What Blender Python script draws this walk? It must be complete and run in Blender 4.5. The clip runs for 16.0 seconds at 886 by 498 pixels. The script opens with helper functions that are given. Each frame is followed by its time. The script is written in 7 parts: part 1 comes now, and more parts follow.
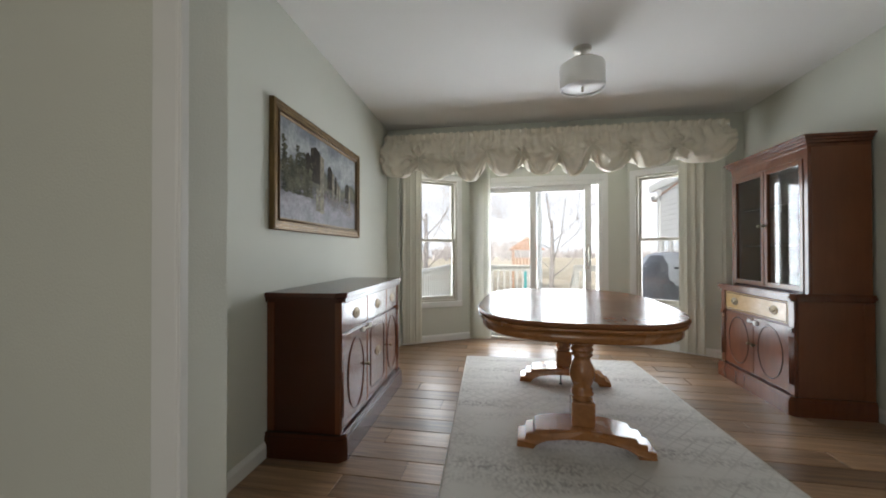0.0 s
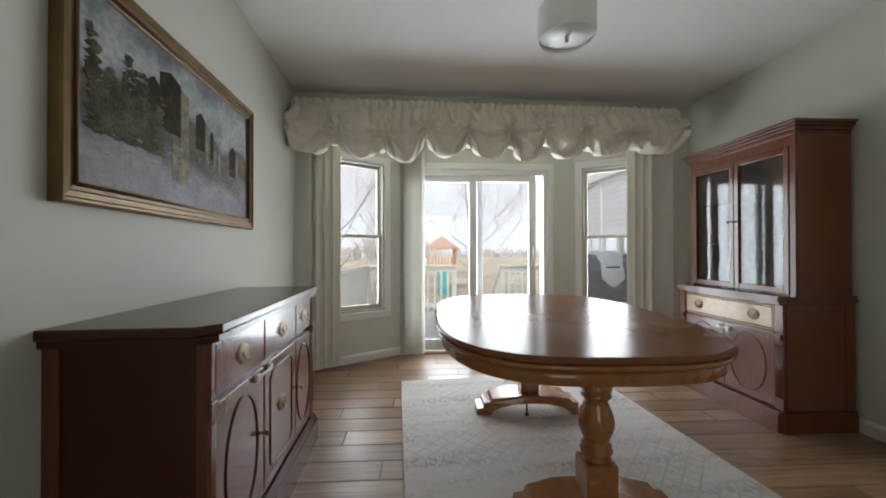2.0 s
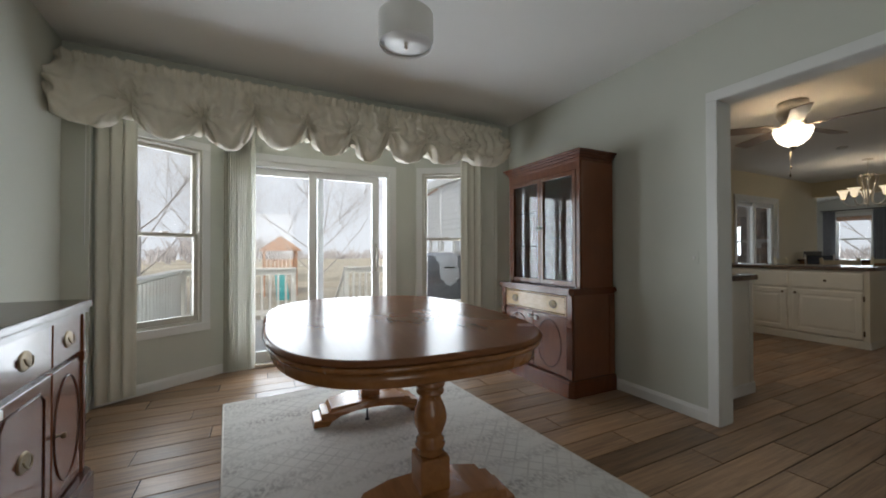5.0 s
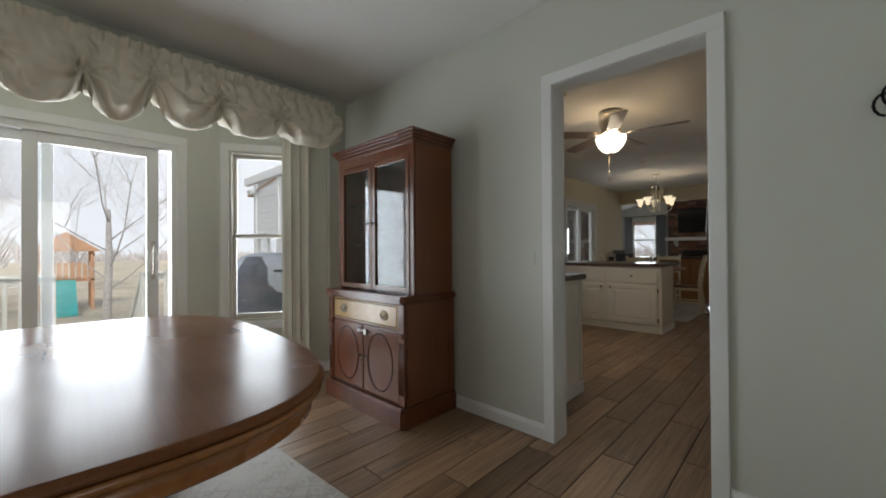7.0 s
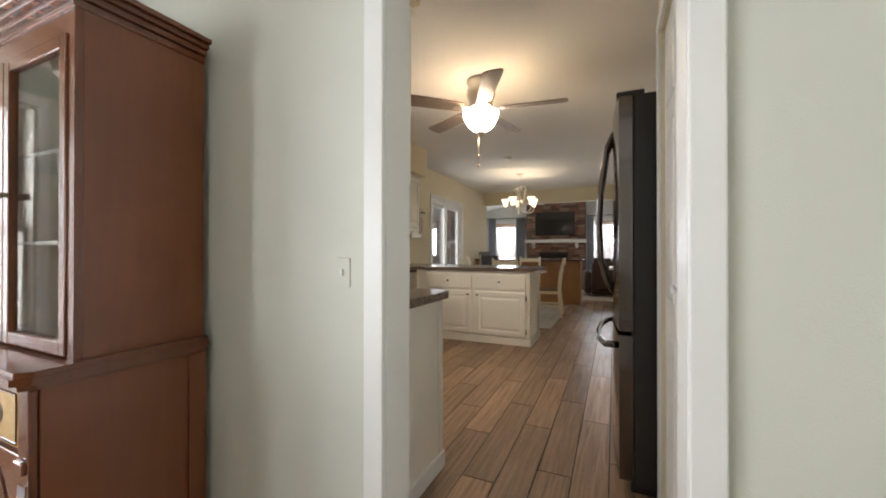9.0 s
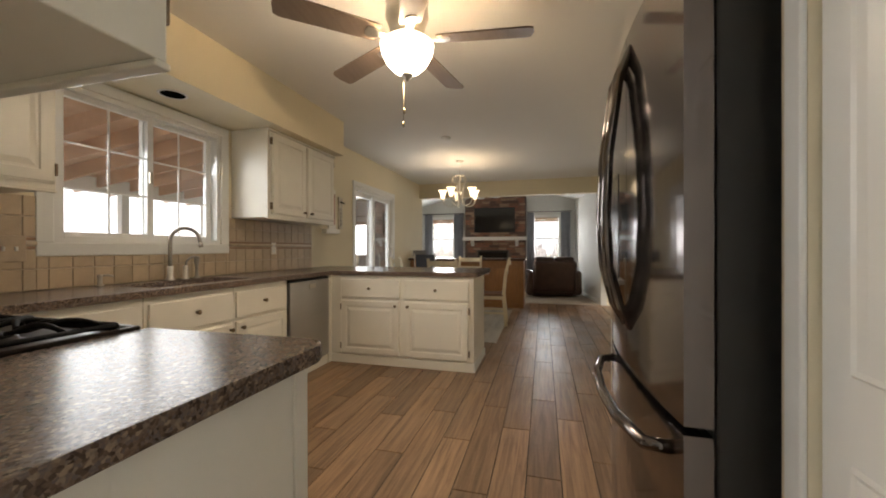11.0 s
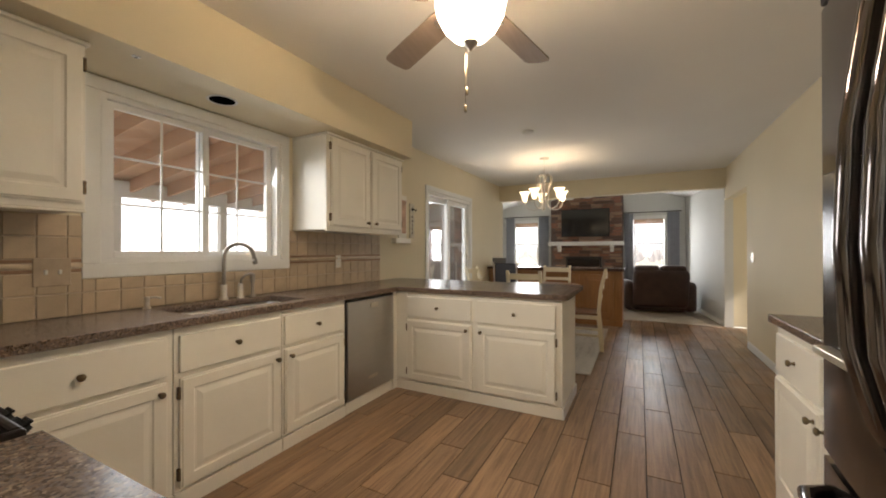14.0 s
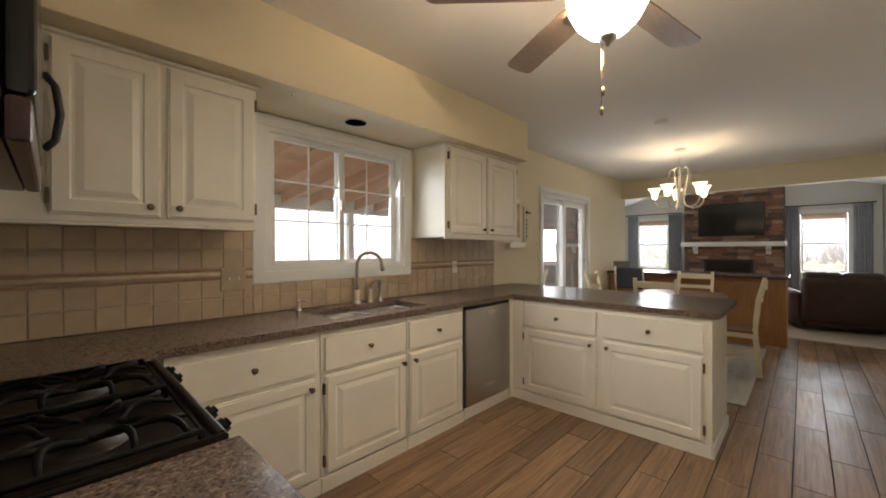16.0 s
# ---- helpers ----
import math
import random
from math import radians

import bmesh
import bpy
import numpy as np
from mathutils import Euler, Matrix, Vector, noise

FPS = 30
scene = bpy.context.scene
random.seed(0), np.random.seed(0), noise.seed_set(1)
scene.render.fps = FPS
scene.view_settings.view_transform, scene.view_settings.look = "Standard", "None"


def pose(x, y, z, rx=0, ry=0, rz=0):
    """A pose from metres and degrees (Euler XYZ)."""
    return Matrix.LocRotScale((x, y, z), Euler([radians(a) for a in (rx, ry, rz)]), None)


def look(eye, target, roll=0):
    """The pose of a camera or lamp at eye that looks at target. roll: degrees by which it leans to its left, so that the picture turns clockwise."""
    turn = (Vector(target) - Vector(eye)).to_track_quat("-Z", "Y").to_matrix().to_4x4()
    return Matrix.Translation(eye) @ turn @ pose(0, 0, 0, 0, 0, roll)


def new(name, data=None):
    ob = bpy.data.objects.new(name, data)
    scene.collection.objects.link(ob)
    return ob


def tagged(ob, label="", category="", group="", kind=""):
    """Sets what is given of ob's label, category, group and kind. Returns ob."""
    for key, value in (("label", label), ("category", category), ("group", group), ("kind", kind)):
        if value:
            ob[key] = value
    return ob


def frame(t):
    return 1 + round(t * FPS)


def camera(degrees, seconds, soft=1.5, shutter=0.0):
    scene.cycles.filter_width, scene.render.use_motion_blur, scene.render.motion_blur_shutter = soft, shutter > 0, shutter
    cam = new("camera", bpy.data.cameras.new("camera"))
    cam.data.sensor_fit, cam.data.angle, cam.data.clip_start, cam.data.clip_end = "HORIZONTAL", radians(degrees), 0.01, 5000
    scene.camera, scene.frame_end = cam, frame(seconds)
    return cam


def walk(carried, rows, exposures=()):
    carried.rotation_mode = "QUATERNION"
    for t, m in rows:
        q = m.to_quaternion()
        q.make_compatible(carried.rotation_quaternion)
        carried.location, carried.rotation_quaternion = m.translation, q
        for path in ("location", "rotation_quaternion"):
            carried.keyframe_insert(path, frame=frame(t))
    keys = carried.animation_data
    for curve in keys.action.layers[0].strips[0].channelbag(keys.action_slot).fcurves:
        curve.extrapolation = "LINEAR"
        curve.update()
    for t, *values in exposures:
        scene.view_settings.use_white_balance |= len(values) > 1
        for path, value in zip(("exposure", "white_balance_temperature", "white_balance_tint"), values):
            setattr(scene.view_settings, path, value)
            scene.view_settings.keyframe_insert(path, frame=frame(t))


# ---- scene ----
cam = camera(99.4, 16.0, soft=1.9)
PATH = [
    (0, (0.267, 0.283, 1.101), (-0.097, 2.25, 1.117), -0.1),
    (0.5, (0.127, 0.551, 1.104), (-0.11, 2.537, 1.12), -0.2),
    (1, (0.051, 0.767, 1.108), (-0.038, 2.765, 1.122), -0.2),
    (1.5, (-0.007, 0.973, 1.084), (0.013, 2.973, 1.101), -0.2),
    (2, (-0.036, 1.06, 1.089), (0.077, 3.057, 1.103), -0.1),
    (2.5, (-0.05, 1.093, 1.096), (0.191, 3.078, 1.107), -0.2),
    (3, (-0.052, 1.105, 1.096), (0.318, 3.07, 1.109), -0.2),
    (5.5, (0.071, 1.096, 1.088), (1.106, 2.807, 1.104), -0.2),
    (6, (0.228, 1.164, 1.086), (1.414, 2.774, 1.098), -0.3),
    (6.5, (0.409, 1.274, 1.09), (1.724, 2.781, 1.105), -0.4),
    (7, (0.614, 1.412, 1.093), (2.059, 2.794, 1.107), -0.4),
    (7.5, (0.844, 1.525, 1.105), (2.415, 2.764, 1.116), -0.3),
    (8, (1.143, 1.626, 1.108), (2.819, 2.718, 1.118), -0.3),
    (8.5, (1.421, 1.755, 1.116), (3.174, 2.717, 1.126), -0.2),
    (9, (1.691, 1.842, 1.12), (3.511, 2.67, 1.13), 0.0),
    (9.5, (1.974, 1.899, 1.123), (3.837, 2.629, 1.135), -0.2),
    (10, (2.209, 1.973, 1.123), (4.101, 2.62, 1.135), -0.1),
    (10.2, (2.308, 2.008, 1.128), (4.213, 2.617, 1.129), -0.1),
    (12.3, (3.163, 2.186, 1.149), (5.106, 2.658, 1.161), -0.1),
    (12.5, (3.197, 2.186, 1.159), (5.132, 2.692, 1.171), -0.1),
    (13, (3.237, 2.2, 1.184), (5.129, 2.849, 1.198), -0.2),
    (13.5, (3.249, 2.206, 1.219), (5.083, 3.003, 1.23), -0.2),
    (14, (3.247, 2.232, 1.242), (5.019, 3.159, 1.25), -0.1),
    (14.5, (3.245, 2.256, 1.263), (4.947, 3.305, 1.269), -0.1),
    (15, (3.244, 2.272, 1.281), (4.869, 3.438, 1.284), -0.0),
    (15.5, (3.241, 2.301, 1.3), (4.781, 3.577, 1.3), -0.0),
    (16, (3.237, 2.326, 1.313), (4.681, 3.709, 1.314), -0.1),
]
walk(cam, [(t, look(eye, target, roll)) for t, eye, target, roll in PATH],
     exposures=[(0, 0.76, 6250, 11), (3, 0.36, 6200, 10), (6, 0.25, 6150, 10), (7, 0.33, 6200, 10), (8, 1.1, 6350, 12), (9, 1.85, 6400, 13), (10, 1.55, 6600, 12), (12.5, 2.2, 6950, 14), (14, 2.0, 6750, 13), (16, 1.85, 6600, 13)])

# ---- world, sun and the light of the openings ----
scene.view_settings.exposure = 0.0
world = bpy.data.worlds.new("sky")
scene.world = world
world.use_nodes = True
wn = world.node_tree.nodes
sky = wn.new("ShaderNodeTexSky")
sky.sky_type = "NISHITA"
sky.sun_disc = False
sky.sun_elevation, sky.sun_rotation = radians(38), radians(200)
sky.dust_density, sky.air_density = 4.0, 1.0
world.node_tree.links.new(sky.outputs[0], wn["Background"].inputs[0])
wn["Background"].inputs[1].default_value = 0.10

sun = new("sun", bpy.data.lights.new("sun", "SUN"))
sun.data.energy, sun.data.angle, sun.data.color = 2.0, radians(10.0), (1.0, 0.95, 0.88)
sun.matrix_basis = look((0, 0, 0), (0.3, 0.72, -0.62))


def opening_light(name, centre, facing, width, height, watts, colour=(0.93, 0.97, 1.0), spread=180):
    """Sky light that enters by an opening."""
    lamp = new(name, bpy.data.lights.new(name, "AREA"))
    lamp.data.shape, lamp.data.size, lamp.data.size_y = "RECTANGLE", width, height
    lamp.data.energy, lamp.data.color = watts, colour
    lamp.data.spread = radians(spread)
    m = look(centre, Vector(centre) + Vector(facing))
    lamp.matrix_basis = m
    return lamp


def bulb(name, place, watts, radius=0.03, colour=(1.0, 0.72, 0.42)):
    lamp = new(name, bpy.data.lights.new(name, "POINT"))
    lamp.data.energy, lamp.data.shadow_soft_size, lamp.data.color = watts, radius, colour
    lamp.location = place
    return lamp


opening_light("bay_door_light", (0.58, 5.36, 1.05), (0, -1, 0.06), 1.2, 1.75, 38)
opening_light("bay_window_light", (-0.80, 5.02, 1.25), (0.55, -0.83, 0), 0.45, 1.4, 11)
opening_light("bay_window_light", (2.05, 5.10, 1.25), (-0.52, -0.85, 0), 0.45, 1.4, 11)
opening_light("kitchen_window_light", (4.74, 4.93, 1.60), (0, -1, -0.45), 1.1, 0.85, 3.8, spread=130)
opening_light("kitchen_door_light", (8.4, 4.95, 1.05), (0, -1, 0), 1.3, 1.8, 3.5)
opening_light("living_window_light", (13.62, 4.96, 1.45), (-1, 0, 0), 0.6, 1.0, 11)
opening_light("living_window_light", (13.62, 2.03, 1.45), (-1, 0, 0), 0.6, 1.0, 11)
# added lamp at an unseen opening, brightens the entry side
opening_light("entry_added_light", (0.2, -2.0, 1.4), (0, 1, 0), 1.4, 1.5, 10, (1.0, 0.92, 0.78))
# added lamp that lifts the dark hall, no window known there
opening_light("hall_added_light", (10.0, -0.62, 1.4), (0, 1, 0), 0.7, 1.2, 1.6, (1.0, 0.93, 0.8))


# ---- materials ----
def mat(name, colour, rough=0.5, metal=0.0, noise_scale=0.0, vary=0.0, bump=0.0, bump_scale=60.0, coat=0.0, grain=None, grain_mix=0.5, random_vary=0.0, emit=None, emit_strength=0.0, spec=0.5, ior=None, trans=0.0, rough_vary=0.0):
    """Principled material: broad stains, grain along one axis, fine relief and object-wise variety."""
    m = bpy.data.materials.new(name)
    m.use_nodes = True
    nt = m.node_tree
    n, l = nt.nodes, nt.links
    b = n["Principled BSDF"]
    b.inputs["Roughness"].default_value, b.inputs["Metallic"].default_value = rough, metal
    b.inputs["Specular IOR Level"].default_value = spec
    b.inputs["Coat Weight"].default_value = coat
    b.inputs["Coat Roughness"].default_value = 0.08
    if trans:
        b.inputs["Transmission Weight"].default_value = trans
    if ior:
        b.inputs["IOR"].default_value = ior
    co = n.new("ShaderNodeTexCoord")
    out = None

    def rgb(c):
        node = n.new("ShaderNodeRGB")
        node.outputs[0].default_value = (*c, 1)
        return node.outputs[0]

    def mix(fac, a, c, kind="MIX"):
        node = n.new("ShaderNodeMix")
        node.data_type, node.blend_type = "RGBA", kind
        if isinstance(fac, float):
            node.inputs[0].default_value = fac
        else:
            l.new(fac, node.inputs[0])
        l.new(a, node.inputs[6])
        l.new(c, node.inputs[7])
        return node.outputs[2]

    out = rgb(colour)
    if grain:
        # grain = (second colour, stretch xyz, scale)
        mp = n.new("ShaderNodeMapping")
        mp.inputs["Scale"].default_value = grain[1]
        oi = n.new("ShaderNodeObjectInfo")
        mul = n.new("ShaderNodeVectorMath")
        mul.operation = "SCALE"
        mul.inputs[0].default_value = (13.7, 7.1, 3.3)
        l.new(oi.outputs["Random"], mul.inputs["Scale"])
        l.new(mul.outputs[0], mp.inputs["Location"])
        l.new(co.outputs["Object"], mp.inputs["Vector"])
        t = n.new("ShaderNodeTexNoise")
        t.inputs["Scale"].default_value, t.inputs["Detail"].default_value, t.inputs["Roughness"].default_value = grain[2], 8, 0.65
        t.inputs["Distortion"].default_value = 0.6
        l.new(mp.outputs[0], t.inputs["Vector"])
        r = n.new("ShaderNodeMapRange")
        r.inputs[1].default_value, r.inputs[2].default_value = 0.35, 0.68
        l.new(t.outputs[0], r.inputs[0])
        s = n.new("ShaderNodeMath")
        s.operation = "MULTIPLY"
        s.inputs[1].default_value = grain_mix
        l.new(r.outputs[0], s.inputs[0])
        out = mix(s.outputs[0], out, rgb(grain[0]))
    if vary:
        t = n.new("ShaderNodeTexNoise")
        t.inputs["Scale"].default_value, t.inputs["Detail"].default_value = noise_scale or 2.0, 4
        l.new(co.outputs["Object"], t.inputs["Vector"])
        r = n.new("ShaderNodeMapRange")
        r.inputs[1].default_value, r.inputs[2].default_value = 0.3, 0.7
        r.inputs[3].default_value, r.inputs[4].default_value = 1 - vary, 1 + vary
        l.new(t.outputs[0], r.inputs[0])
        v = n.new("ShaderNodeVectorMath")
        v.operation = "SCALE"
        l.new(out, v.inputs[0])
        l.new(r.outputs[0], v.inputs["Scale"])
        out = v.outputs[0]
        if rough_vary:
            q = n.new("ShaderNodeMapRange")
            q.inputs[1].default_value, q.inputs[2].default_value = 0.3, 0.7
            q.inputs[3].default_value, q.inputs[4].default_value = max(0.02, rough - rough_vary), min(1, rough + rough_vary)
            l.new(t.outputs[0], q.inputs[0])
            l.new(q.outputs[0], b.inputs["Roughness"])
    if random_vary:
        oi = n.new("ShaderNodeObjectInfo")
        r = n.new("ShaderNodeMapRange")
        r.inputs[3].default_value, r.inputs[4].default_value = 1 - random_vary, 1 + random_vary
        l.new(oi.outputs["Random"], r.inputs[0])
        v = n.new("ShaderNodeVectorMath")
        v.operation = "SCALE"
        l.new(out, v.inputs[0])
        l.new(r.outputs[0], v.inputs["Scale"])
        out = v.outputs[0]
    l.new(out, b.inputs["Base Color"])
    if bump:
        t = n.new("ShaderNodeTexNoise")
        t.inputs["Scale"].default_value, t.inputs["Detail"].default_value = bump_scale, 3
        l.new(co.outputs["Object"], t.inputs["Vector"])
        bp = n.new("ShaderNodeBump")
        bp.inputs["Strength"].default_value, bp.inputs["Distance"].default_value = bump, 0.01
        l.new(t.outputs[0], bp.inputs["Height"])
        l.new(bp.outputs[0], b.inputs["Normal"])
    if emit:
        b.inputs["Emission Color"].default_value = (*emit, 1)
        b.inputs["Emission Strength"].default_value = emit_strength
    return m


SAGE = mat("sage_wall_paint", (0.64, 0.648, 0.572), 0.75, vary=0.03, noise_scale=1.2, bump=0.12, bump_scale=180)
CREAM = mat("cream_wall_paint", (0.76, 0.68, 0.50), 0.75, vary=0.03, noise_scale=1.2, bump=0.12, bump_scale=180)
GREIGE = mat("grey_living_wall_paint", (0.66, 0.66, 0.62), 0.75, vary=0.03, noise_scale=1.2, bump=0.12, bump_scale=180)
CEIL = mat("white_ceiling_paint", (0.87, 0.86, 0.83), 0.9, vary=0.02, noise_scale=1.0, bump=0.2, bump_scale=120)
TRIM = mat("white_trim_paint", (0.80, 0.80, 0.77), 0.35, vary=0.02, noise_scale=3)
CAB = mat("white_cabinet_paint", (0.82, 0.785, 0.69), 0.32, vary=0.025, noise_scale=4, bump=0.03, bump_scale=40)
GROUT = mat("floor_grout", (0.028, 0.022, 0.018), 0.85, vary=0.15, noise_scale=9)
PLANK = mat("wood_look_tile", (0.34, 0.212, 0.120), 0.38, vary=0.10, noise_scale=2.5, grain=((0.085, 0.046, 0.026), (0.55, 11.0, 1.0), 3.6), grain_mix=0.78, random_vary=0.34, bump=0.1, bump_scale=35, rough_vary=0.1, spec=0.5)
# mahogany deepened for the sideboard's unlit end: shade put into the colour
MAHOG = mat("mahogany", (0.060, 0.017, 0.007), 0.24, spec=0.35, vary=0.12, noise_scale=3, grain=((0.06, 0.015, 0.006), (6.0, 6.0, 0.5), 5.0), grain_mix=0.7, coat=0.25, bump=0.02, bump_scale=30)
# brighter copy of the mahogany, light on the hutch sides put into the colour
HUTCHWOOD_LIT = mat("lit_hutch_mahogany", (0.185, 0.062, 0.023), 0.3, vary=0.14, noise_scale=3, grain=((0.15, 0.042, 0.015), (6.0, 6.0, 0.5), 5.0), grain_mix=0.5, coat=0.2)
MAHOG_LIGHT = mat("mahogany_front", (0.16, 0.050, 0.020), 0.22, vary=0.12, noise_scale=3, grain=((0.08, 0.022, 0.010), (5.0, 5.0, 0.6), 5.0), grain_mix=0.6, coat=0.35)
SATINWOOD = mat("satinwood_drawer", (0.52, 0.33, 0.13), 0.22, vary=0.1, noise_scale=4, grain=((0.36, 0.20, 0.07), (3.0, 0.7, 6.0), 5.0), grain_mix=0.6, coat=0.35)
TABLEWOOD = mat("table_maple", (0.34, 0.145, 0.045), 0.24, vary=0.12, noise_scale=3, grain=((0.19, 0.07, 0.02), (5.0, 0.6, 5.0), 5.0), grain_mix=0.55, coat=0.3, rough_vary=0.06)
TABLETOP = mat("table_top_maple", (0.20, 0.085, 0.038), 0.23, vary=0.10, noise_scale=3, grain=((0.14, 0.055, 0.024), (16.0, 0.25, 1.0), 4.0), grain_mix=0.4, spec=0.10, rough_vary=0.05)
BRASS = mat("aged_brass", (0.19, 0.145, 0.085), 0.42, 0.9, vary=0.15, noise_scale=30)
NICKEL = mat("brushed_nickel", (0.62, 0.58, 0.52), 0.3, 1.0, vary=0.06, noise_scale=20)
STEEL = mat("stainless_steel", (0.50, 0.49, 0.48), 0.33, 1.0, vary=0.05, noise_scale=3, grain=((0.42, 0.41, 0.40), (0.6, 0.6, 60.0), 6.0), grain_mix=0.5)
DARKSTEEL = mat("dark_stainless", (0.17, 0.15, 0.142), 0.10, 0.95, vary=0.05, noise_scale=3)
BLACK = mat("black_enamel", (0.012, 0.011, 0.011), 0.22, vary=0.1, noise_scale=9)
BLACKPL = mat("black_plastic", (0.02, 0.02, 0.02), 0.45, vary=0.1, noise_scale=9)
IRON = mat("cast_iron", (0.008, 0.007, 0.006), 0.6, spec=0.12, vary=0.2, noise_scale=20, bump=0.2, bump_scale=150)
FABRIC = mat("cream_valance_fabric", (0.88, 0.83, 0.71), 0.95, vary=0.05, noise_scale=6, bump=0.25, bump_scale=400)
BLIND = mat("vertical_blind_vinyl", (0.66, 0.64, 0.54), 0.6, vary=0.03, noise_scale=5)
VINYL = mat("white_window_vinyl", (0.82, 0.82, 0.80), 0.4, vary=0.02, noise_scale=5)
ALMOND = mat("almond_window_frame", (0.56, 0.53, 0.46), 0.4, vary=0.03, noise_scale=5)
GILT = mat("gilt_frame", (0.18, 0.11, 0.04), 0.42, 0.35, vary=0.2, noise_scale=14, bump=0.1, bump_scale=90)
CARPET = mat("beige_carpet", (0.50, 0.44, 0.36), 1.0, vary=0.08, noise_scale=30, bump=0.6, bump_scale=500)
LEATHER = mat("brown_leather", (0.050, 0.026, 0.020), 0.42, vary=0.2, noise_scale=7, bump=0.25, bump_scale=60)
OAK = mat("oak_cabinet", (0.34, 0.16, 0.055), 0.35, vary=0.1, noise_scale=3, grain=((0.21, 0.09, 0.03), (6.0, 6.0, 0.6), 6.0), grain_mix=0.6, coat=0.2)
SOILED = mat("black_screen", (0.008, 0.008, 0.01), 0.12, vary=0.05, noise_scale=3)
CURTAIN = mat("grey_curtain", (0.30, 0.31, 0.34), 0.9, vary=0.06, noise_scale=9)
TILE = mat("tan_tile", (0.52, 0.405, 0.275), 0.34, vary=0.10, noise_scale=14, random_vary=0.10, bump=0.08, bump_scale=50)
TILEGROUT = mat("tile_grout", (0.56, 0.47, 0.35), 0.9, vary=0.1, noise_scale=20)
PORCHWOOD = mat("porch_timber", (0.62, 0.40, 0.27), 0.7, vary=0.12, noise_scale=3, grain=((0.36, 0.19, 0.11), (0.6, 5.0, 5.0), 4.0), grain_mix=0.5)
def thin_glass(name, tint, least, most, bend=2.6):
    """A flat pane: clear straight through, with a mirror gloss that grows at a slant."""
    m = bpy.data.materials.new(name)
    m.use_nodes = True
    n, l = m.node_tree.nodes, m.node_tree.links
    n.remove(n["Principled BSDF"])
    clear, shine, mix, facing = n.new("ShaderNodeBsdfTransparent"), n.new("ShaderNodeBsdfGlossy"), n.new("ShaderNodeMixShader"), n.new("ShaderNodeLayerWeight")
    clear.inputs[0].default_value = (*tint, 1)
    shine.inputs["Roughness"].default_value = 0.01
    facing.inputs[0].default_value = 0.5
    power, scale = n.new("ShaderNodeMath"), n.new("ShaderNodeMath")
    power.operation, scale.operation = "POWER", "MULTIPLY_ADD"
    power.inputs[1].default_value = bend
    scale.inputs[1].default_value, scale.inputs[2].default_value = most - least, least
    l.new(facing.outputs["Facing"], power.inputs[0])
    l.new(power.outputs[0], scale.inputs[0])
    l.new(scale.outputs[0], mix.inputs[0])
    l.new(clear.outputs[0], mix.inputs[1])
    l.new(shine.outputs[0], mix.inputs[2])
    l.new(mix.outputs[0], n["Material Output"].inputs[0])
    return m


GLASS = thin_glass("window_glass", (0.97, 0.98, 0.98), 0.05, 0.95)
CABGLASS = thin_glass("old_cabinet_glass", (0.88, 0.89, 0.88), 0.04, 0.55, 3.2)
FROST = mat("lit_frosted_glass", (0.95, 0.88, 0.74), 0.5, emit=(1.0, 0.80, 0.52), emit_strength=0.75)
FROSTBOWL = mat("lit_fan_bowl_glass", (0.95, 0.88, 0.74), 0.5, emit=(1.0, 0.84, 0.62), emit_strength=3.6)
FROSTOFF = mat("white_frosted_glass", (0.86, 0.86, 0.84), 0.35, vary=0.02, noise_scale=5)


# ---- mesh helpers ----
def box(bm, x0, y0, z0, x1, y1, z1, bev=0.0, m=None, seg=2):
    r = bmesh.ops.create_cube(bm, size=1)
    vs = r["verts"]
    bmesh.ops.scale(bm, vec=(abs(x1 - x0), abs(y1 - y0), abs(z1 - z0)), verts=vs)
    bmesh.ops.translate(bm, vec=((x0 + x1) / 2, (y0 + y1) / 2, (z0 + z1) / 2), verts=vs)
    if bev:
        es = list({e for v in vs for e in v.link_edges})
        out = bmesh.ops.bevel(bm, geom=es, offset=bev, segments=seg, affect="EDGES", profile=0.5)
        vs = list({v for f in out["faces"] for v in f.verts} | {v for v in vs if v.is_valid})
        if m is not None:
            vs = list({v for f in out["faces"] for v in f.verts} | {w for f in out["faces"] for v in f.verts for e in v.link_edges for w in e.verts})
    if m is not None:
        bmesh.ops.transform(bm, matrix=m, verts=vs)
    return vs


def B(*dims, bev=0.0, m=None):
    """A fresh bmesh that holds one box."""
    bm = bmesh.new()
    box(bm, *dims, bev=bev, m=m)
    return bm


def lathe(bm, profile, segs=32, centre=(0, 0, 0), m=None, sx=1.0, sy=1.0):
    """A turned body: profile of (radius, z) from below upwards."""
    rings = []
    for r, z in profile:
        if r < 1e-5:
            rings.append([bm.verts.new((centre[0], centre[1], centre[2] + z))])
        else:
            rings.append([bm.verts.new((centre[0] + sx * r * math.cos(2 * math.pi * k / segs), centre[1] + sy * r * math.sin(2 * math.pi * k / segs), centre[2] + z)) for k in range(segs)])
    fs = []
    for a, b in zip(rings, rings[1:]):
        for k in range(segs):
            j = (k + 1) % segs
            q = [a[k % len(a)], a[j % len(a)], b[j % len(b)], b[k % len(b)]]
            u = []
            for v in q:
                if v not in u:
                    u.append(v)
            if len(u) > 2:
                fs.append(bm.faces.new(u))
    for f in fs:
        f.smooth = True
    vs = [v for ring in rings for v in ring]
    if m is not None:
        bmesh.ops.transform(bm, matrix=m, verts=vs)
    return vs


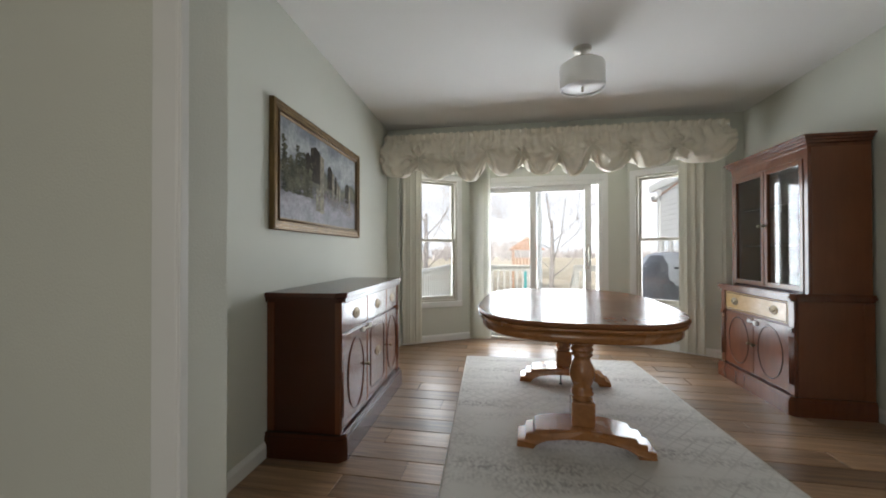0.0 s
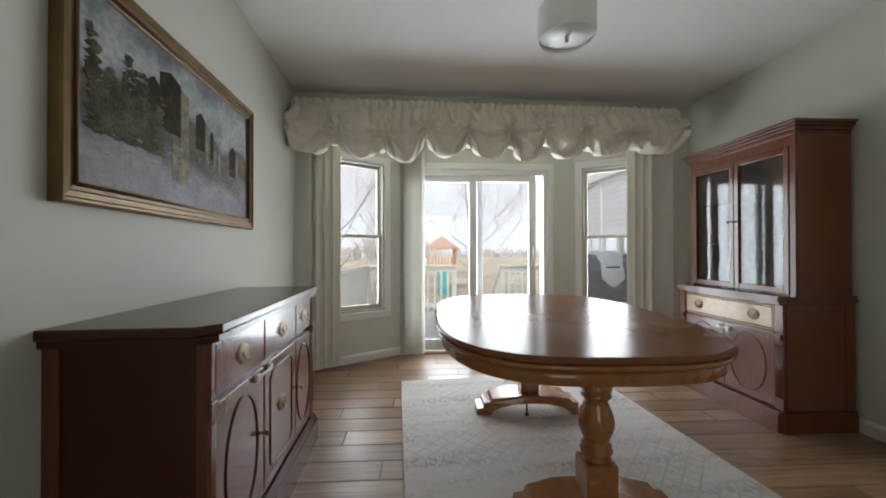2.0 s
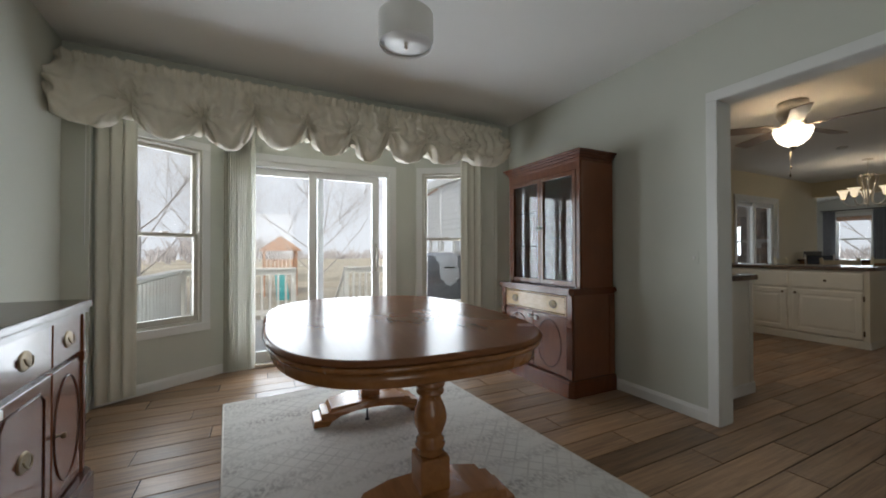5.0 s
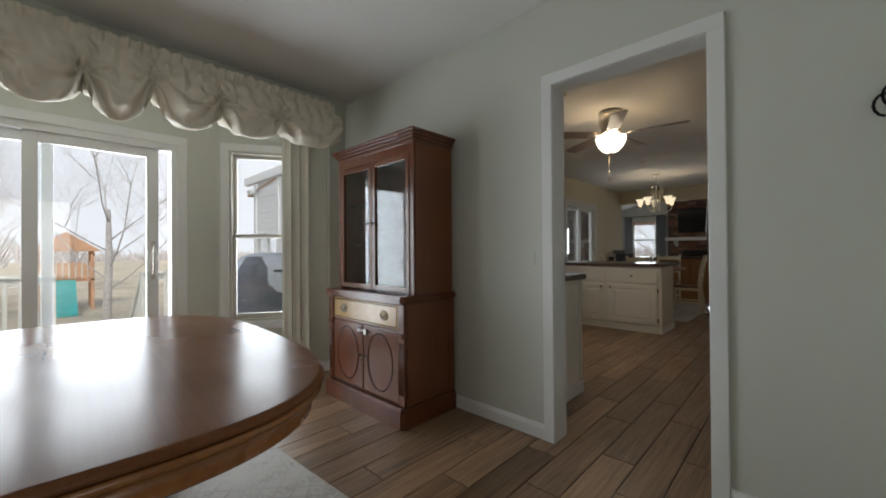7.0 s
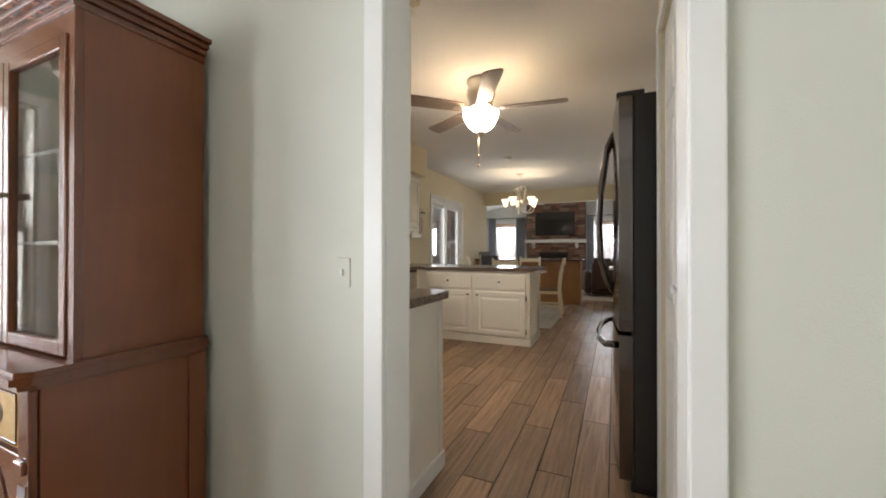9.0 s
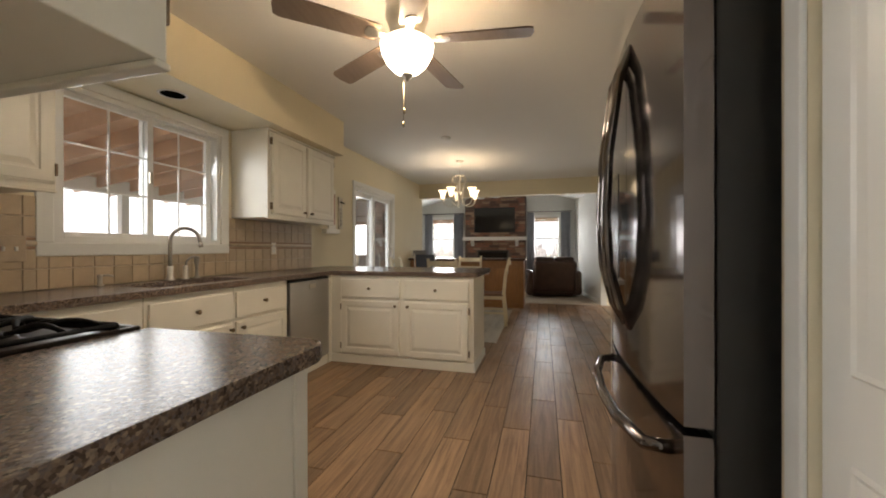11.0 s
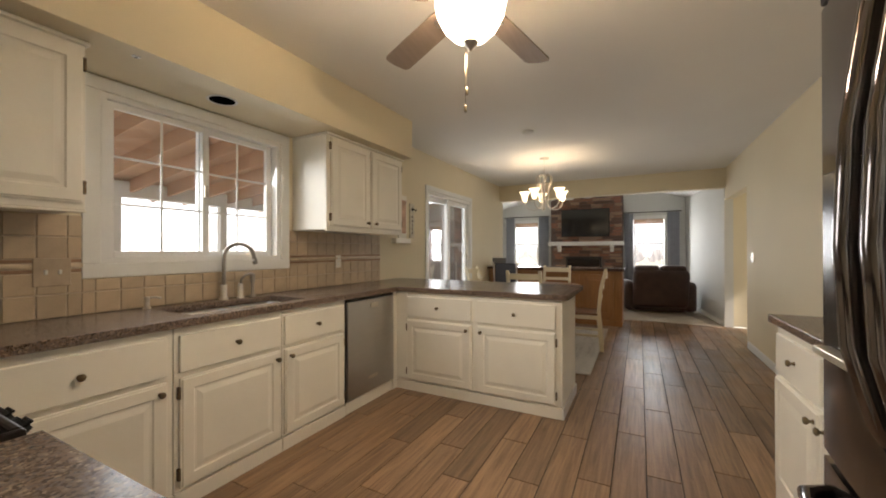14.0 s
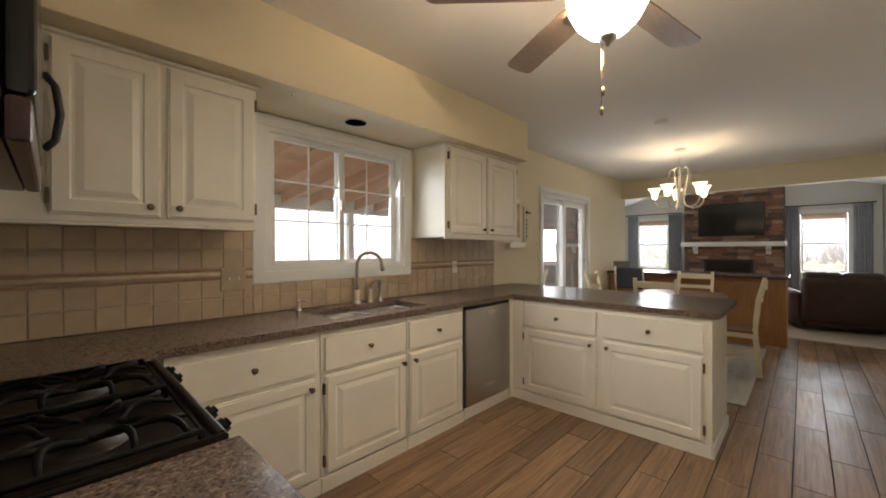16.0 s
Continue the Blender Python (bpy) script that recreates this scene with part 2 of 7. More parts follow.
def tube(bm, pts, r, segs=10, closed=False, radii=None):
    """A round rod along points."""
    pts = [Vector(p) for p in pts]
    n = len(pts)
    rings = []
    up = None
    for i, p in enumerate(pts):
        a = pts[i - 1] if (i or closed) else p
        b = pts[(i + 1) % n] if (i < n - 1 or closed) else p
        d = (b - a).normalized()
        if up is None:
            up = d.orthogonal().normalized()
        up = (up - d * up.dot(d)).normalized()
        side = d.cross(up)
        rr = radii[i] if radii else r
        rings.append([bm.verts.new(p + rr * (math.cos(2 * math.pi * k / segs) * up + math.sin(2 * math.pi * k / segs) * side)) for k in range(segs)])
    for i in range(n if closed else n - 1):
        a, b = rings[i], rings[(i + 1) % n]
        for k in range(segs):
            f = bm.faces.new((a[k], a[(k + 1) % segs], b[(k + 1) % segs], b[k]))
            f.smooth = True
    if not closed:
        bm.faces.new(rings[0][::-1])
        bm.faces.new(rings[-1])
    return [v for ring in rings for v in ring]


def prism(bm, outline, z0, z1, m=None):
    """An upright prism over an outline of (x, y), counter-clockwise."""
    lo = [bm.verts.new((x, y, z0)) for x, y in outline]
    hi = [bm.verts.new((x, y, z1)) for x, y in outline]
    n = len(outline)
    bm.faces.new(lo[::-1])
    bm.faces.new(hi)
    for k in range(n):
        bm.faces.new((lo[k], lo[(k + 1) % n], hi[(k + 1) % n], hi[k]))
    if m is not None:
        bmesh.ops.transform(bm, matrix=m, verts=lo + hi)
    return lo + hi


def part(name, bm, material, parent=None, label="", smooth=False, at=None):
    """Links a bmesh as one mesh object under a thing or a part."""
    bmesh.ops.recalc_face_normals(bm, faces=bm.faces)
    me = bpy.data.meshes.new(name)
    bm.to_mesh(me)
    bm.free()
    me.materials.append(material)
    if smooth:
        me.polygons.foreach_set("use_smooth", [True] * len(me.polygons))
    ob = new(name, me)
    if parent is not None:
        ob.parent = parent
    if at is not None:
        ob.matrix_basis = at
    if label:
        tagged(ob, label)
    return ob


def thing(name, label, category, group="", at=None, kind=""):
    ob = new(name)
    ob.empty_display_size = 0.1
    if at is not None:
        ob.matrix_basis = at
    return tagged(ob, label, category, group, kind)


def struct(name, bm, material, label, category, smooth=False):
    return tagged(part(name, bm, material, smooth=smooth), label, category, kind="structure")


def wall(name, p0, p1, z0, z1, thick, material, label, holes=()):
    """A wall from p0 to p1; its thickness lies on the left of that way. holes: (from, to, bottom, top) along it."""
    a, b = Vector((*p0, 0)), Vector((*p1, 0))
    d = b - a
    m = Matrix.Translation(a) @ Matrix.Rotation(math.atan2(d.y, d.x), 4, "Z")
    bm = bmesh.new()
    cuts = sorted({0.0, d.length, *[v for h in holes for v in h[:2]]})
    for u0, u1 in zip(cuts, cuts[1:]):
        z = z0
        for h in sorted((h for h in holes if h[0] <= u0 + 1e-6 and h[1] >= u1 - 1e-6), key=lambda h: h[2]):
            if h[2] > z + 1e-6:
                box(bm, u0, 0, z, u1, thick, h[2], m=m)
            z = h[3]
        if z < z1 - 1e-6:
            box(bm, u0, 0, z, u1, thick, z1, m=m)
    return struct(name, bm, material, label, "wall")


# ---- the large structure ----
DC = 2.60          # ceiling height
# dining room
wall("wall_west", (-1.178, 4.52), (-0.99, 1.08), 0, DC, -0.12, SAGE, "pale sage green painted dining room wall")
wall("wall_bay_header", (-1.30, 4.50), (2.6, 4.62), 2.34, DC, 0.12, SAGE, "sage green header above the bay window")
wall("wall_bay_stub_west", (-1.30, 4.50), (-1.03, 4.508), 0, 2.34, 0.12, SAGE, "sage green wall end beside the bay")
wall("wall_bay_stub_east", (2.39, 4.613), (2.6, 4.62), 0, 2.34, 0.12, SAGE, "sage green wall end beside the bay")
BAYW = (Vector((-1.06, 4.55)), Vector((-0.26, 5.08)))
BAYE = (Vector((1.62, 5.08)), Vector((2.42, 4.60)))
SIDE = (BAYE[1] - BAYE[0]).length
wall("wall_bay_west", BAYW[0], BAYW[1], 0, 2.34, 0.12, SAGE, "angled sage green bay wall with a window", [(0.215, 0.765, 0.49, 1.99)])
wall("wall_bay_east", BAYE[0], BAYE[1], 0, 2.34, 0.12, SAGE, "angled sage green bay wall with a window", [(SIDE - 0.845, SIDE - 0.295, 0.49, 1.99)])
wall("wall_bay_north", (-0.26, 5.08), (1.62, 5.08), 0, 2.34, 0.12, SAGE, "sage green bay wall round the sliding door", [(0.095, 1.585, 0.0, 1.97)])
wall("wall_entry_west", (-2.6, 0.96), (-0.41, 0.96), 0, DC, 0.12, SAGE, "sage green wall end beside the entry opening")
wall("wall_entry_east", (1.25, 0.96), (2.6, 0.96), 0, DC, 0.12, SAGE, "sage green wall beside the entry opening")
wall("wall_entry_header", (-0.41, 0.96), (1.25, 0.96), 2.3, DC, 0.12, SAGE, "header over the entry opening")
wall("wall_hall_west", (-2.6, 0.96), (-2.6, -2.2), 0, DC, -0.12, SAGE, "plain wall of the entry hall")
# the opening is made up, to let light into the entry hall
wall("wall_hall_south", (-2.6, -2.2), (2.6, -2.2), 0, DC, -0.12, SAGE, "plain wall of the entry hall with an unseen opening added for light", [(2.1, 3.5, 0.65, 2.15)])
DOORWAY = (1.69, 2.45, 2.055)
wall("wall_partition", (2.6, -2.2), (2.6, 4.87), 0, DC, -0.115, SAGE, "sage green wall between dining room and kitchen", [(DOORWAY[0] + 2.2, DOORWAY[1] + 2.2, 0, DOORWAY[2])])
bm = bmesh.new()
box(bm, 2.7155, 2.45, 0, 2.722, 4.87, DC)
box(bm, 2.7155, 1.0, 2.055, 2.722, 2.45, DC)
struct("wall_kitchen_west", bm, CREAM, "cream painted kitchen side of the partition wall", "wall")
# kitchen
wall("wall_north", (2.72, 4.785), (10.85, 4.785), 0, DC, 0.14, CREAM, "cream painted kitchen wall with window and sliding door", [(1.455, 2.59, 1.175, 2.10), (4.96, 6.38, 0, 2.06)])
wall("wall_south", (5.0, 1.01), (9.33, 1.01), 0, DC, -0.12, CREAM, "cream painted kitchen wall")
wall("wall_fridge_back", (3.5, 1.01), (5.0, 1.01), 0, DC, -0.12, CREAM, "cream painted kitchen wall behind the fridge")
wall("wall_hall_header", (9.33, 1.01), (10.72, 1.01), 2.06, DC, -0.12, CREAM, "cream header over the hall opening")
wall("wall_pantry", (2.722, 1.66), (3.60, 1.66), 0, DC, -0.05, CREAM, "cream pantry closet front wall", [(0.06, 0.80, 0, 2.05)])
wall("wall_pantry_side", (3.60, 1.61), (3.60, 1.01), 0, DC, -0.05, CREAM, "cream side wall of the pantry closet")
# unseen opening, added so that light reaches the hall
wall("wall_hall_end", (9.33, -0.6), (11.2, -0.6), 0, DC, -0.12, CREAM, "cream end wall of the hall with an unseen opening added for light", [(0.32, 1.02, 0.8, 2.0)])
wall("wall_hall_side", (9.21, 0.89), (9.21, -0.6), 0, DC, 0.12, CREAM, "cream side wall of the hall")
wall("wall_hall_far", (10.85, 0.89), (10.85, -0.6), 0, DC, 0.12, CREAM, "cream side wall of the hall", [(0.35, 1.1, 0, 2.04)])
bm = bmesh.new()
box(bm, 10.64, 1.01, 2.24, 10.80, 4.785, DC)
struct("beam", bm, CREAM, "cream drywall beam between kitchen nook and living room", "beam")
bm = bmesh.new()
box(bm, 2.722, 4.28, 2.178, 6.49, 4.785, DC, bev=0.004)
struct("soffit", bm, CREAM, "cream soffit above the kitchen cabinets", "soffit")
# living room
LX = 13.42
wall("wall_living_east", (LX, 1.30), (LX, 5.7), 0, 3.2, -0.14, GREIGE, "light grey living room wall with two windows", [(0.42, 1.06, 0.85, 1.98), (3.36, 3.98, 0.85, 1.98)])
wall("wall_living_south", (10.72, 1.02), (LX + 0.14, 1.30), 0, 3.2, -0.12, GREIGE, "light grey living room side wall")
wall("wall_living_north", (10.85, 5.7), (LX + 0.14, 5.7), 0, 3.2, 0.12, GREIGE, "light grey living room side wall")
wall("wall_living_return", (10.80, 4.925), (10.80, 5.82), 0, 3.2, 0.05, GREIGE, "light grey living room wall return")
bm = bmesh.new()
prism(bm, [(0, 2.36), (2.10, 2.98), (4.72, 2.36), (4.72, 2.5), (2.10, 3.12), (0, 2.5)], 10.8, LX + 0.14, m=Matrix(((0, 0, 1, 0), (1, 0, 0, 1.0), (0, 1, 0, 0), (0, 0, 0, 1))))
struct("ceiling_living", bm, CEIL, "white vaulted living room ceiling", "ceiling")
struct("ceiling_dining", B(-2.72, -2.3, 2.535, 2.601, 4.87, DC + 0.1), CEIL, "white painted dining room ceiling", "ceiling")
bm = bmesh.new()
prism(bm, [(-1.25, 4.56), (2.6, 4.68), (1.64, 5.21), (-0.28, 5.21)], 2.34, 2.42)
struct("ceiling_bay", bm, CEIL, "white lowered ceiling of the bay", "ceiling")
struct("ceiling_kitchen", B(2.61, -0.8, 2.555, 10.85, 4.93, DC + 0.1), CEIL, "white painted kitchen ceiling", "ceiling")
bm = bmesh.new()
box(bm, -2.72, -2.3, -0.12, 10.72, 4.8, -0.004)
box(bm, -1.1, 4.8, -0.12, 2.4, 5.22, -0.004)
floor = struct("floor", bm, GROUT, "brown wood-look plank tile floor with dark grout", "floor")
struct("floor_living", B(10.72, 0.9, -0.12, LX + 0.1, 5.8, 0.006), CARPET, "beige living room carpet", "carpet")


def trim_run(name, p0, p1, height, depth, label, category="baseboard", z0=0.0, side=1):
    a, b = Vector((*p0, 0)), Vector((*p1, 0))
    d = b - a
    m = Matrix.Translation(a) @ Matrix.Rotation(math.atan2(d.y, d.x), 4, "Z")
    bm = bmesh.new()
    prof = [(0, z0), (depth, z0), (depth, z0 + height * 0.72), (depth * 0.7, z0 + height * 0.86), (depth * 0.35, z0 + height), (0, z0 + height)]
    lo = [bm.verts.new((0, side * y, z)) for y, z in prof]
    hi = [bm.verts.new((d.length, side * y, z)) for y, z in prof]
    n = len(prof)
    bm.faces.new(lo)
    bm.faces.new(hi[::-1])
    for k in range(n):
        bm.faces.new((lo[k], hi[k], hi[(k + 1) % n], lo[(k + 1) % n]))
    bmesh.ops.transform(bm, matrix=m, verts=lo + hi)
    return struct(name, bm, TRIM, label, category)


BB = "white painted wooden baseboard"
trim_run("baseboard", (-0.99, 1.08), (-1.178, 4.50), 0.085, 0.014, BB, side=-1)
trim_run("baseboard", (2.6, 1.08), (2.6, 1.638), 0.085, 0.014, BB)
trim_run("baseboard", (2.6, 2.502), (2.6, 4.62), 0.085, 0.014, BB)
trim_run("baseboard", (-1.17, 4.504), (-1.03, 4.508), 0.085, 0.014, BB, side=-1)
trim_run("baseboard", (2.39, 4.613), (2.6, 4.62), 0.085, 0.014, BB, side=-1)
trim_run("baseboard", BAYW[0], BAYW[1], 0.085, 0.014, BB, side=-1)
trim_run("baseboard", BAYE[0], BAYE[1], 0.085, 0.014, BB, side=-1)
trim_run("baseboard", (5.75, 1.01), (9.26, 1.01), 0.085, 0.014, BB)
trim_run("baseboard", (10.82, 1.03), (LX, 1.30), 0.085, 0.014, BB)
trim_run("baseboard", (1.25, 1.08), (2.6, 1.08), 0.085, 0.014, BB)
trim_run("baseboard", (9.17, 4.785), (10.6, 4.785), 0.085, 0.014, BB, side=-1)


def casing(name, m, w, h, label, width=0.065, depth=0.018, sill=False, bottom=0.0):
    """Trim round an opening w wide and h high; local x along the wall, y out of it, z up, the opening's foot in the middle."""
    t = thing(name, label, "trim", at=m, kind="structure")
    for s in (-1, 1):
        part("side_casing", B(s * w / 2, 0, bottom, s * (w / 2 + width), depth, bottom + h, bev=0.004), TRIM, t)
    part("head_casing", B(-w / 2 - width, 0, bottom + h, w / 2 + width, depth, bottom + h + width, bev=0.004), TRIM, t)
    if sill:
        part("sill", B(-w / 2 - width - 0.01, 0, bottom - 0.03, w / 2 + width + 0.01, depth + 0.02, bottom, bev=0.005), TRIM, t)
        part("apron", B(-w / 2 - width, 0, bottom - 0.08, w / 2 + width, depth, bottom - 0.032, bev=0.004), TRIM, t)
    return t


yaw90 = Matrix.Rotation(radians(90), 4, "Z")
mid = (DOORWAY[0] + DOORWAY[1]) / 2
casing("trim_doorway", Matrix.Translation((2.6, mid, 0)) @ yaw90, DOORWAY[1] - DOORWAY[0] - 0.03, DOORWAY[2] - 0.015, "white painted casing round the kitchen doorway")
casing("trim_doorway_kitchen", Matrix.Translation((2.722, mid, 0)) @ yaw90.inverted(), DOORWAY[1] - DOORWAY[0] - 0.03, DOORWAY[2] - 0.015, "white painted casing on the kitchen side")
bm = bmesh.new()
for y0, y1 in ((DOORWAY[0] - 0.001, DOORWAY[0] + 0.016), (DOORWAY[1] - 0.016, DOORWAY[1] + 0.001)):
    box(bm, 2.598, y0, 0, 2.724, y1, DOORWAY[2])
box(bm, 2.598, DOORWAY[0] + 0.016, DOORWAY[2] - 0.016, 2.724, DOORWAY[1] - 0.016, DOORWAY[2] + 0.001)
struct("trim_doorway_jamb", bm, TRIM, "white painted door jamb lining", "trim")
bm = bmesh.new()
box(bm, -0.475, 0.942, 0, -0.412, 0.96, 2.3, bev=0.004)
box(bm, -0.415, 0.945, 0, -0.405, 0.965, 2.3, bev=0.002)
struct("trim_entry", bm, TRIM, "white painted casing of the entry opening", "trim")


# ---- windows and doors ----
def pane(name, dims, parent):
    ob = part(name, B(*dims), GLASS, parent)
    ob.visible_shadow = False
    return ob


def frame_parts(parent, name, x0, z0, x1, z1, y0, y1, stile, rail, material, glass=True, bottom=None):
    """One sash: a frame of four members with its pane; local x along, z up."""
    bm = bmesh.new()
    bt = bottom or rail
    box(bm, x0, y0, z0, x0 + stile, y1, z1, bev=0.003)
    box(bm, x1 - stile, y0, z0, x1, y1, z1, bev=0.003)
    box(bm, x0 + stile, y0 + 0.001, z1 - rail, x1 - stile, y1 - 0.001, z1, bev=0.003)
    box(bm, x0 + stile, y0 + 0.001, z0, x1 - stile, y1 - 0.001, z0 + bt, bev=0.003)
    s = part(name, bm, material, parent)
    if glass:
        ym = (y0 + y1) / 2
        pane("pane", (x0 + stile - 0.003, ym - 0.003, z0 + bt - 0.003, x1 - stile + 0.003, ym + 0.003, z1 - rail + 0.003), s)
    return s


def double_hung(name, m, w, z0, z1, label, frame_material, casing_width=0.065):
    """Local x along the wall, y towards the outside, the room's wall face at y = 0."""
    t = thing(name, label, "window", at=m, kind="structure")
    zm = (z0 + z1) / 2 + 0.0
    bm = bmesh.new()
    box(bm, -w / 2, 0.0, z0, -w / 2 + 0.02, 0.12, z1)
    box(bm, w / 2 - 0.02, 0.0, z0, w / 2, 0.12, z1)
    box(bm, -w / 2 + 0.02, 0.0, z1 - 0.02, w / 2 - 0.02, 0.12, z1)
    box(bm, -w / 2 + 0.02, 0.0, z0, w / 2 - 0.02, 0.12, z0 + 0.02)
    part("window_frame", bm, frame_material, t)
    lower = frame_parts(t, "lower_sash", -w / 2 + 0.02, z0 + 0.02, w / 2 - 0.02, zm + 0.02, 0.03, 0.06, 0.03, 0.03, frame_material, bottom=0.045)
    frame_parts(t, "upper_sash", -w / 2 + 0.02, zm - 0.015, w / 2 - 0.02, z1 - 0.02, 0.062, 0.09, 0.03, 0.03, frame_material)
    bm = bmesh.new()
    box(bm, -0.025, 0.012, zm + 0.02, 0.025, 0.05, zm + 0.032, bev=0.004)
    part("sash_lock", bm, NICKEL, lower)
    c = casing_width
    for s in (-1, 1):
        part("side_casing", B(s * w / 2, -0.018, z0, s * (w / 2 + c), 0, z1, bev=0.004), TRIM, t)
    part("head_casing", B(-w / 2 - c, -0.018, z1, w / 2 + c, 0, z1 + c, bev=0.004), TRIM, t)
    part("window_sill", B(-w / 2 - c, -0.022, z0 - 0.07, w / 2 + c, 0, z0, bev=0.005), TRIM, t)
    return t


def along(p0, p1, u):
    a, b = Vector((*p0, 0)), Vector((*p1, 0))
    d = b - a
    return Matrix.Translation(a + d.normalized() * u) @ Matrix.Rotation(math.atan2(d.y, d.x), 4, "Z")


double_hung("window_1", along(*BAYW, 0.49), 0.55, 0.49, 1.99, "double-hung bay window with taupe sashes and white casing", ALMOND)
double_hung("window_2", along(*BAYE, SIDE - 0.57), 0.55, 0.49, 1.99, "double-hung bay window with taupe sashes and white casing", ALMOND)


def sliding_door(name, m, w, h, label, gap, frame_material):
    t = thing(name, label, "sliding door", at=m, kind="structure")
    bm = bmesh.new()
    box(bm, -w / 2, 0.0, 0, -w / 2 + 0.035, 0.13, h)
    box(bm, w / 2 - 0.035, 0.0, 0, w / 2, 0.13, h)
    box(bm, -w / 2 + 0.035, 0.0, h - 0.05, w / 2 - 0.035, 0.13, h)
    part("door_frame", bm, frame_material, t)
    part("threshold", B(-w / 2, -0.01, 0, w / 2, 0.14, 0.035, bev=0.006), NICKEL, t)
    half = w / 2
    frame_parts(t, "fixed_panel", -half + 0.035, 0.035, 0.05, h - 0.05, 0.075, 0.11, 0.06, 0.07, frame_material, bottom=0.1)
    d = frame_parts(t, "sliding_panel", -0.05 - gap * 0.6, 0.035, half - 0.035 - gap, h - 0.05, 0.03, 0.068, 0.075, 0.07, frame_material, bottom=0.1)
    x = half - 0.035 - gap - 0.035
    bm = bmesh.new()
    tube(bm, [(x, 0.03, 0.92), (x, -0.012, 0.95), (x, -0.018, 1.03), (x, -0.012, 1.13), (x, 0.03, 1.16)], 0.009)
    box(bm, x - 0.014, 0.024, 0.89, x + 0.014, 0.031, 1.19, bev=0.003)
    part("pull_handle", bm, NICKEL, d)
    for s in (-1, 1):
        part("side_casing", B(s * half, -0.018, 0, s * (half + 0.07), 0, h, bev=0.004), TRIM, t)
    part("head_casing", B(-half - 0.07, -0.02, h, half + 0.07, 0, h + 0.07, bev=0.004), TRIM, t)
    return t


sliding_door("door_1", Matrix.Translation((0.58, 5.08, 0)), 1.49, 1.97, "white sliding glass patio door, slightly open", 0.08, VINYL)
sliding_door("door_2", Matrix.Translation((8.39, 4.785, 0)), 1.42, 2.06, "white sliding glass door to the covered porch", 0.0, VINYL)
# kitchen window
w3 = thing("window_3", "white sliding kitchen window with grilles above the sink", "window", at=Matrix.Translation((4.7425, 4.785, 0)), kind="structure")
KW, KZ0, KZ1 = 1.135, 1.175, 2.10
bm = bmesh.new()
box(bm, -KW / 2, 0, KZ0, -KW / 2 + 0.03, 0.14, KZ1)
box(bm, KW / 2 - 0.03, 0, KZ0, KW / 2, 0.14, KZ1)
box(bm, -KW / 2 + 0.03, 0, KZ1 - 0.03, KW / 2 - 0.03, 0.14, KZ1)
box(bm, -KW / 2 + 0.03, 0, KZ0, KW / 2 - 0.03, 0.14, KZ0 + 0.03)
part("window_frame", bm, VINYL, w3)
for nm, x0, x1, y0 in (("left_sash", -KW / 2 + 0.03, 0.025, 0.03), ("right_sash", -0.025, KW / 2 - 0.03, 0.068)):
    s = frame_parts(w3, nm, x0, KZ0 + 0.03, x1, KZ1 - 0.03, y0, y0 + 0.034, 0.042, 0.035, VINYL)
    a, b, c, d = x0 + 0.042, x1 - 0.042, KZ0 + 0.065, KZ1 - 0.065
    part("vertical_grille", B((a + b) / 2 - 0.006, y0 + 0.008, c, (a + b) / 2 + 0.006, y0 + 0.013, d), VINYL, s)
    for k in (1, 2):
        z = c + (d - c) * k / 3
        part("horizontal_grille", B(a, y0 + 0.0085, z - 0.006, b, y0 + 0.0125, z + 0.006), VINYL, s)
part("window_latch", B(-0.012, 0.012, 1.60, 0.012, 0.03, 1.68, bev=0.004), NICKEL, w3)
CWID = 0.078
for s in (-1, 1):
    part("side_casing", B(s * KW / 2, -0.018, KZ0, s * (KW / 2 + CWID), 0, KZ1, bev=0.004), TRIM, w3)
part("head_casing", B(-KW / 2 - CWID, -0.019, KZ1, KW / 2 + CWID, 0, KZ1 + 0.07, bev=0.004), TRIM, w3)
part("window_sill", B(-KW / 2 - CWID, -0.019, KZ0 - 0.075, KW / 2 + CWID, 0, KZ0, bev=0.004), TRIM, w3)
# living room windows
for k, y in enumerate((2.04, 4.97)):
    t = thing("window_%d" % (k + 4), "white double-hung living room window with a bamboo shade rolled up", "window", at=Matrix.Translation((LX, y, 0)) @ Matrix.Rotation(radians(-90), 4, "Z"), kind="structure")
    frame_parts(t, "lower_sash", -0.31, 0.86, 0.31, 1.42, 0.03, 0.06, 0.03, 0.03, VINYL)
    frame_parts(t, "upper_sash", -0.31, 1.40, 0.31, 1.97, 0.062, 0.09, 0.03, 0.03, VINYL)
    for s in (-1, 1):
        part("side_casing", B(s * 0.32, -0.016, 0.79, s * 0.38, 0, 2.05, bev=0.004), TRIM, t)
    part("head_casing", B(-0.38, -0.018, 1.99, 0.38, 0, 2.06, bev=0.004), TRIM, t)
    bm = bmesh.new()
    for j in range(5):
        box(bm, -0.31, 0.0 - 0.004 * j, 1.87 + 0.022 * j, 0.31, 0.02, 1.89 + 0.022 * j, bev=0.004)
    part("rolled_shade", bm, PORCHWOOD, t, "brown bamboo shade")

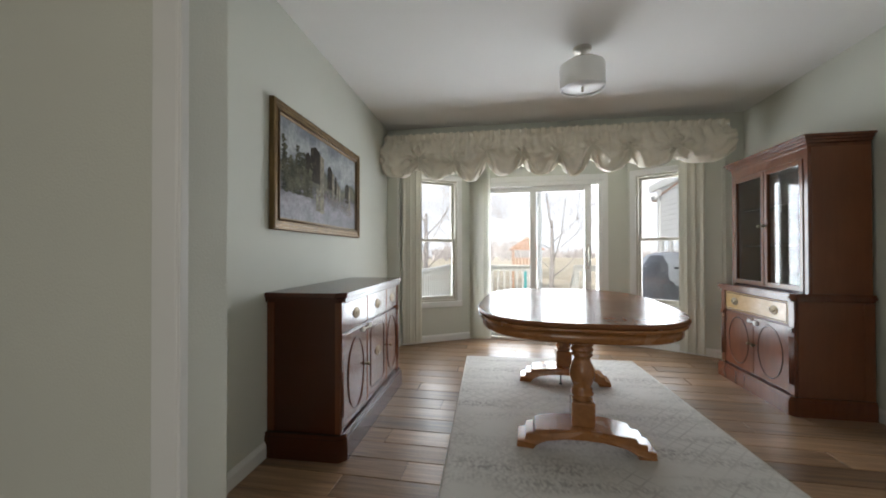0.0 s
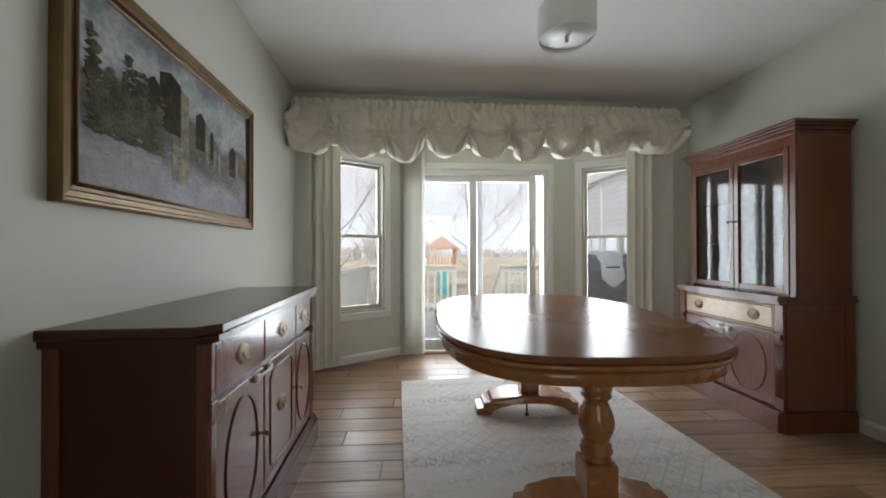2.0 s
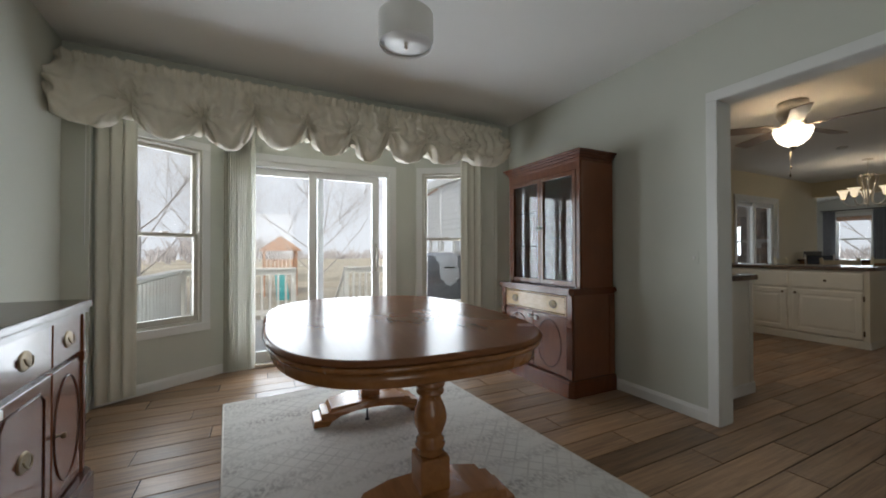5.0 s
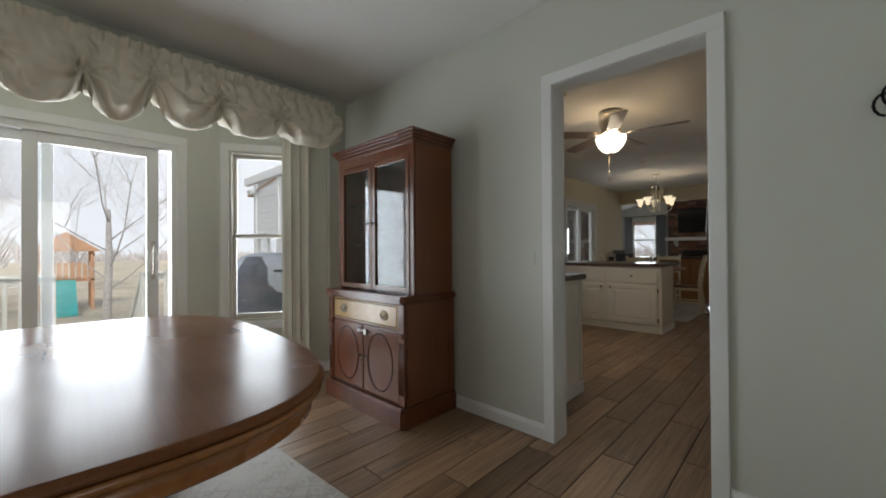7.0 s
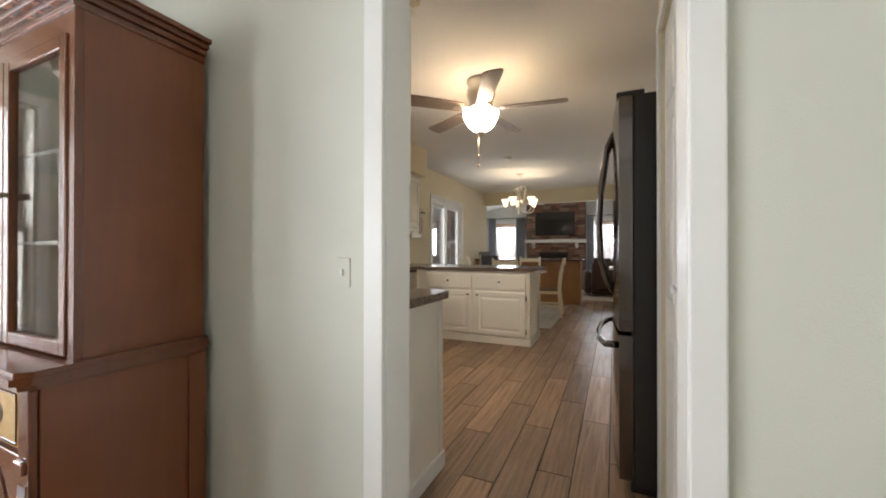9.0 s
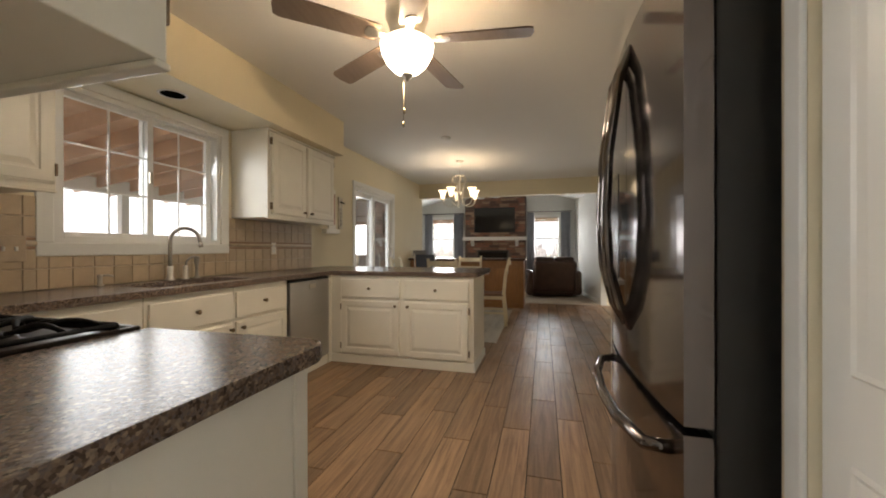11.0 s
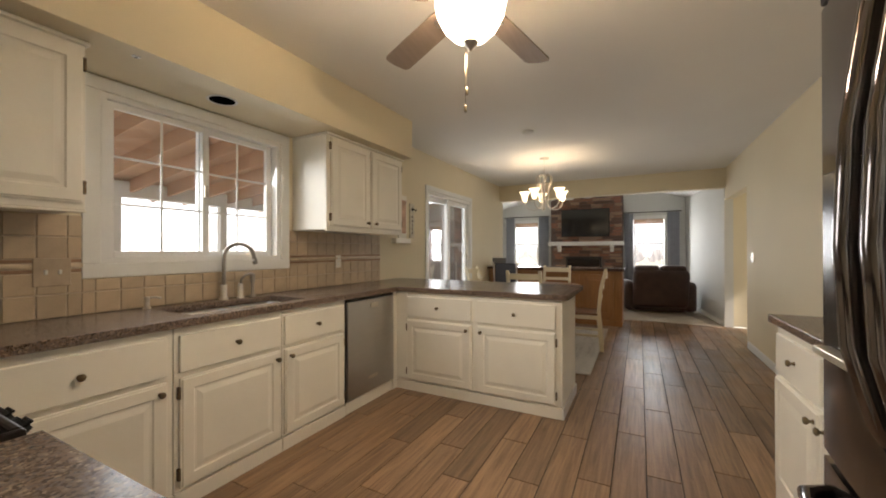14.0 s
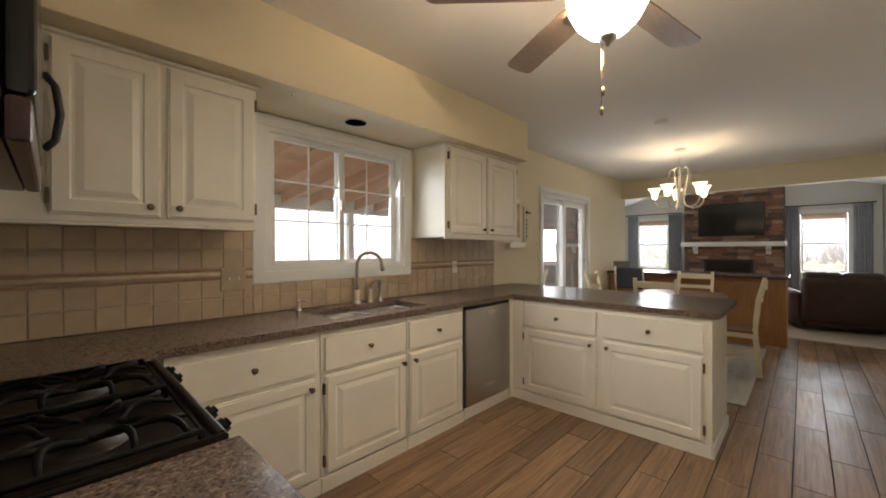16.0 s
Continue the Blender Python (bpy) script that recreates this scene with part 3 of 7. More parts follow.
# ---- outdoors ----
LAWN = mat("dormant_lawn", (0.52, 0.46, 0.34), 0.95, vary=0.25, noise_scale=0.4, bump=0.5, bump_scale=40)
DECKM = mat("painted_deck_boards", (0.62, 0.60, 0.55), 0.7, vary=0.08, noise_scale=3)
RAILM = mat("cream_deck_rail_paint", (0.78, 0.76, 0.68), 0.55, vary=0.05, noise_scale=4)
BARK = mat("grey_bark", (0.55, 0.51, 0.48), 0.9, vary=0.2, noise_scale=12, bump=0.5, bump_scale=60)
SIDING = mat("white_vinyl_siding", (0.82, 0.82, 0.80), 0.55, vary=0.03, noise_scale=3)
CEDAR = mat("orange_cedar", (0.62, 0.36, 0.22), 0.7, vary=0.12, noise_scale=4)
TEAL = mat("teal_slide_plastic", (0.10, 0.48, 0.46), 0.4, vary=0.04, noise_scale=4)
COVER = mat("grey_grill_cover", (0.16, 0.165, 0.185), 0.6, vary=0.15, noise_scale=5, bump=0.3, bump_scale=12)
COVERTOP = mat("light_grey_cover_top", (0.62, 0.64, 0.68), 0.5, vary=0.1, noise_scale=5)
WOODS = mat("far_bare_woods", (0.50, 0.47, 0.46), 1.0, vary=0.3, noise_scale=0.5)
HAZE = mat("hazy_sky", (0.25, 0.26, 0.28), 1.0, emit=(0.94, 0.96, 1.0), emit_strength=0.50)

bm = bmesh.new()
lo = [bm.verts.new((4 + 2500 * math.cos(a * math.pi / 24), 10 + 2500 * math.sin(a * math.pi / 24), -0.95)) for a in range(48)]
bm.faces.new(lo)
struct("ground", bm, LAWN, "pale dormant lawn", "lawn")
bm = bmesh.new()
ring = [[bm.verts.new((4 + 140 * math.cos(a * math.pi / 32), 10 + 140 * math.sin(a * math.pi / 32), z)) for a in range(64)] for z in (-1.5, 110)]
for a in range(64):
    f = bm.faces.new((ring[0][a], ring[0][(a + 1) % 64], ring[1][(a + 1) % 64], ring[1][a]))
    f.smooth = True
struct("backdrop", bm, HAZE, "bright hazy white sky", "sky")

deck = thing("deck", "cream painted wooden deck outside the bay", "deck", kind="structure")
bm = bmesh.new()
box(bm, -1.3, 5.24, -0.95, 4.4, 5.34, -0.16)
box(bm, -1.3, 8.6, -0.95, 4.4, 8.7, -0.16)
part("deck_frame", bm, RAILM, deck)
for k in range(25):
    y = 5.24 + k * 0.14
    part("board", B(-1.3, y, -0.16, 4.4, y + 0.134, -0.13, bev=0.003), DECKM, deck)
for k in range(4):
    part("deck_step", B(0.68, 8.70 + 0.28 * k, -0.36 - 0.2 * k, 1.56, 8.98 + 0.28 * k, -0.32 - 0.2 * k, bev=0.004), DECKM, deck)


def railing(p0, p1, label, spacing=0.125, width=0.04):
    a, b = Vector((*p0, 0)), Vector((*p1, 0))
    d = b - a
    m = Matrix.Translation(a + Vector((0, 0, -0.13))) @ Matrix.Rotation(math.atan2(d.y, d.x), 4, "Z")
    t = thing("deck_railing", label, "railing", "deck railings", at=m)
    L = d.length
    part("top_rail", B(-0.05, -0.07, 0.91, L + 0.05, 0.07, 0.95, bev=0.006), RAILM, t)
    part("bottom_rail", B(0, -0.02, 0.10, L, 0.02, 0.19, bev=0.004), RAILM, t)
    part("upper_rail", B(0, -0.02, 0.82, L, 0.02, 0.909, bev=0.004), RAILM, t)
    n = int(L / spacing)
    proto = None
    for k in range(1, n):
        if proto is None:
            proto = part("baluster", B(-width / 2, -0.045, 0.04, width / 2, -0.0205, 0.89, bev=0.003), RAILM, t)
            proto.location.x = k * L / n
        else:
            o = new("baluster", proto.data)
            o.parent = t
            o.location.x = k * L / n
    for x in (0, L):
        part("post", B(x - 0.045, -0.0195, 0.0, x + 0.045, 0.09, 0.909, bev=0.004), RAILM, t)
    return t


railing((-1.15, 5.62), (-1.15, 8.6), "cream painted deck railing with wide boards along the side", spacing=0.16, width=0.13)
railing((-1.1, 8.62), (0.62, 8.62), "cream painted wooden deck railing with square balusters")
railing((1.6, 8.62), (4.3, 8.62), "cream painted wooden deck railing with square balusters")
t = thing("stair_rail", "sloping cream painted handrail of the deck stairs", "railing")
bm = bmesh.new()
prism(bm, [(8.66, 0.80), (8.66, 0.72), (9.9, -0.15), (9.9, -0.07)], 1.56, 1.64, m=Matrix(((0, 0, 1, 0), (1, 0, 0, 0), (0, 1, 0, 0), (0, 0, 0, 1))))
part("handrail", bm, RAILM, t)
part("end_post", B(1.56, 9.82, -0.95, 1.64, 9.9, -0.06, bev=0.004), RAILM, t)
for k in range(1, 7):
    y = 8.66 + 1.16 * k / 7
    part("baluster", B(1.58, y - 0.02, -0.95, 1.62, y + 0.02, 0.73 - 0.70 * (y - 8.66), bev=0.003), RAILM, t)


def grow(bm, start, way, length, radius, depth, rnd, twigs=True):
    """A limb with its side branches, bare of leaves."""
    pts, radii = [Vector(start)], [radius]
    w = Vector(way).normalized()
    n = 5
    for k in range(n):
        w = (w + Vector((rnd.uniform(-1, 1), rnd.uniform(-1, 1), rnd.uniform(-0.3, 0.6))) * 0.16).normalized()
        pts.append(pts[-1] + w * length / n)
        radii.append(radius * (1 - 0.55 * (k + 1) / n))
    tube(bm, pts, radius, segs=6 if radius > 0.03 else 4, radii=radii)
    if depth:
        for k in range(2, n + 1):
            for _ in range(2 if depth > 1 else 2):
                az = rnd.uniform(0, 2 * math.pi)
                side = (w * 0.75 + Vector((math.cos(az), math.sin(az), rnd.uniform(-0.1, 0.5))) * 0.8).normalized()
                grow(bm, pts[k], side, length * rnd.uniform(0.45, 0.7), radii[k] * 0.5, depth - 1, rnd)


def bare_tree(x, y, height, seed, label, z=-0.95, trunk=0.085, depth=3):
    rnd = random.Random(seed)
    t = thing("bare_tree", label, "tree", "bare garden trees", at=pose(x, y, z))
    bm = bmesh.new()
    h = height * 0.3
    tube(bm, [(0, 0, -0.05), (0.02, 0, h * 0.5), (0.05, 0.03, h), (0.04, 0.05, h * 1.6)], trunk, segs=10, radii=[trunk * 1.25, trunk, trunk * 0.85, trunk * 0.5])
    part("trunk", bm, BARK, t)
    bm = bmesh.new()
    for k in range(8):
        az = k * 2.4 + rnd.uniform(-0.3, 0.3)
        grow(bm, (0.04, 0.03, h * (0.6 + 0.12 * k)), (math.cos(az), math.sin(az), rnd.uniform(0.5, 1.3)), height * rnd.uniform(0.38, 0.52), trunk * 0.24, depth, rnd)
    part("crown", bm, BARK, t, "bare grey branches")
    return t


bare_tree(1.55, 13.5, 6.5, 3, "slender bare tree with spreading grey branches on the lawn")
bare_tree(-3.2, 15.0, 7.5, 5, "tall bare tree with dense grey twigs on the lawn", trunk=0.10)
bare_tree(-1.9, 20.0, 7.0, 8, "tall bare tree with dense grey twigs on the lawn", trunk=0.10)
bare_tree(18.5, 5.6, 6.5, 9, "bare tree outside the living room windows", trunk=0.12)
bare_tree(-6.0, 13.0, 8.0, 11, "tall bare tree with dense grey twigs on the lawn", trunk=0.16)
rnd = random.Random(4)
woods_v, woods_f = [], []
for k in range(1500):
    a = math.pi * 2 * k / 1500 + rnd.uniform(-0.004, 0.004)
    r = rnd.uniform(110, 130) if 0.9 < a < 1.55 else rnd.uniform(72, 110)
    h = rnd.uniform(1.6, 4.6) + (3.0 if 1.58 < a < 1.8 else 0)
    foot = Vector((4 + r * math.cos(a), 10 + r * math.sin(a), -0.95))
    across = Vector((-math.sin(a), math.cos(a), 0))
    for q in range(9):
        lean = rnd.uniform(-0.55, 0.55)
        low = foot + across * rnd.uniform(-0.5, 0.5) + Vector((0, 0, h * rnd.uniform(0, 0.35)))
        tip = low + across * lean * h * 0.7 + Vector((0, 0, h * rnd.uniform(0.4, 0.75)))
        wide = rnd.uniform(0.10, 0.26)
        deep = Vector((math.cos(a), math.sin(a), 0)) * wide
        i = len(woods_v)
        woods_v += [low - across * wide, low + across * wide, low - deep, tip]
        woods_f += [(i, i + 1, i + 3), (i + 1, i + 2, i + 3), (i + 2, i, i + 3)]
woods_mesh = bpy.data.meshes.new("far_woods")
woods_mesh.from_pydata(woods_v, [], woods_f)
bm = bmesh.new()
bm.from_mesh(woods_mesh)
bpy.data.meshes.remove(woods_mesh)
tagged(part("far_woods", bm, WOODS), "hazy brown line of far bare woods", "woods", kind="stuff")

playset = thing("playset", "orange cedar play tower with a teal slide on the lawn", "playset", at=pose(1.0, 21.0, -0.95))
for x in (-0.7, 0.7):
    for y in (-0.6, 0.6):
        part("post", B(x - 0.05, y - 0.05, 0, x + 0.05, y + 0.05, 2.2, bev=0.01), CEDAR, playset)
part("platform", B(-0.75, -0.65, 1.05, 0.75, 0.65, 1.15, bev=0.01), CEDAR, playset)
for k in range(9):
    part("slat", B(-0.72 + k * 0.165, -0.68, 1.15, -0.60 + k * 0.165, -0.651, 1.75, bev=0.005), CEDAR, playset)
bm = bmesh.new()
prism(bm, [(-0.95, 2.15), (0.95, 2.15), (0, 2.85)], -0.8, 0.8, m=Matrix(((1, 0, 0, 0), (0, 0, 1, 0), (0, 1, 0, 0), (0, 0, 0, 1))))
part("roof", bm, CEDAR, playset)
bm = bmesh.new()
prism(bm, [(-0.66, 1.12), (-0.66, 1.04), (-2.4, 0.02), (-2.4, 0.12)], -0.25, 0.25, m=Matrix(((0, 0, 1, 0), (1, 0, 0, 0), (0, 1, 0, 0), (0, 0, 0, 1))))
part("slide", bm, TEAL, playset, "teal plastic slide")

# covered grill on the deck
grill = thing("covered_grill", "gas grill under a grey weatherproof cover on the deck", "grill", at=pose(2.62, 6.45, -0.13))
bm = bmesh.new()
prof = [(0.0, 0.0, 0.64), (0.62, 0.0, 0.34), (0.80, 0.0, 0.34)]
rows = [(0.02, 0.58, 0.36), (0.45, 0.56, 0.34), (0.80, 0.54, 0.33), (0.86, 0.50, 0.32), (1.05, 0.42, 0.27), (1.17, 0.34, 0.20), (1.21, 0.20, 0.10)]
rings = []
for z, a, b in rows:
    ring = []
    for k in range(40):
        th = 2 * math.pi * k / 40
        c, s = math.cos(th), math.sin(th)
        fold = 1 + 0.03 * math.sin(th * 9 + z * 2) * max(0, 0.9 - z)
        ring.append(bm.verts.new((a * fold * math.copysign(abs(c) ** 0.45, c), b * fold * math.copysign(abs(s) ** 0.45, s), z)))
    rings.append(ring)
for a, b in zip(rings, rings[1:]):
    for k in range(40):
        f = bm.faces.new((a[k], a[(k + 1) % 40], b[(k + 1) % 40], b[k]))
        f.smooth = True
bm.faces.new(rings[-1])
part("cover", bm, COVER, grill)
bm = bmesh.new()
lathe(bm, [(0.50, 0.70), (0.515, 0.83), (0.50, 0.89), (0.43, 1.06), (0.345, 1.18), (0.2, 1.222), (0, 1.225)], segs=40, sx=1.02, sy=0.66)
part("cover_top", bm, COVERTOP, grill, "paler grey top of the cover")
part("handle", B(-0.09, -0.32, 0.985, 0.09, -0.285, 1.01, bev=0.008), BLACKPL, grill)

# covered porch off the kitchen
porch = thing("covered_porch", "white sided covered porch with timber rafters", "porch")
part("porch_floor", B(3.45, 4.95, -0.16, 10.6, 9.2, -0.02), DECKM, porch)
bm = bmesh.new()
for k in range(10):
    box(bm, 3.42 - 0.012, 5.9, 1.45 + 0.10 * k, 3.47, 9.2, 1.545 + 0.10 * k)
box(bm, 3.40, 5.9, -0.16, 3.47, 9.2, 0.55)
part("siding", bm, SIDING, porch)
for y in (5.9, 6.95, 8.05, 9.1):
    part("post", B(3.38, y, -0.16, 3.48, y + 0.1, 2.45, bev=0.005), SIDING, porch)
for y in (6.0, 7.05, 8.15):
    w = part("porch_window", B(3.40, y, 1.36, 3.47, y + 0.95, 1.449), SIDING, porch)
    part("mullion", B(3.41, y + 0.45, 0.55, 3.46, y + 0.5, 1.36), SIDING, w)
    pane("pane", (3.43, y, 0.55, 3.436, y + 0.95, 1.36), w)
part("fascia", B(3.34, 5.6, 2.45, 3.44, 9.6, 2.60, bev=0.005), SIDING, porch)
for k, x in enumerate((4.3, 5.9, 7.5, 9.1, 10.5)):
    part("front_post", B(x - 0.06, 9.0, -0.16, x + 0.06, 9.12, 2.05, bev=0.006), SIDING, porch)
part("header_beam", B(3.48, 8.98, 2.05, 10.6, 9.14, 2.28, bev=0.005), SIDING, porch)
for k in range(15):
    x = 3.55 + k * 0.5
    bm = bmesh.new()
    prism(bm, [(4.93, 2.62), (9.5, 2.06), (9.5, 2.25), (4.93, 2.81)], x, x + 0.045, m=Matrix(((0, 0, 1, 0), (1, 0, 0, 0), (0, 1, 0, 0), (0, 0, 0, 1))))
    part("rafter", bm, PORCHWOOD, porch)
bm = bmesh.new()
prism(bm, [(4.93, 2.812), (9.6, 2.24), (9.6, 2.28), (4.93, 2.85)], 3.4, 10.7, m=Matrix(((0, 0, 1, 0), (1, 0, 0, 0), (0, 1, 0, 0), (0, 0, 0, 1))))
part("roof_deck", bm, PORCHWOOD, porch)
# made-up end wall in dim tan, blocks the bright haze behind the kitchen door
part("end_wall", B(10.62, 4.95, -0.16, 10.72, 9.2, 2.3), mat("dim_tan_porch_wall", (0.36, 0.30, 0.25), 0.8, vary=0.12, noise_scale=3, grain=((0.27, 0.22, 0.18), (1.0, 0.6, 14.0), 4.0), grain_mix=0.5), porch)
lamp = thing("security_light", "white twin-head outdoor security light under the eave", "outdoor light", at=pose(3.36, 9.0, 2.36))
part("base", B(-0.02, -0.05, -0.05, 0.02, 0.05, 0.05, bev=0.008), SIDING, lamp)
for s in (-1, 1):
    bm = bmesh.new()
    lathe(bm, [(0.02, 0), (0.045, 0.03), (0.055, 0.1), (0.05, 0.1), (0, 0.09)], segs=14, m=pose(-0.05, 0.07 * s, -0.06, 0, -130, 30 * s))
    part("lamp_head", bm, SIDING, lamp)


# ---- dining room things ----
def knob(parent, place, facing, material=None, r=0.016, name="knob"):
    """A round cabinet knob on a stem; facing: the way out of the door."""
    bm = bmesh.new()
    m = Matrix.Translation(place) @ Vector(facing).to_track_quat("Z", "Y").to_matrix().to_4x4()
    lathe(bm, [(r * 0.62, 0), (r * 0.62, 0.003), (r * 0.4, 0.006), (r * 0.4, 0.014), (r * 0.85, 0.018), (r, 0.024), (r * 0.8, 0.030), (0, 0.032)], segs=16, m=m)
    return part(name, bm, material or BRASS, parent)


def oval_pull(parent, place, facing):
    """An oval back plate with a hanging bail."""
    m = Matrix.Translation(place) @ Vector(facing).to_track_quat("Z", "Y").to_matrix().to_4x4()
    bm = bmesh.new()
    lathe(bm, [(0.0, 0.006), (0.012, 0.006), (0.024, 0.003), (0.030, 0.005), (0.034, 0.0)], segs=28, m=m, sx=1.35 if abs(facing[0]) < 0.5 else 1.0, sy=1.0 if abs(facing[0]) < 0.5 else 1.3)
    p = part("pull_plate", bm, BRASS, parent)
    bm = bmesh.new()
    side = Vector((0, 1, 0)) if abs(facing[0]) > 0.5 else Vector((1, 0, 0))
    c, n = Vector(place), Vector(facing)
    tube(bm, [c + side * (0.028 * math.cos(a)) + n * (0.010 + 0.006 * math.sin(a)) + Vector((0, 0, 0.012 - 0.030 * math.sin(a))) for a in [math.pi * k / 10 for k in range(11)]], 0.0028, segs=8)
    part("bail", bm, BRASS, p)
    return p


def oval_bead(parent, m, rx, rz, r=0.004, material=None, name="oval_moulding"):
    bm = bmesh.new()
    tube(bm, [m @ Vector((rx * math.cos(2 * math.pi * k / 48), 0, rz * math.sin(2 * math.pi * k / 48))) for k in range(48)], r, segs=8, closed=True)
    return part(name, bm, material or MAHOG, parent)


# buffet against the west wall; local x along its front, y out of it, z up
buffet = thing("buffet", "dark mahogany sideboard with three drawers and oval-moulded doors", "sideboard", at=Matrix.Translation((-1.100, 3.33, 0)) @ Matrix.Rotation(radians(-87.6), 4, "Z"))
W, DP, HT = 1.235, 0.420, 0.885
bm = bmesh.new()
box(bm, 0.03, 0.0, 0.135, W - 0.03, DP - 0.02, HT - 0.03, bev=0.004)
part("carcass", bm, MAHOG, buffet)
bm = bmesh.new()
prism(bm, [(0, 0), (W, 0), (W, DP - 0.02), (W - 0.05, DP + 0.03), (0.05, DP + 0.03), (0, DP - 0.02)], HT - 0.030, HT)
bmesh.ops.bevel(bm, geom=[e for e in bm.edges if abs(e.verts[0].co.z - e.verts[1].co.z) < 1e-4], offset=0.007, segments=3, affect="EDGES", profile=0.6)
part("top", bm, MAHOG, buffet)
bm = bmesh.new()
prism(bm, [(0.01, 0), (W - 0.01, 0), (W - 0.01, DP - 0.01), (W - 0.05, DP + 0.02), (0.05, DP + 0.02), (0.01, DP - 0.01)], HT - 0.052, HT - 0.0305)
part("top_moulding", bm, MAHOG, buffet)
bm = bmesh.new()
prism(bm, [(0, 0), (W, 0), (W, DP), (W - 0.04, DP + 0.035), (0.04, DP + 0.035), (0, DP)], 0, 0.115)
prism(bm, [(0.006, 0), (W - 0.006, 0), (W - 0.006, DP - 0.004), (W - 0.045, DP + 0.026), (0.045, DP + 0.026), (0.006, DP - 0.004)], 0.115, 0.135)
part("plinth", bm, MAHOG, buffet)
for x in (0.03, W - 0.03):
    s = 1 if x < 0.5 else -1
    part("end_stile", B(x, 0.0, 0.137, x - s * 0.006, 0.045, HT - 0.055, bev=0.001), MAHOG_LIGHT, buffet)
for s, x in ((1, 0.05), (-1, W - 0.05)):
    bm = bmesh.new()
    prism(bm, [(x - 0.022, DP - 0.03), (x + 0.022, DP - 0.03), (x + 0.022, DP - 0.004), (x + 0.010, DP + 0.004), (x - 0.010, DP + 0.004), (x - 0.022, DP - 0.004)], 0.137, HT - 0.053)
    for k in range(3):
        tube(bm, [(x - 0.011 + 0.011 * k, DP + 0.003, 0.22), (x - 0.011 + 0.011 * k, DP + 0.003, 0.60)], 0.0035, segs=6)
    box(bm, x - 0.02, DP - 0.002, 0.62, x + 0.02, DP + 0.009, 0.665, bev=0.004)
    part("pilaster", bm, MAHOG_LIGHT, buffet)
cuts = [(0.075, 0.355), (0.365, 0.775), (0.785, 1.160)]
for x0, x1 in cuts:
    d = part("drawer", B(x0, DP - 0.022, 0.665, x1, DP - 0.002, 0.825, bev=0.004), MAHOG_LIGHT, buffet)
    oval_pull(d, ((x0 + x1) / 2, DP - 0.002, 0.745), (0, 1, 0))
for k, (x0, x1) in enumerate(cuts):
    d = part("door", B(x0, DP - 0.022, 0.145, x1, DP - 0.003, 0.645, bev=0.004), MAHOG_LIGHT, buffet)
    if k != 1:
        oval_bead(d, Matrix.Translation(((x0 + x1) / 2, DP - 0.002, 0.395)), 0.125, 0.205)
        knob(d, (x1 - 0.03 if k == 0 else x0 + 0.03, DP - 0.003, 0.40), (0, 1, 0), r=0.012)
    else:
        bm = bmesh.new()
        a, b, c, e = x0 + 0.06, x1 - 0.06, 0.20, 0.60
        q = 0.03
        tube(bm, [(a + q, DP - 0.002, c), (b - q, DP - 0.002, c), (b, DP - 0.002, c + q), (b, DP - 0.002, e - q), (b - q, DP - 0.002, e), (a + q, DP - 0.002, e), (a, DP - 0.002, e - q), (a, DP - 0.002, c + q)], 0.004, segs=6, closed=True)
        part("panel_moulding", bm, MAHOG, d)
        oval_pull(d, ((x0 + x1) / 2, DP - 0.003, 0.42), (0, 1, 0))
LATCH = mat("white_plastic", (0.80, 0.79, 0.74), 0.4, vary=0.02, noise_scale=9)
bm = bmesh.new()
box(bm, 0.725, DP - 0.003, 0.615, 0.755, DP + 0.012, 0.645, bev=0.005)
box(bm, 0.85, DP - 0.003, 0.612, 0.885, DP + 0.012, 0.64, bev=0.005)
box(bm, 0.75, DP + 0.008, 0.622, 0.855, DP + 0.013, 0.632, bev=0.002)
part("safety_latch", bm, LATCH, buffet, "white plastic child safety latch")

# framed landscape over the buffet
def strokes_path(m):
    """Earthy strokes of a slope that falls away past the painted walls."""
    bm, r = bmesh.new(), random.Random(5)
    for k in range(150):
        x = r.uniform(-0.02, 0.52)
        z = -0.06 - 0.17 * (x + 0.02) + r.gauss(-0.02, 0.022)
        w, h = r.uniform(0.008, 0.026), r.uniform(0.002, 0.005)
        prism(bm, [(x - w, z + w * 0.35), (x, z - h), (x + w, z - w * 0.35), (x, z + h)], 0.0012, 0.0018, m=m)
    return bm


pic = thing("framed_painting", "gilt-framed landscape painting of grey stone buildings", "painting", at=Matrix.Translation((-1.081, 2.80, 1.595)) @ Matrix.Rotation(radians(93.1), 4, "Z"))
PW, PH = 1.34, 0.735
bm = bmesh.new()
prof = [(0.0, 0.0), (0.0, 0.028), (0.006, 0.034), (0.014, 0.035), (0.020, 0.026), (0.036, 0.028), (0.042, 0.020), (0.056, 0.024), (0.066, 0.016), (0.074, 0.015), (0.074, 0.0)]
corners = [(-1, -1), (1, -1), (1, 1), (-1, 1)]
loops = []
for sx, sz in corners:
    loops.append([bm.verts.new((sx * (PW / 2 - a), -b, sz * (PH / 2 - a))) for a, b in prof])
for k in range(4):
    a, b = loops[k], loops[(k + 1) % 4]
    for j in range(len(prof) - 1):
        bm.faces.new((a[j], b[j], b[j + 1], a[j + 1]))
part("gilt_frame", bm, GILT, pic)
bm = bmesh.new()
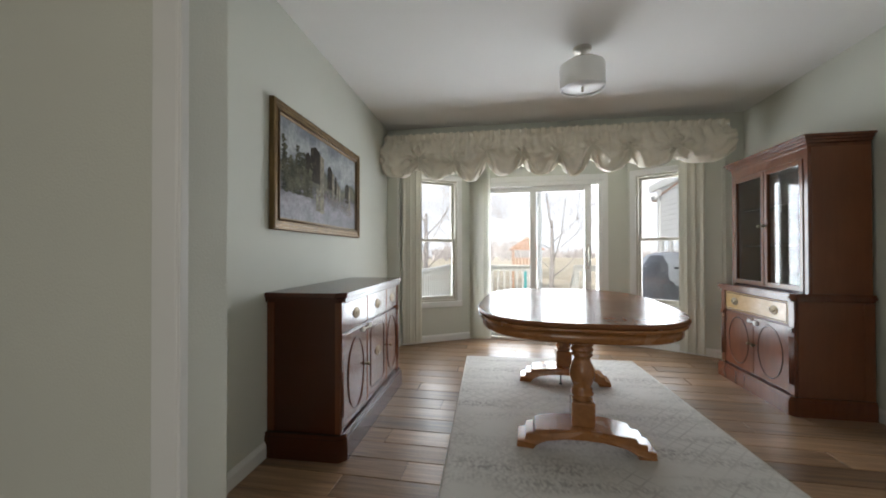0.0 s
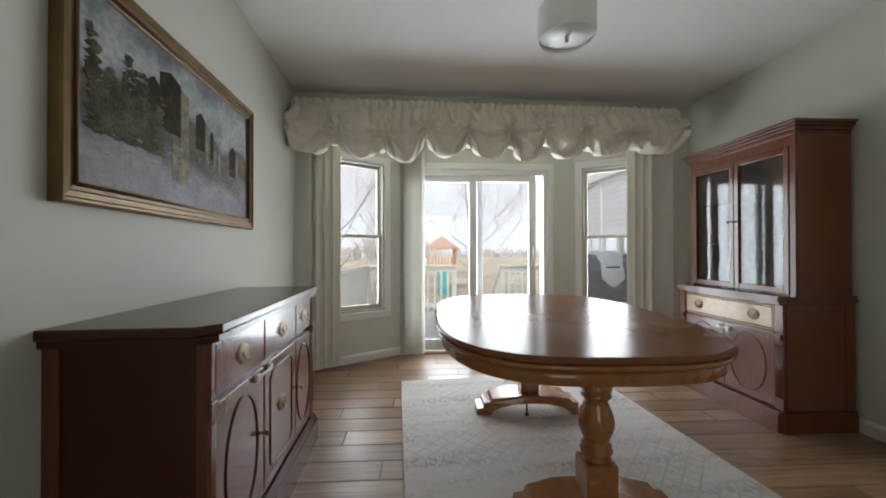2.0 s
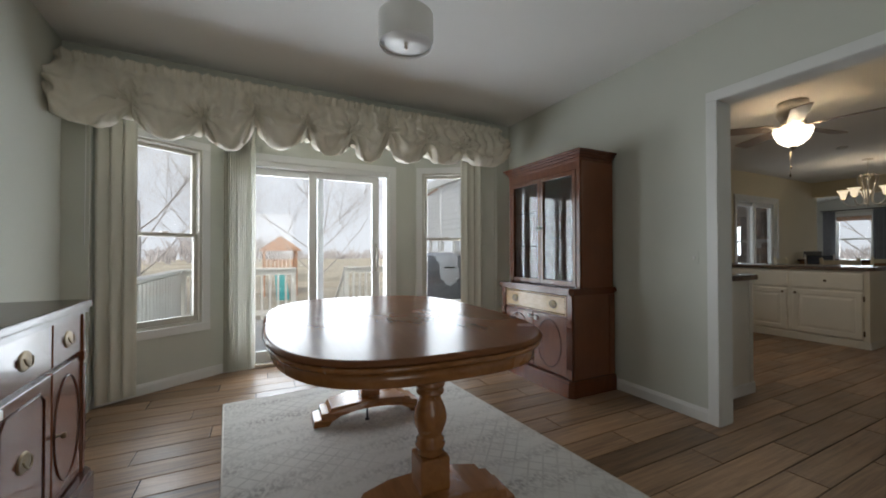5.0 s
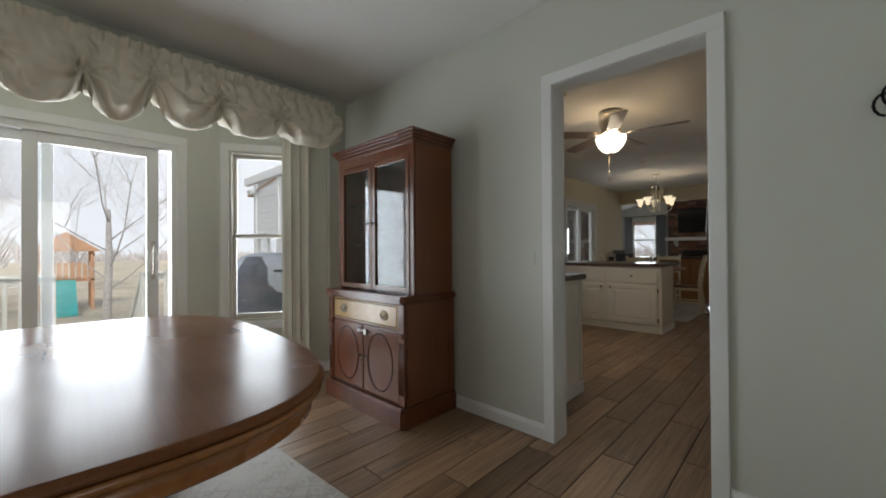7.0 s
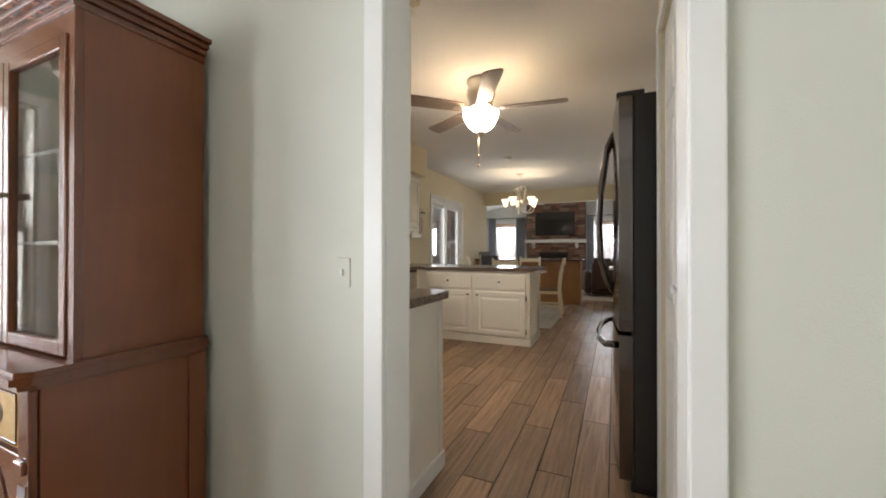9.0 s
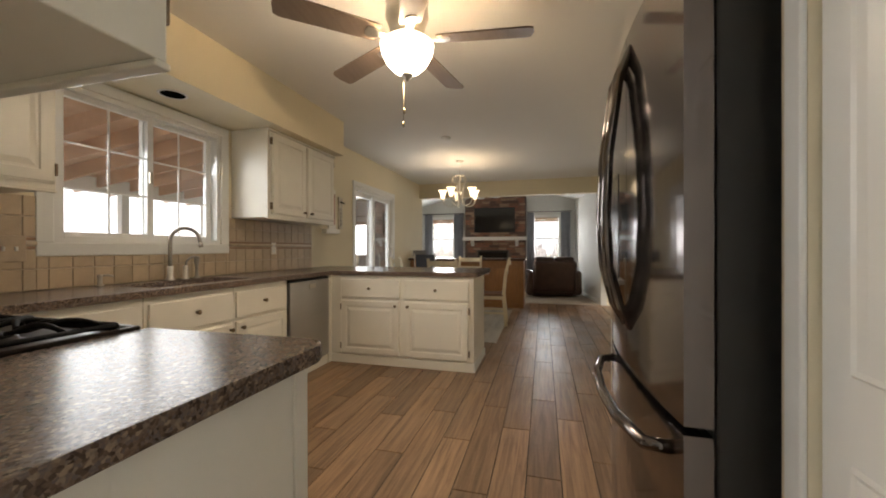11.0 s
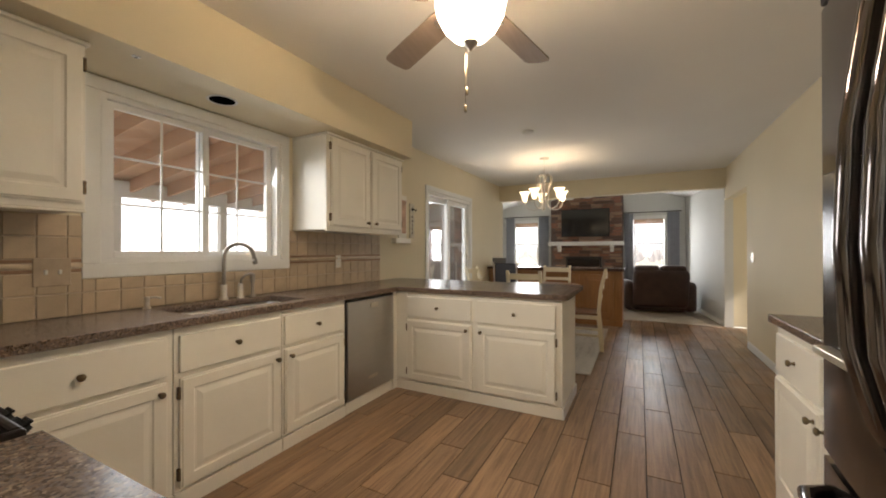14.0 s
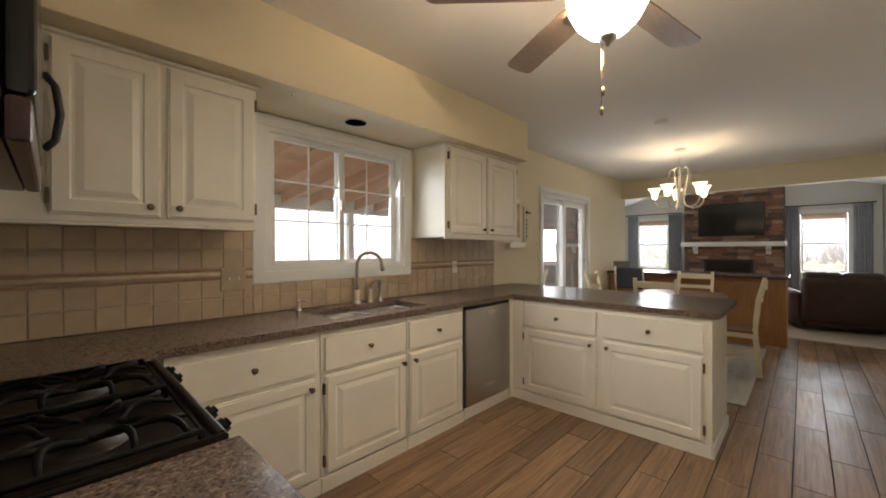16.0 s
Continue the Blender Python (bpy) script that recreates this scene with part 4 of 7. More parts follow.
for sx0, sz0, sx1, sz1 in ((-1, -1, 1, -1), (1, -1, 1, 1), (1, 1, -1, 1), (-1, 1, -1, -1)):
    tube(bm, [(sx0 * (PW / 2 - 0.058), -0.026, sz0 * (PH / 2 - 0.058)), (sx1 * (PW / 2 - 0.058), -0.026, sz1 * (PH / 2 - 0.058))], 0.006, segs=6)
part("inner_bead", bm, mat("dark_gilt", (0.12, 0.07, 0.03), 0.45, 0.3, vary=0.2, noise_scale=20), pic)


def painting_material():
    """Oil landscape: cloudy sky above, brushy green slope, grey-violet stone foreground."""
    m = bpy.data.materials.new("oil_painting")
    m.use_nodes = True
    n, l = m.node_tree.nodes, m.node_tree.links
    b = n["Principled BSDF"]
    b.inputs["Roughness"].default_value = 0.5
    b.inputs["Specular IOR Level"].default_value = 0.4
    co = n.new("ShaderNodeTexCoord")
    sep = n.new("ShaderNodeSeparateXYZ")
    l.new(co.outputs["Object"], sep.inputs[0])
    big = n.new("ShaderNodeTexNoise")
    big.inputs["Scale"].default_value, big.inputs["Detail"].default_value = 5, 8
    l.new(co.outputs["Object"], big.inputs["Vector"])
    fine = n.new("ShaderNodeTexNoise")
    fine.inputs["Scale"].default_value, fine.inputs["Detail"].default_value = 45, 6
    l.new(co.outputs["Object"], fine.inputs["Vector"])
    add = n.new("ShaderNodeMath")
    add.operation = "MULTIPLY_ADD"
    add.inputs[1].default_value = 0.42
    l.new(big.outputs[0], add.inputs[0])
    l.new(sep.outputs["Z"], add.inputs[2])
    ramp = n.new("ShaderNodeValToRGB")
    el = ramp.color_ramp.elements
    el[0].position, el[0].color = 0.0, (0.14, 0.13, 0.15, 1)
    el[1].position, el[1].color = 1.0, (0.16, 0.18, 0.20, 1)
    for p, c in ((0.20, (0.22, 0.20, 0.22, 1)), (0.34, (0.11, 0.095, 0.10, 1)), (0.42, (0.045, 0.04, 0.02, 1)), (0.52, (0.11, 0.10, 0.045, 1)), (0.60, (0.06, 0.065, 0.04, 1)), (0.68, (0.25, 0.27, 0.28, 1)), (0.82, (0.40, 0.42, 0.42, 1))):
        e = el.new(p)
        e.color = c
    rng = n.new("ShaderNodeMapRange")
    rng.inputs[1].default_value, rng.inputs[2].default_value = -0.10, 0.50
    l.new(add.outputs[0], rng.inputs[0])
    l.new(rng.outputs[0], ramp.inputs[0])
    mx = n.new("ShaderNodeMix")
    mx.data_type, mx.blend_type = "RGBA", "OVERLAY"
    mx.inputs[0].default_value = 0.6
    l.new(ramp.outputs[0], mx.inputs[6])
    l.new(fine.outputs[0], mx.inputs[7])
    l.new(mx.outputs[2], b.inputs["Base Color"])
    bp = n.new("ShaderNodeBump")
    bp.inputs["Strength"].default_value, bp.inputs["Distance"].default_value = 0.4, 0.004
    l.new(fine.outputs[0], bp.inputs["Height"])
    l.new(bp.outputs[0], b.inputs["Normal"])
    return m


canvas = part("canvas", B(-PW / 2 + 0.07, -0.014, -PH / 2 + 0.07, PW / 2 - 0.07, -0.003, PH / 2 - 0.07), painting_material(), pic, "brushy oil landscape in greys and greens")
STONE_D = mat("painted_dark_stone", (0.020, 0.014, 0.008), 0.6, spec=0.1, vary=0.5, noise_scale=22, grain=((0.085, 0.07, 0.045), (24.0, 24.0, 9.0), 5.0), grain_mix=0.55)
LEAFP = mat("painted_foliage", (0.035, 0.034, 0.015), 0.6, spec=0.1, vary=0.6, noise_scale=12, grain=((0.19, 0.18, 0.12), (30.0, 30.0, 30.0), 5.0), grain_mix=0.7)
STONE_L = mat("painted_lit_stone", (0.27, 0.24, 0.17), 0.6, spec=0.1, vary=0.4, noise_scale=24, grain=((0.11, 0.10, 0.085), (26.0, 26.0, 8.0), 5.0), grain_mix=0.5)
bm = bmesh.new()
for x0, x1, z0, z1 in ((-0.22, -0.08, -0.02, 0.20), (-0.29, -0.22, 0.0, 0.14), (0.04, 0.12, -0.03, 0.12), (0.17, 0.20, -0.05, 0.07), (0.38, 0.45, -0.09, 0.05)):
    prism(bm, [(x0, z0), (x1, z0), (x1, z1), ((x0 + x1) / 2, z1 + 0.025), (x0, z1)], -0.0, 0.0012, m=Matrix(((1, 0, 0, 0), (0, 0, -1, -0.0142), (0, 1, 0, 0), (0, 0, 0, 1))))
part("painted_towers", bm, STONE_D, canvas)
bm = bmesh.new()
for x0, x1, z0, z1 in ((-0.08, -0.02, -0.22, 0.19), (-0.14, -0.08, -0.21, -0.05), (0.12, 0.155, -0.1, 0.11), (0.20, 0.225, -0.1, 0.06), (0.25, 0.275, -0.1, 0.03), (0.45, 0.48, -0.14, 0.05)):
    prism(bm, [(x0, z0), (x1, z0), (x1, z1 - 0.015), (x0, z1)], -0.0, 0.0012, m=Matrix(((1, 0, 0, 0), (0, 0, -1, -0.0142), (0, 1, 0, 0), (0, 0, 0, 1))))
part("painted_walls", bm, STONE_L, canvas)
TOP = Matrix(((1, 0, 0, 0), (0, 0, -1, -0.0156), (0, 1, 0, 0), (0, 0, 0, 1)))
prnd = random.Random(77)
bm = bmesh.new()
for k in range(760):
    x = -0.56 + 0.36 * prnd.random() ** 1.15
    z = prnd.uniform(-0.13, 0.10 + 0.06 * math.sin(x * 31) + 0.04 * math.sin(x * 77))
    w, h = prnd.uniform(0.008, 0.026), prnd.uniform(0.004, 0.013)
    dep = 0.0002 + k * 0.0000015
    prism(bm, [(x - w, z), (x, z - h), (x + w, z + h * 0.3), (x + w * 0.2, z + h)], 0.0, dep, m=TOP)
part("painted_foliage", bm, LEAFP, canvas)
bm = bmesh.new()
for k in range(260):
    x, z = prnd.uniform(-0.54, 0.54), prnd.uniform(-0.27, -0.06)
    w, h = prnd.uniform(0.004, 0.02), prnd.uniform(0.001, 0.004)
    prism(bm, [(x - w, z), (x, z - h), (x + w, z + h), (x, z + h)], 0.0, 0.0006, m=TOP)
part("painted_strokes", bm, mat("painted_violet_grey", (0.21, 0.195, 0.20), 0.5, vary=0.5, noise_scale=8), canvas)
part("painted_path", strokes_path(TOP), mat("painted_red_earth", (0.14, 0.10, 0.085), 0.5, vary=0.4, noise_scale=20), canvas)

# rug
def rug_material():
    m = mat("woven_rug", (0.60, 0.575, 0.53), 1.0, bump=0.5, bump_scale=260)
    n, l = m.node_tree.nodes, m.node_tree.links
    b = n["Principled BSDF"]
    co = n.new("ShaderNodeTexCoord")

    def noisy(scale, stretch, lo, hi):
        mp = n.new("ShaderNodeMapping")
        mp.inputs["Scale"].default_value = stretch
        l.new(co.outputs["Object"], mp.inputs[0])
        t = n.new("ShaderNodeTexNoise")
        t.inputs["Scale"].default_value, t.inputs["Detail"].default_value = scale, 6
        l.new(mp.outputs[0], t.inputs["Vector"])
        r = n.new("ShaderNodeMapRange")
        r.inputs[1].default_value, r.inputs[2].default_value = lo, hi
        l.new(t.outputs[0], r.inputs[0])
        return r.outputs[0]

    bands = noisy(5.0, (0.25, 1.6, 1.0), 0.42, 0.66)
    speck = noisy(60.0, (1.0, 0.6, 1.0), 0.40, 0.62)
    mp = n.new("ShaderNodeMapping")
    mp.inputs["Rotation"].default_value = (0, 0, radians(45))
    mp.inputs["Scale"].default_value = (1, 1, 1)
    l.new(co.outputs["Object"], mp.inputs[0])
    ck = n.new("ShaderNodeTexBrick")
    ck.offset = 0.0
    ck.inputs["Scale"].default_value = 14.0
    ck.inputs["Mortar Size"].default_value = 0.09
    ck.inputs["Mortar Smooth"].default_value = 0.5
    ck.inputs["Brick Width"].default_value, ck.inputs["Row Height"].default_value = 1.0, 1.0
    l.new(mp.outputs[0], ck.inputs["Vector"])
    mul = n.new("ShaderNodeMath")
    mul.operation = "MULTIPLY"
    l.new(bands, mul.inputs[0])
    l.new(speck, mul.inputs[1])
    lat = n.new("ShaderNodeMath")
    lat.operation = "MULTIPLY"
    soft = n.new("ShaderNodeMath")
    soft.operation = "MULTIPLY"
    soft.inputs[1].default_value = 0.5
    l.new(ck.outputs["Fac"], soft.inputs[0])
    l.new(soft.outputs[0], lat.inputs[0])
    l.new(noisy(2.5, (1, 1, 1), 0.40, 0.60), lat.inputs[1])
    mx = n.new("ShaderNodeMath")
    mx.operation = "MAXIMUM"
    l.new(mul.outputs[0], mx.inputs[0])
    l.new(lat.outputs[0], mx.inputs[1])
    c = n.new("ShaderNodeMix")
    c.data_type = "RGBA"
    c.inputs[6].default_value, c.inputs[7].default_value = (0.62, 0.60, 0.56, 1), (0.34, 0.32, 0.30, 1)
    l.new(mx.outputs[0], c.inputs[0])
    l.new(c.outputs[2], b.inputs["Base Color"])
    return m


RUG = rug_material()
rug = thing("area_rug", "pale grey and cream woven rug under the dining table", "rug", at=pose(0.695, 2.97, 0, 0, 0, 3.6))
part("woven_field", B(-0.815, -1.30, 0.0, 0.815, 1.30, 0.012, bev=0.004), RUG, rug)
RUGEDGE = mat("rug_binding", (0.55, 0.52, 0.47), 1.0, vary=0.1, noise_scale=20)
for s in (-1, 1):
    bm = bmesh.new()
    tube(bm, [(s * 0.817, -1.30, 0.006), (s * 0.817, 1.30, 0.006)], 0.0065, segs=6)
    part("binding", bm, RUGEDGE, rug)

# dining table on two turned pedestals
table = thing("dining_table", "oval honey-brown wooden dining table on two turned pedestals", "table", at=pose(0.672, 3.169, 0.012, 0, 0, -2.0))


def oval(a, b, e, n=96):
    pts = []
    for k in range(n):
        t = 2 * math.pi * k / n
        c, s = math.cos(t), math.sin(t)
        pts.append((a * math.copysign(abs(c) ** (2 / e), c), b * math.copysign(abs(s) ** (2 / e), s)))
    return pts


def stacked(bm, rows, e):
    """A body of oval rings: rows of (half width, half length, z)."""
    rings = [[bm.verts.new((x, y, z)) for x, y in oval(a, b, e)] for a, b, z in rows]
    bm.faces.new(rings[0][::-1])
    bm.faces.new(rings[-1])
    for p, q in zip(rings, rings[1:]):
        for k in range(len(p)):
            f = bm.faces.new((p[k], p[(k + 1) % len(p)], q[(k + 1) % len(p)], q[k]))
            f.smooth = True


TA, TB = 0.636, 0.926
TT = 0.730
for s in (-1, 1):
    bm = bmesh.new()
    stacked(bm, [(TA - 0.012, TB - 0.012, TT - 0.026), (TA, TB, TT - 0.020), (TA, TB, TT - 0.012), (TA - 0.006, TB - 0.006, TT - 0.004), (TA - 0.014, TB - 0.014, TT)], 3.1)
    cut = bmesh.ops.bisect_plane(bm, geom=bm.verts[:] + bm.edges[:] + bm.faces[:], plane_co=(0, 0.0012 * s, 0), plane_no=(0, -s, 0), clear_outer=True)
    bmesh.ops.holes_fill(bm, edges=[e for e in bm.edges if e.is_boundary])
    part("tabletop_half", bm, TABLETOP, table, "polished tabletop half with a dark seam")
bm = bmesh.new()
stacked(bm, [(TA - 0.008, TB - 0.008, TT - 0.046), (TA - 0.004, TB - 0.004, TT - 0.040), (TA - 0.006, TB - 0.006, TT - 0.0265)], 3.1)
part("edge_moulding", bm, TABLEWOOD, table)
bm = bmesh.new()
stacked(bm, [(TA - 0.035, TB - 0.035, TT - 0.105), (TA - 0.03, TB - 0.03, TT - 0.10), (TA - 0.03, TB - 0.03, TT - 0.0465)], 3.1)
part("apron", bm, TABLEWOOD, table)
for y in (-0.66, 0.43):
    bm = bmesh.new()
    outline = [(-0.36, 0.0), (-0.27, 0.0), (-0.25, 0.035), (-0.20, 0.060), (-0.10, 0.078), (0.0, 0.082), (0.10, 0.078), (0.20, 0.060), (0.25, 0.035), (0.27, 0.0), (0.36, 0.0), (0.355, 0.035), (0.315, 0.042), (0.31, 0.075), (0.27, 0.08), (0.255, 0.105), (0.14, 0.122), (0, 0.128), (-0.14, 0.122), (-0.255, 0.105), (-0.27, 0.08), (-0.31, 0.075), (-0.315, 0.042), (-0.355, 0.035)]
    layers = []
    for v, k in ((-0.115, 0.0), (-0.108, 0.004), (0.108, 0.004), (0.115, 0.0)):
        layers.append([bm.verts.new((px, y + v * (0.72 + 0.28 * math.cos(px * 3.6) ** 2 if abs(px) > 0.25 else 1.0), pz + (k if pz > 0.03 else 0))) for px, pz in outline])
    bm.faces.new(layers[0])
    bm.faces.new(layers[-1][::-1])
    for p, q in zip(layers, layers[1:]):
        for k in range(len(p)):
            bm.faces.new((p[k], q[k], q[(k + 1) % len(p)], p[(k + 1) % len(p)]))
    part("foot", bm, TABLEWOOD, table)
    bm = bmesh.new()
    box(bm, -0.062, y - 0.062, 0.129, 0.062, y + 0.062, 0.262, bev=0.008)
    prof = [(0.050, 0.262), (0.056, 0.272), (0.050, 0.283), (0.060, 0.293), (0.062, 0.303), (0.052, 0.313), (0.058, 0.322), (0.048, 0.332), (0.050, 0.345), (0.066, 0.385), (0.069, 0.412), (0.062, 0.445), (0.047, 0.480), (0.042, 0.497), (0.056, 0.508), (0.058, 0.518), (0.048, 0.527), (0.060, 0.538), (0.061, 0.550), (0.050, 0.560), (0.064, 0.571), (0.064, 0.581), (0.052, 0.590), (0.066, 0.600), (0.066, 0.611), (0.056, 0.618), (0.064, 0.6248)]
    lathe(bm, [(0, 0.262)] + prof + [(0, 0.6248)], segs=36, centre=(0, y, 0))
    part("pedestal", bm, TABLEWOOD, table)
bm = bmesh.new()
tube(bm, [(-0.03, 0.34, 0.0), (-0.03, 0.34, 0.09)], 0.006, segs=8)
lathe(bm, [(0.016, 0), (0.014, 0.008), (0, 0.009)], segs=12, centre=(-0.03, 0.34, 0.0))
part("levelling_bolt", bm, BLACKPL, table)

# china hutch against the partition; local x along its front (towards the doorway), y out of it
hutch = thing("china_hutch", "mahogany china hutch with two glass doors over a drawer and cupboard", "hutch", at=Matrix.Translation((2.575, 4.115, 0)) @ Matrix.Rotation(radians(-90), 4, "Z") @ Matrix.Diagonal((1, -1, 1, 1)))
HW = 0.945
bm = bmesh.new()
box(bm, 0.02, 0, 0.125, HW - 0.02, 0.43, 0.765, bev=0.003)
part("lower_carcass", bm, HUTCHWOOD_LIT, hutch)
bm = bmesh.new()
prism(bm, [(0, 0), (HW, 0), (HW, 0.455), (HW - 0.03, 0.485), (0.03, 0.485), (0, 0.455)], 0, 0.105)
prism(bm, [(0.006, 0), (HW - 0.006, 0), (HW - 0.006, 0.45), (HW - 0.033, 0.475), (0.033, 0.475), (0.006, 0.45)], 0.105, 0.125)
part("plinth", bm, MAHOG_LIGHT, hutch)
bm = bmesh.new()
for z0, z1, g in ((0.765, 0.782, 0.0), (0.782, 0.80, 0.014), (0.80, 0.815, 0.006)):
    prism(bm, [(-g + 0.01, 0), (HW + g - 0.01, 0), (HW + g - 0.01, 0.44 + g), (HW - 0.03, 0.47 + g), (0.03, 0.47 + g), (-g + 0.01, 0.44 + g)], z0, z1)
part("ledge", bm, MAHOG_LIGHT, hutch)
for x in (0.03, HW - 0.05):
    part("side_panel", B(x, 0, 0.815, x + 0.02, 0.34, 1.80), HUTCHWOOD_LIT, hutch)
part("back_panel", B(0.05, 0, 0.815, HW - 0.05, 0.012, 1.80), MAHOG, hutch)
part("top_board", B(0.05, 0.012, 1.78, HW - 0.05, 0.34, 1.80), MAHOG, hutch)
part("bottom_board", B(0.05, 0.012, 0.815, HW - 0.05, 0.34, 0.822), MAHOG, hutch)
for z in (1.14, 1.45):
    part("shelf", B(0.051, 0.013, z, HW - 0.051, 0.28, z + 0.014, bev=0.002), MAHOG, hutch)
bm = bmesh.new()
box(bm, 0.03, 0.34, 0.815, 0.065, 0.362, 1.80)
box(bm, HW - 0.065, 0.34, 0.815, HW - 0.03, 0.362, 1.80)
box(bm, 0.065, 0.34, 1.735, HW - 0.065, 0.361, 1.80)
part("face_frame", bm, MAHOG_LIGHT, hutch)
bm = bmesh.new()
for z0, z1, g in ((1.80, 1.825, 0.004), (1.825, 1.845, 0.016), (1.845, 1.862, 0.030), (1.862, 1.880, 0.044)):
    box(bm, 0.03 - g, 0, z0, HW - 0.03 + g, 0.362 + g, z1, bev=0.003)
part("cornice", bm, MAHOG_LIGHT, hutch)
for x0, x1, kx in ((0.067, 0.470, 0.452), (0.475, HW - 0.067, 0.493)):
    d = frame_parts(hutch, "glass_door", x0, 0.825, x1, 1.733, 0.345, 0.368, 0.036, 0.038, MAHOG_LIGHT, glass=False)
    pn = part("pane", B(x0 + 0.034, 0.352, 0.861, x1 - 0.034, 0.356, 1.697), CABGLASS, d)
    pn.visible_shadow = False
    knob(d, (kx, 0.368, 1.30), (0, 1, 0), r=0.012)
d = part("drawer", B(0.085, 0.43, 0.60, HW - 0.085, 0.448, 0.755, bev=0.004), SATINWOOD, hutch, "satinwood drawer front")
bm = bmesh.new()
a, b, c, e = 0.098, HW - 0.098, 0.612, 0.743
tube(bm, [(a, 0.449, c), (b, 0.449, c), (b, 0.449, e), (a, 0.449, e)], 0.003, segs=6, closed=True)
part("drawer_bead", bm, MAHOG, d)
for x in (0.23, HW - 0.23):
    oval_pull(d, (x, 0.448, 0.678), (0, 1, 0))
for x0, x1, kx in ((0.085, 0.470, 0.448), (0.475, HW - 0.085, 0.497)):
    d = part("cupboard_door", B(x0, 0.43, 0.135, x1, 0.447, 0.585, bev=0.004), MAHOG_LIGHT, hutch)
    oval_bead(d, Matrix.Translation(((x0 + x1) / 2, 0.447, 0.36)), 0.135, 0.19)
    knob(d, (kx, 0.447, 0.37), (0, 1, 0), r=0.011)
bm = bmesh.new()
box(bm, 0.42, 0.447, 0.535, 0.45, 0.462, 0.56, bev=0.004)
box(bm, 0.50, 0.447, 0.525, 0.535, 0.465, 0.56, bev=0.004)
box(bm, 0.445, 0.458, 0.543, 0.505, 0.463, 0.552, bev=0.002)
part("safety_latch", bm, LATCH, hutch, "white plastic child safety latch")
for x in (0.052, HW - 0.052):
    bm = bmesh.new()
    box(bm, x - 0.03, 0.431, 0.127, x + 0.03, 0.452, 0.763, bev=0.005)
    for k in range(4):
        tube(bm, [(x - 0.018 + 0.012 * k, 0.452, 0.20), (x - 0.018 + 0.012 * k, 0.452, 0.52)], 0.004, segs=6)
    box(bm, x - 0.024, 0.45, 0.55, x + 0.024, 0.463, 0.585, bev=0.005)
    part("pilaster", bm, MAHOG_LIGHT, hutch)
for x in (0.018, HW - 0.018):
    bm = bmesh.new()
    box(bm, x - 0.004, 0.0, 0.127, x + 0.004, 0.06, 0.76, bev=0.001)
    part("side_stile", bm, HUTCHWOOD_LIT, hutch)

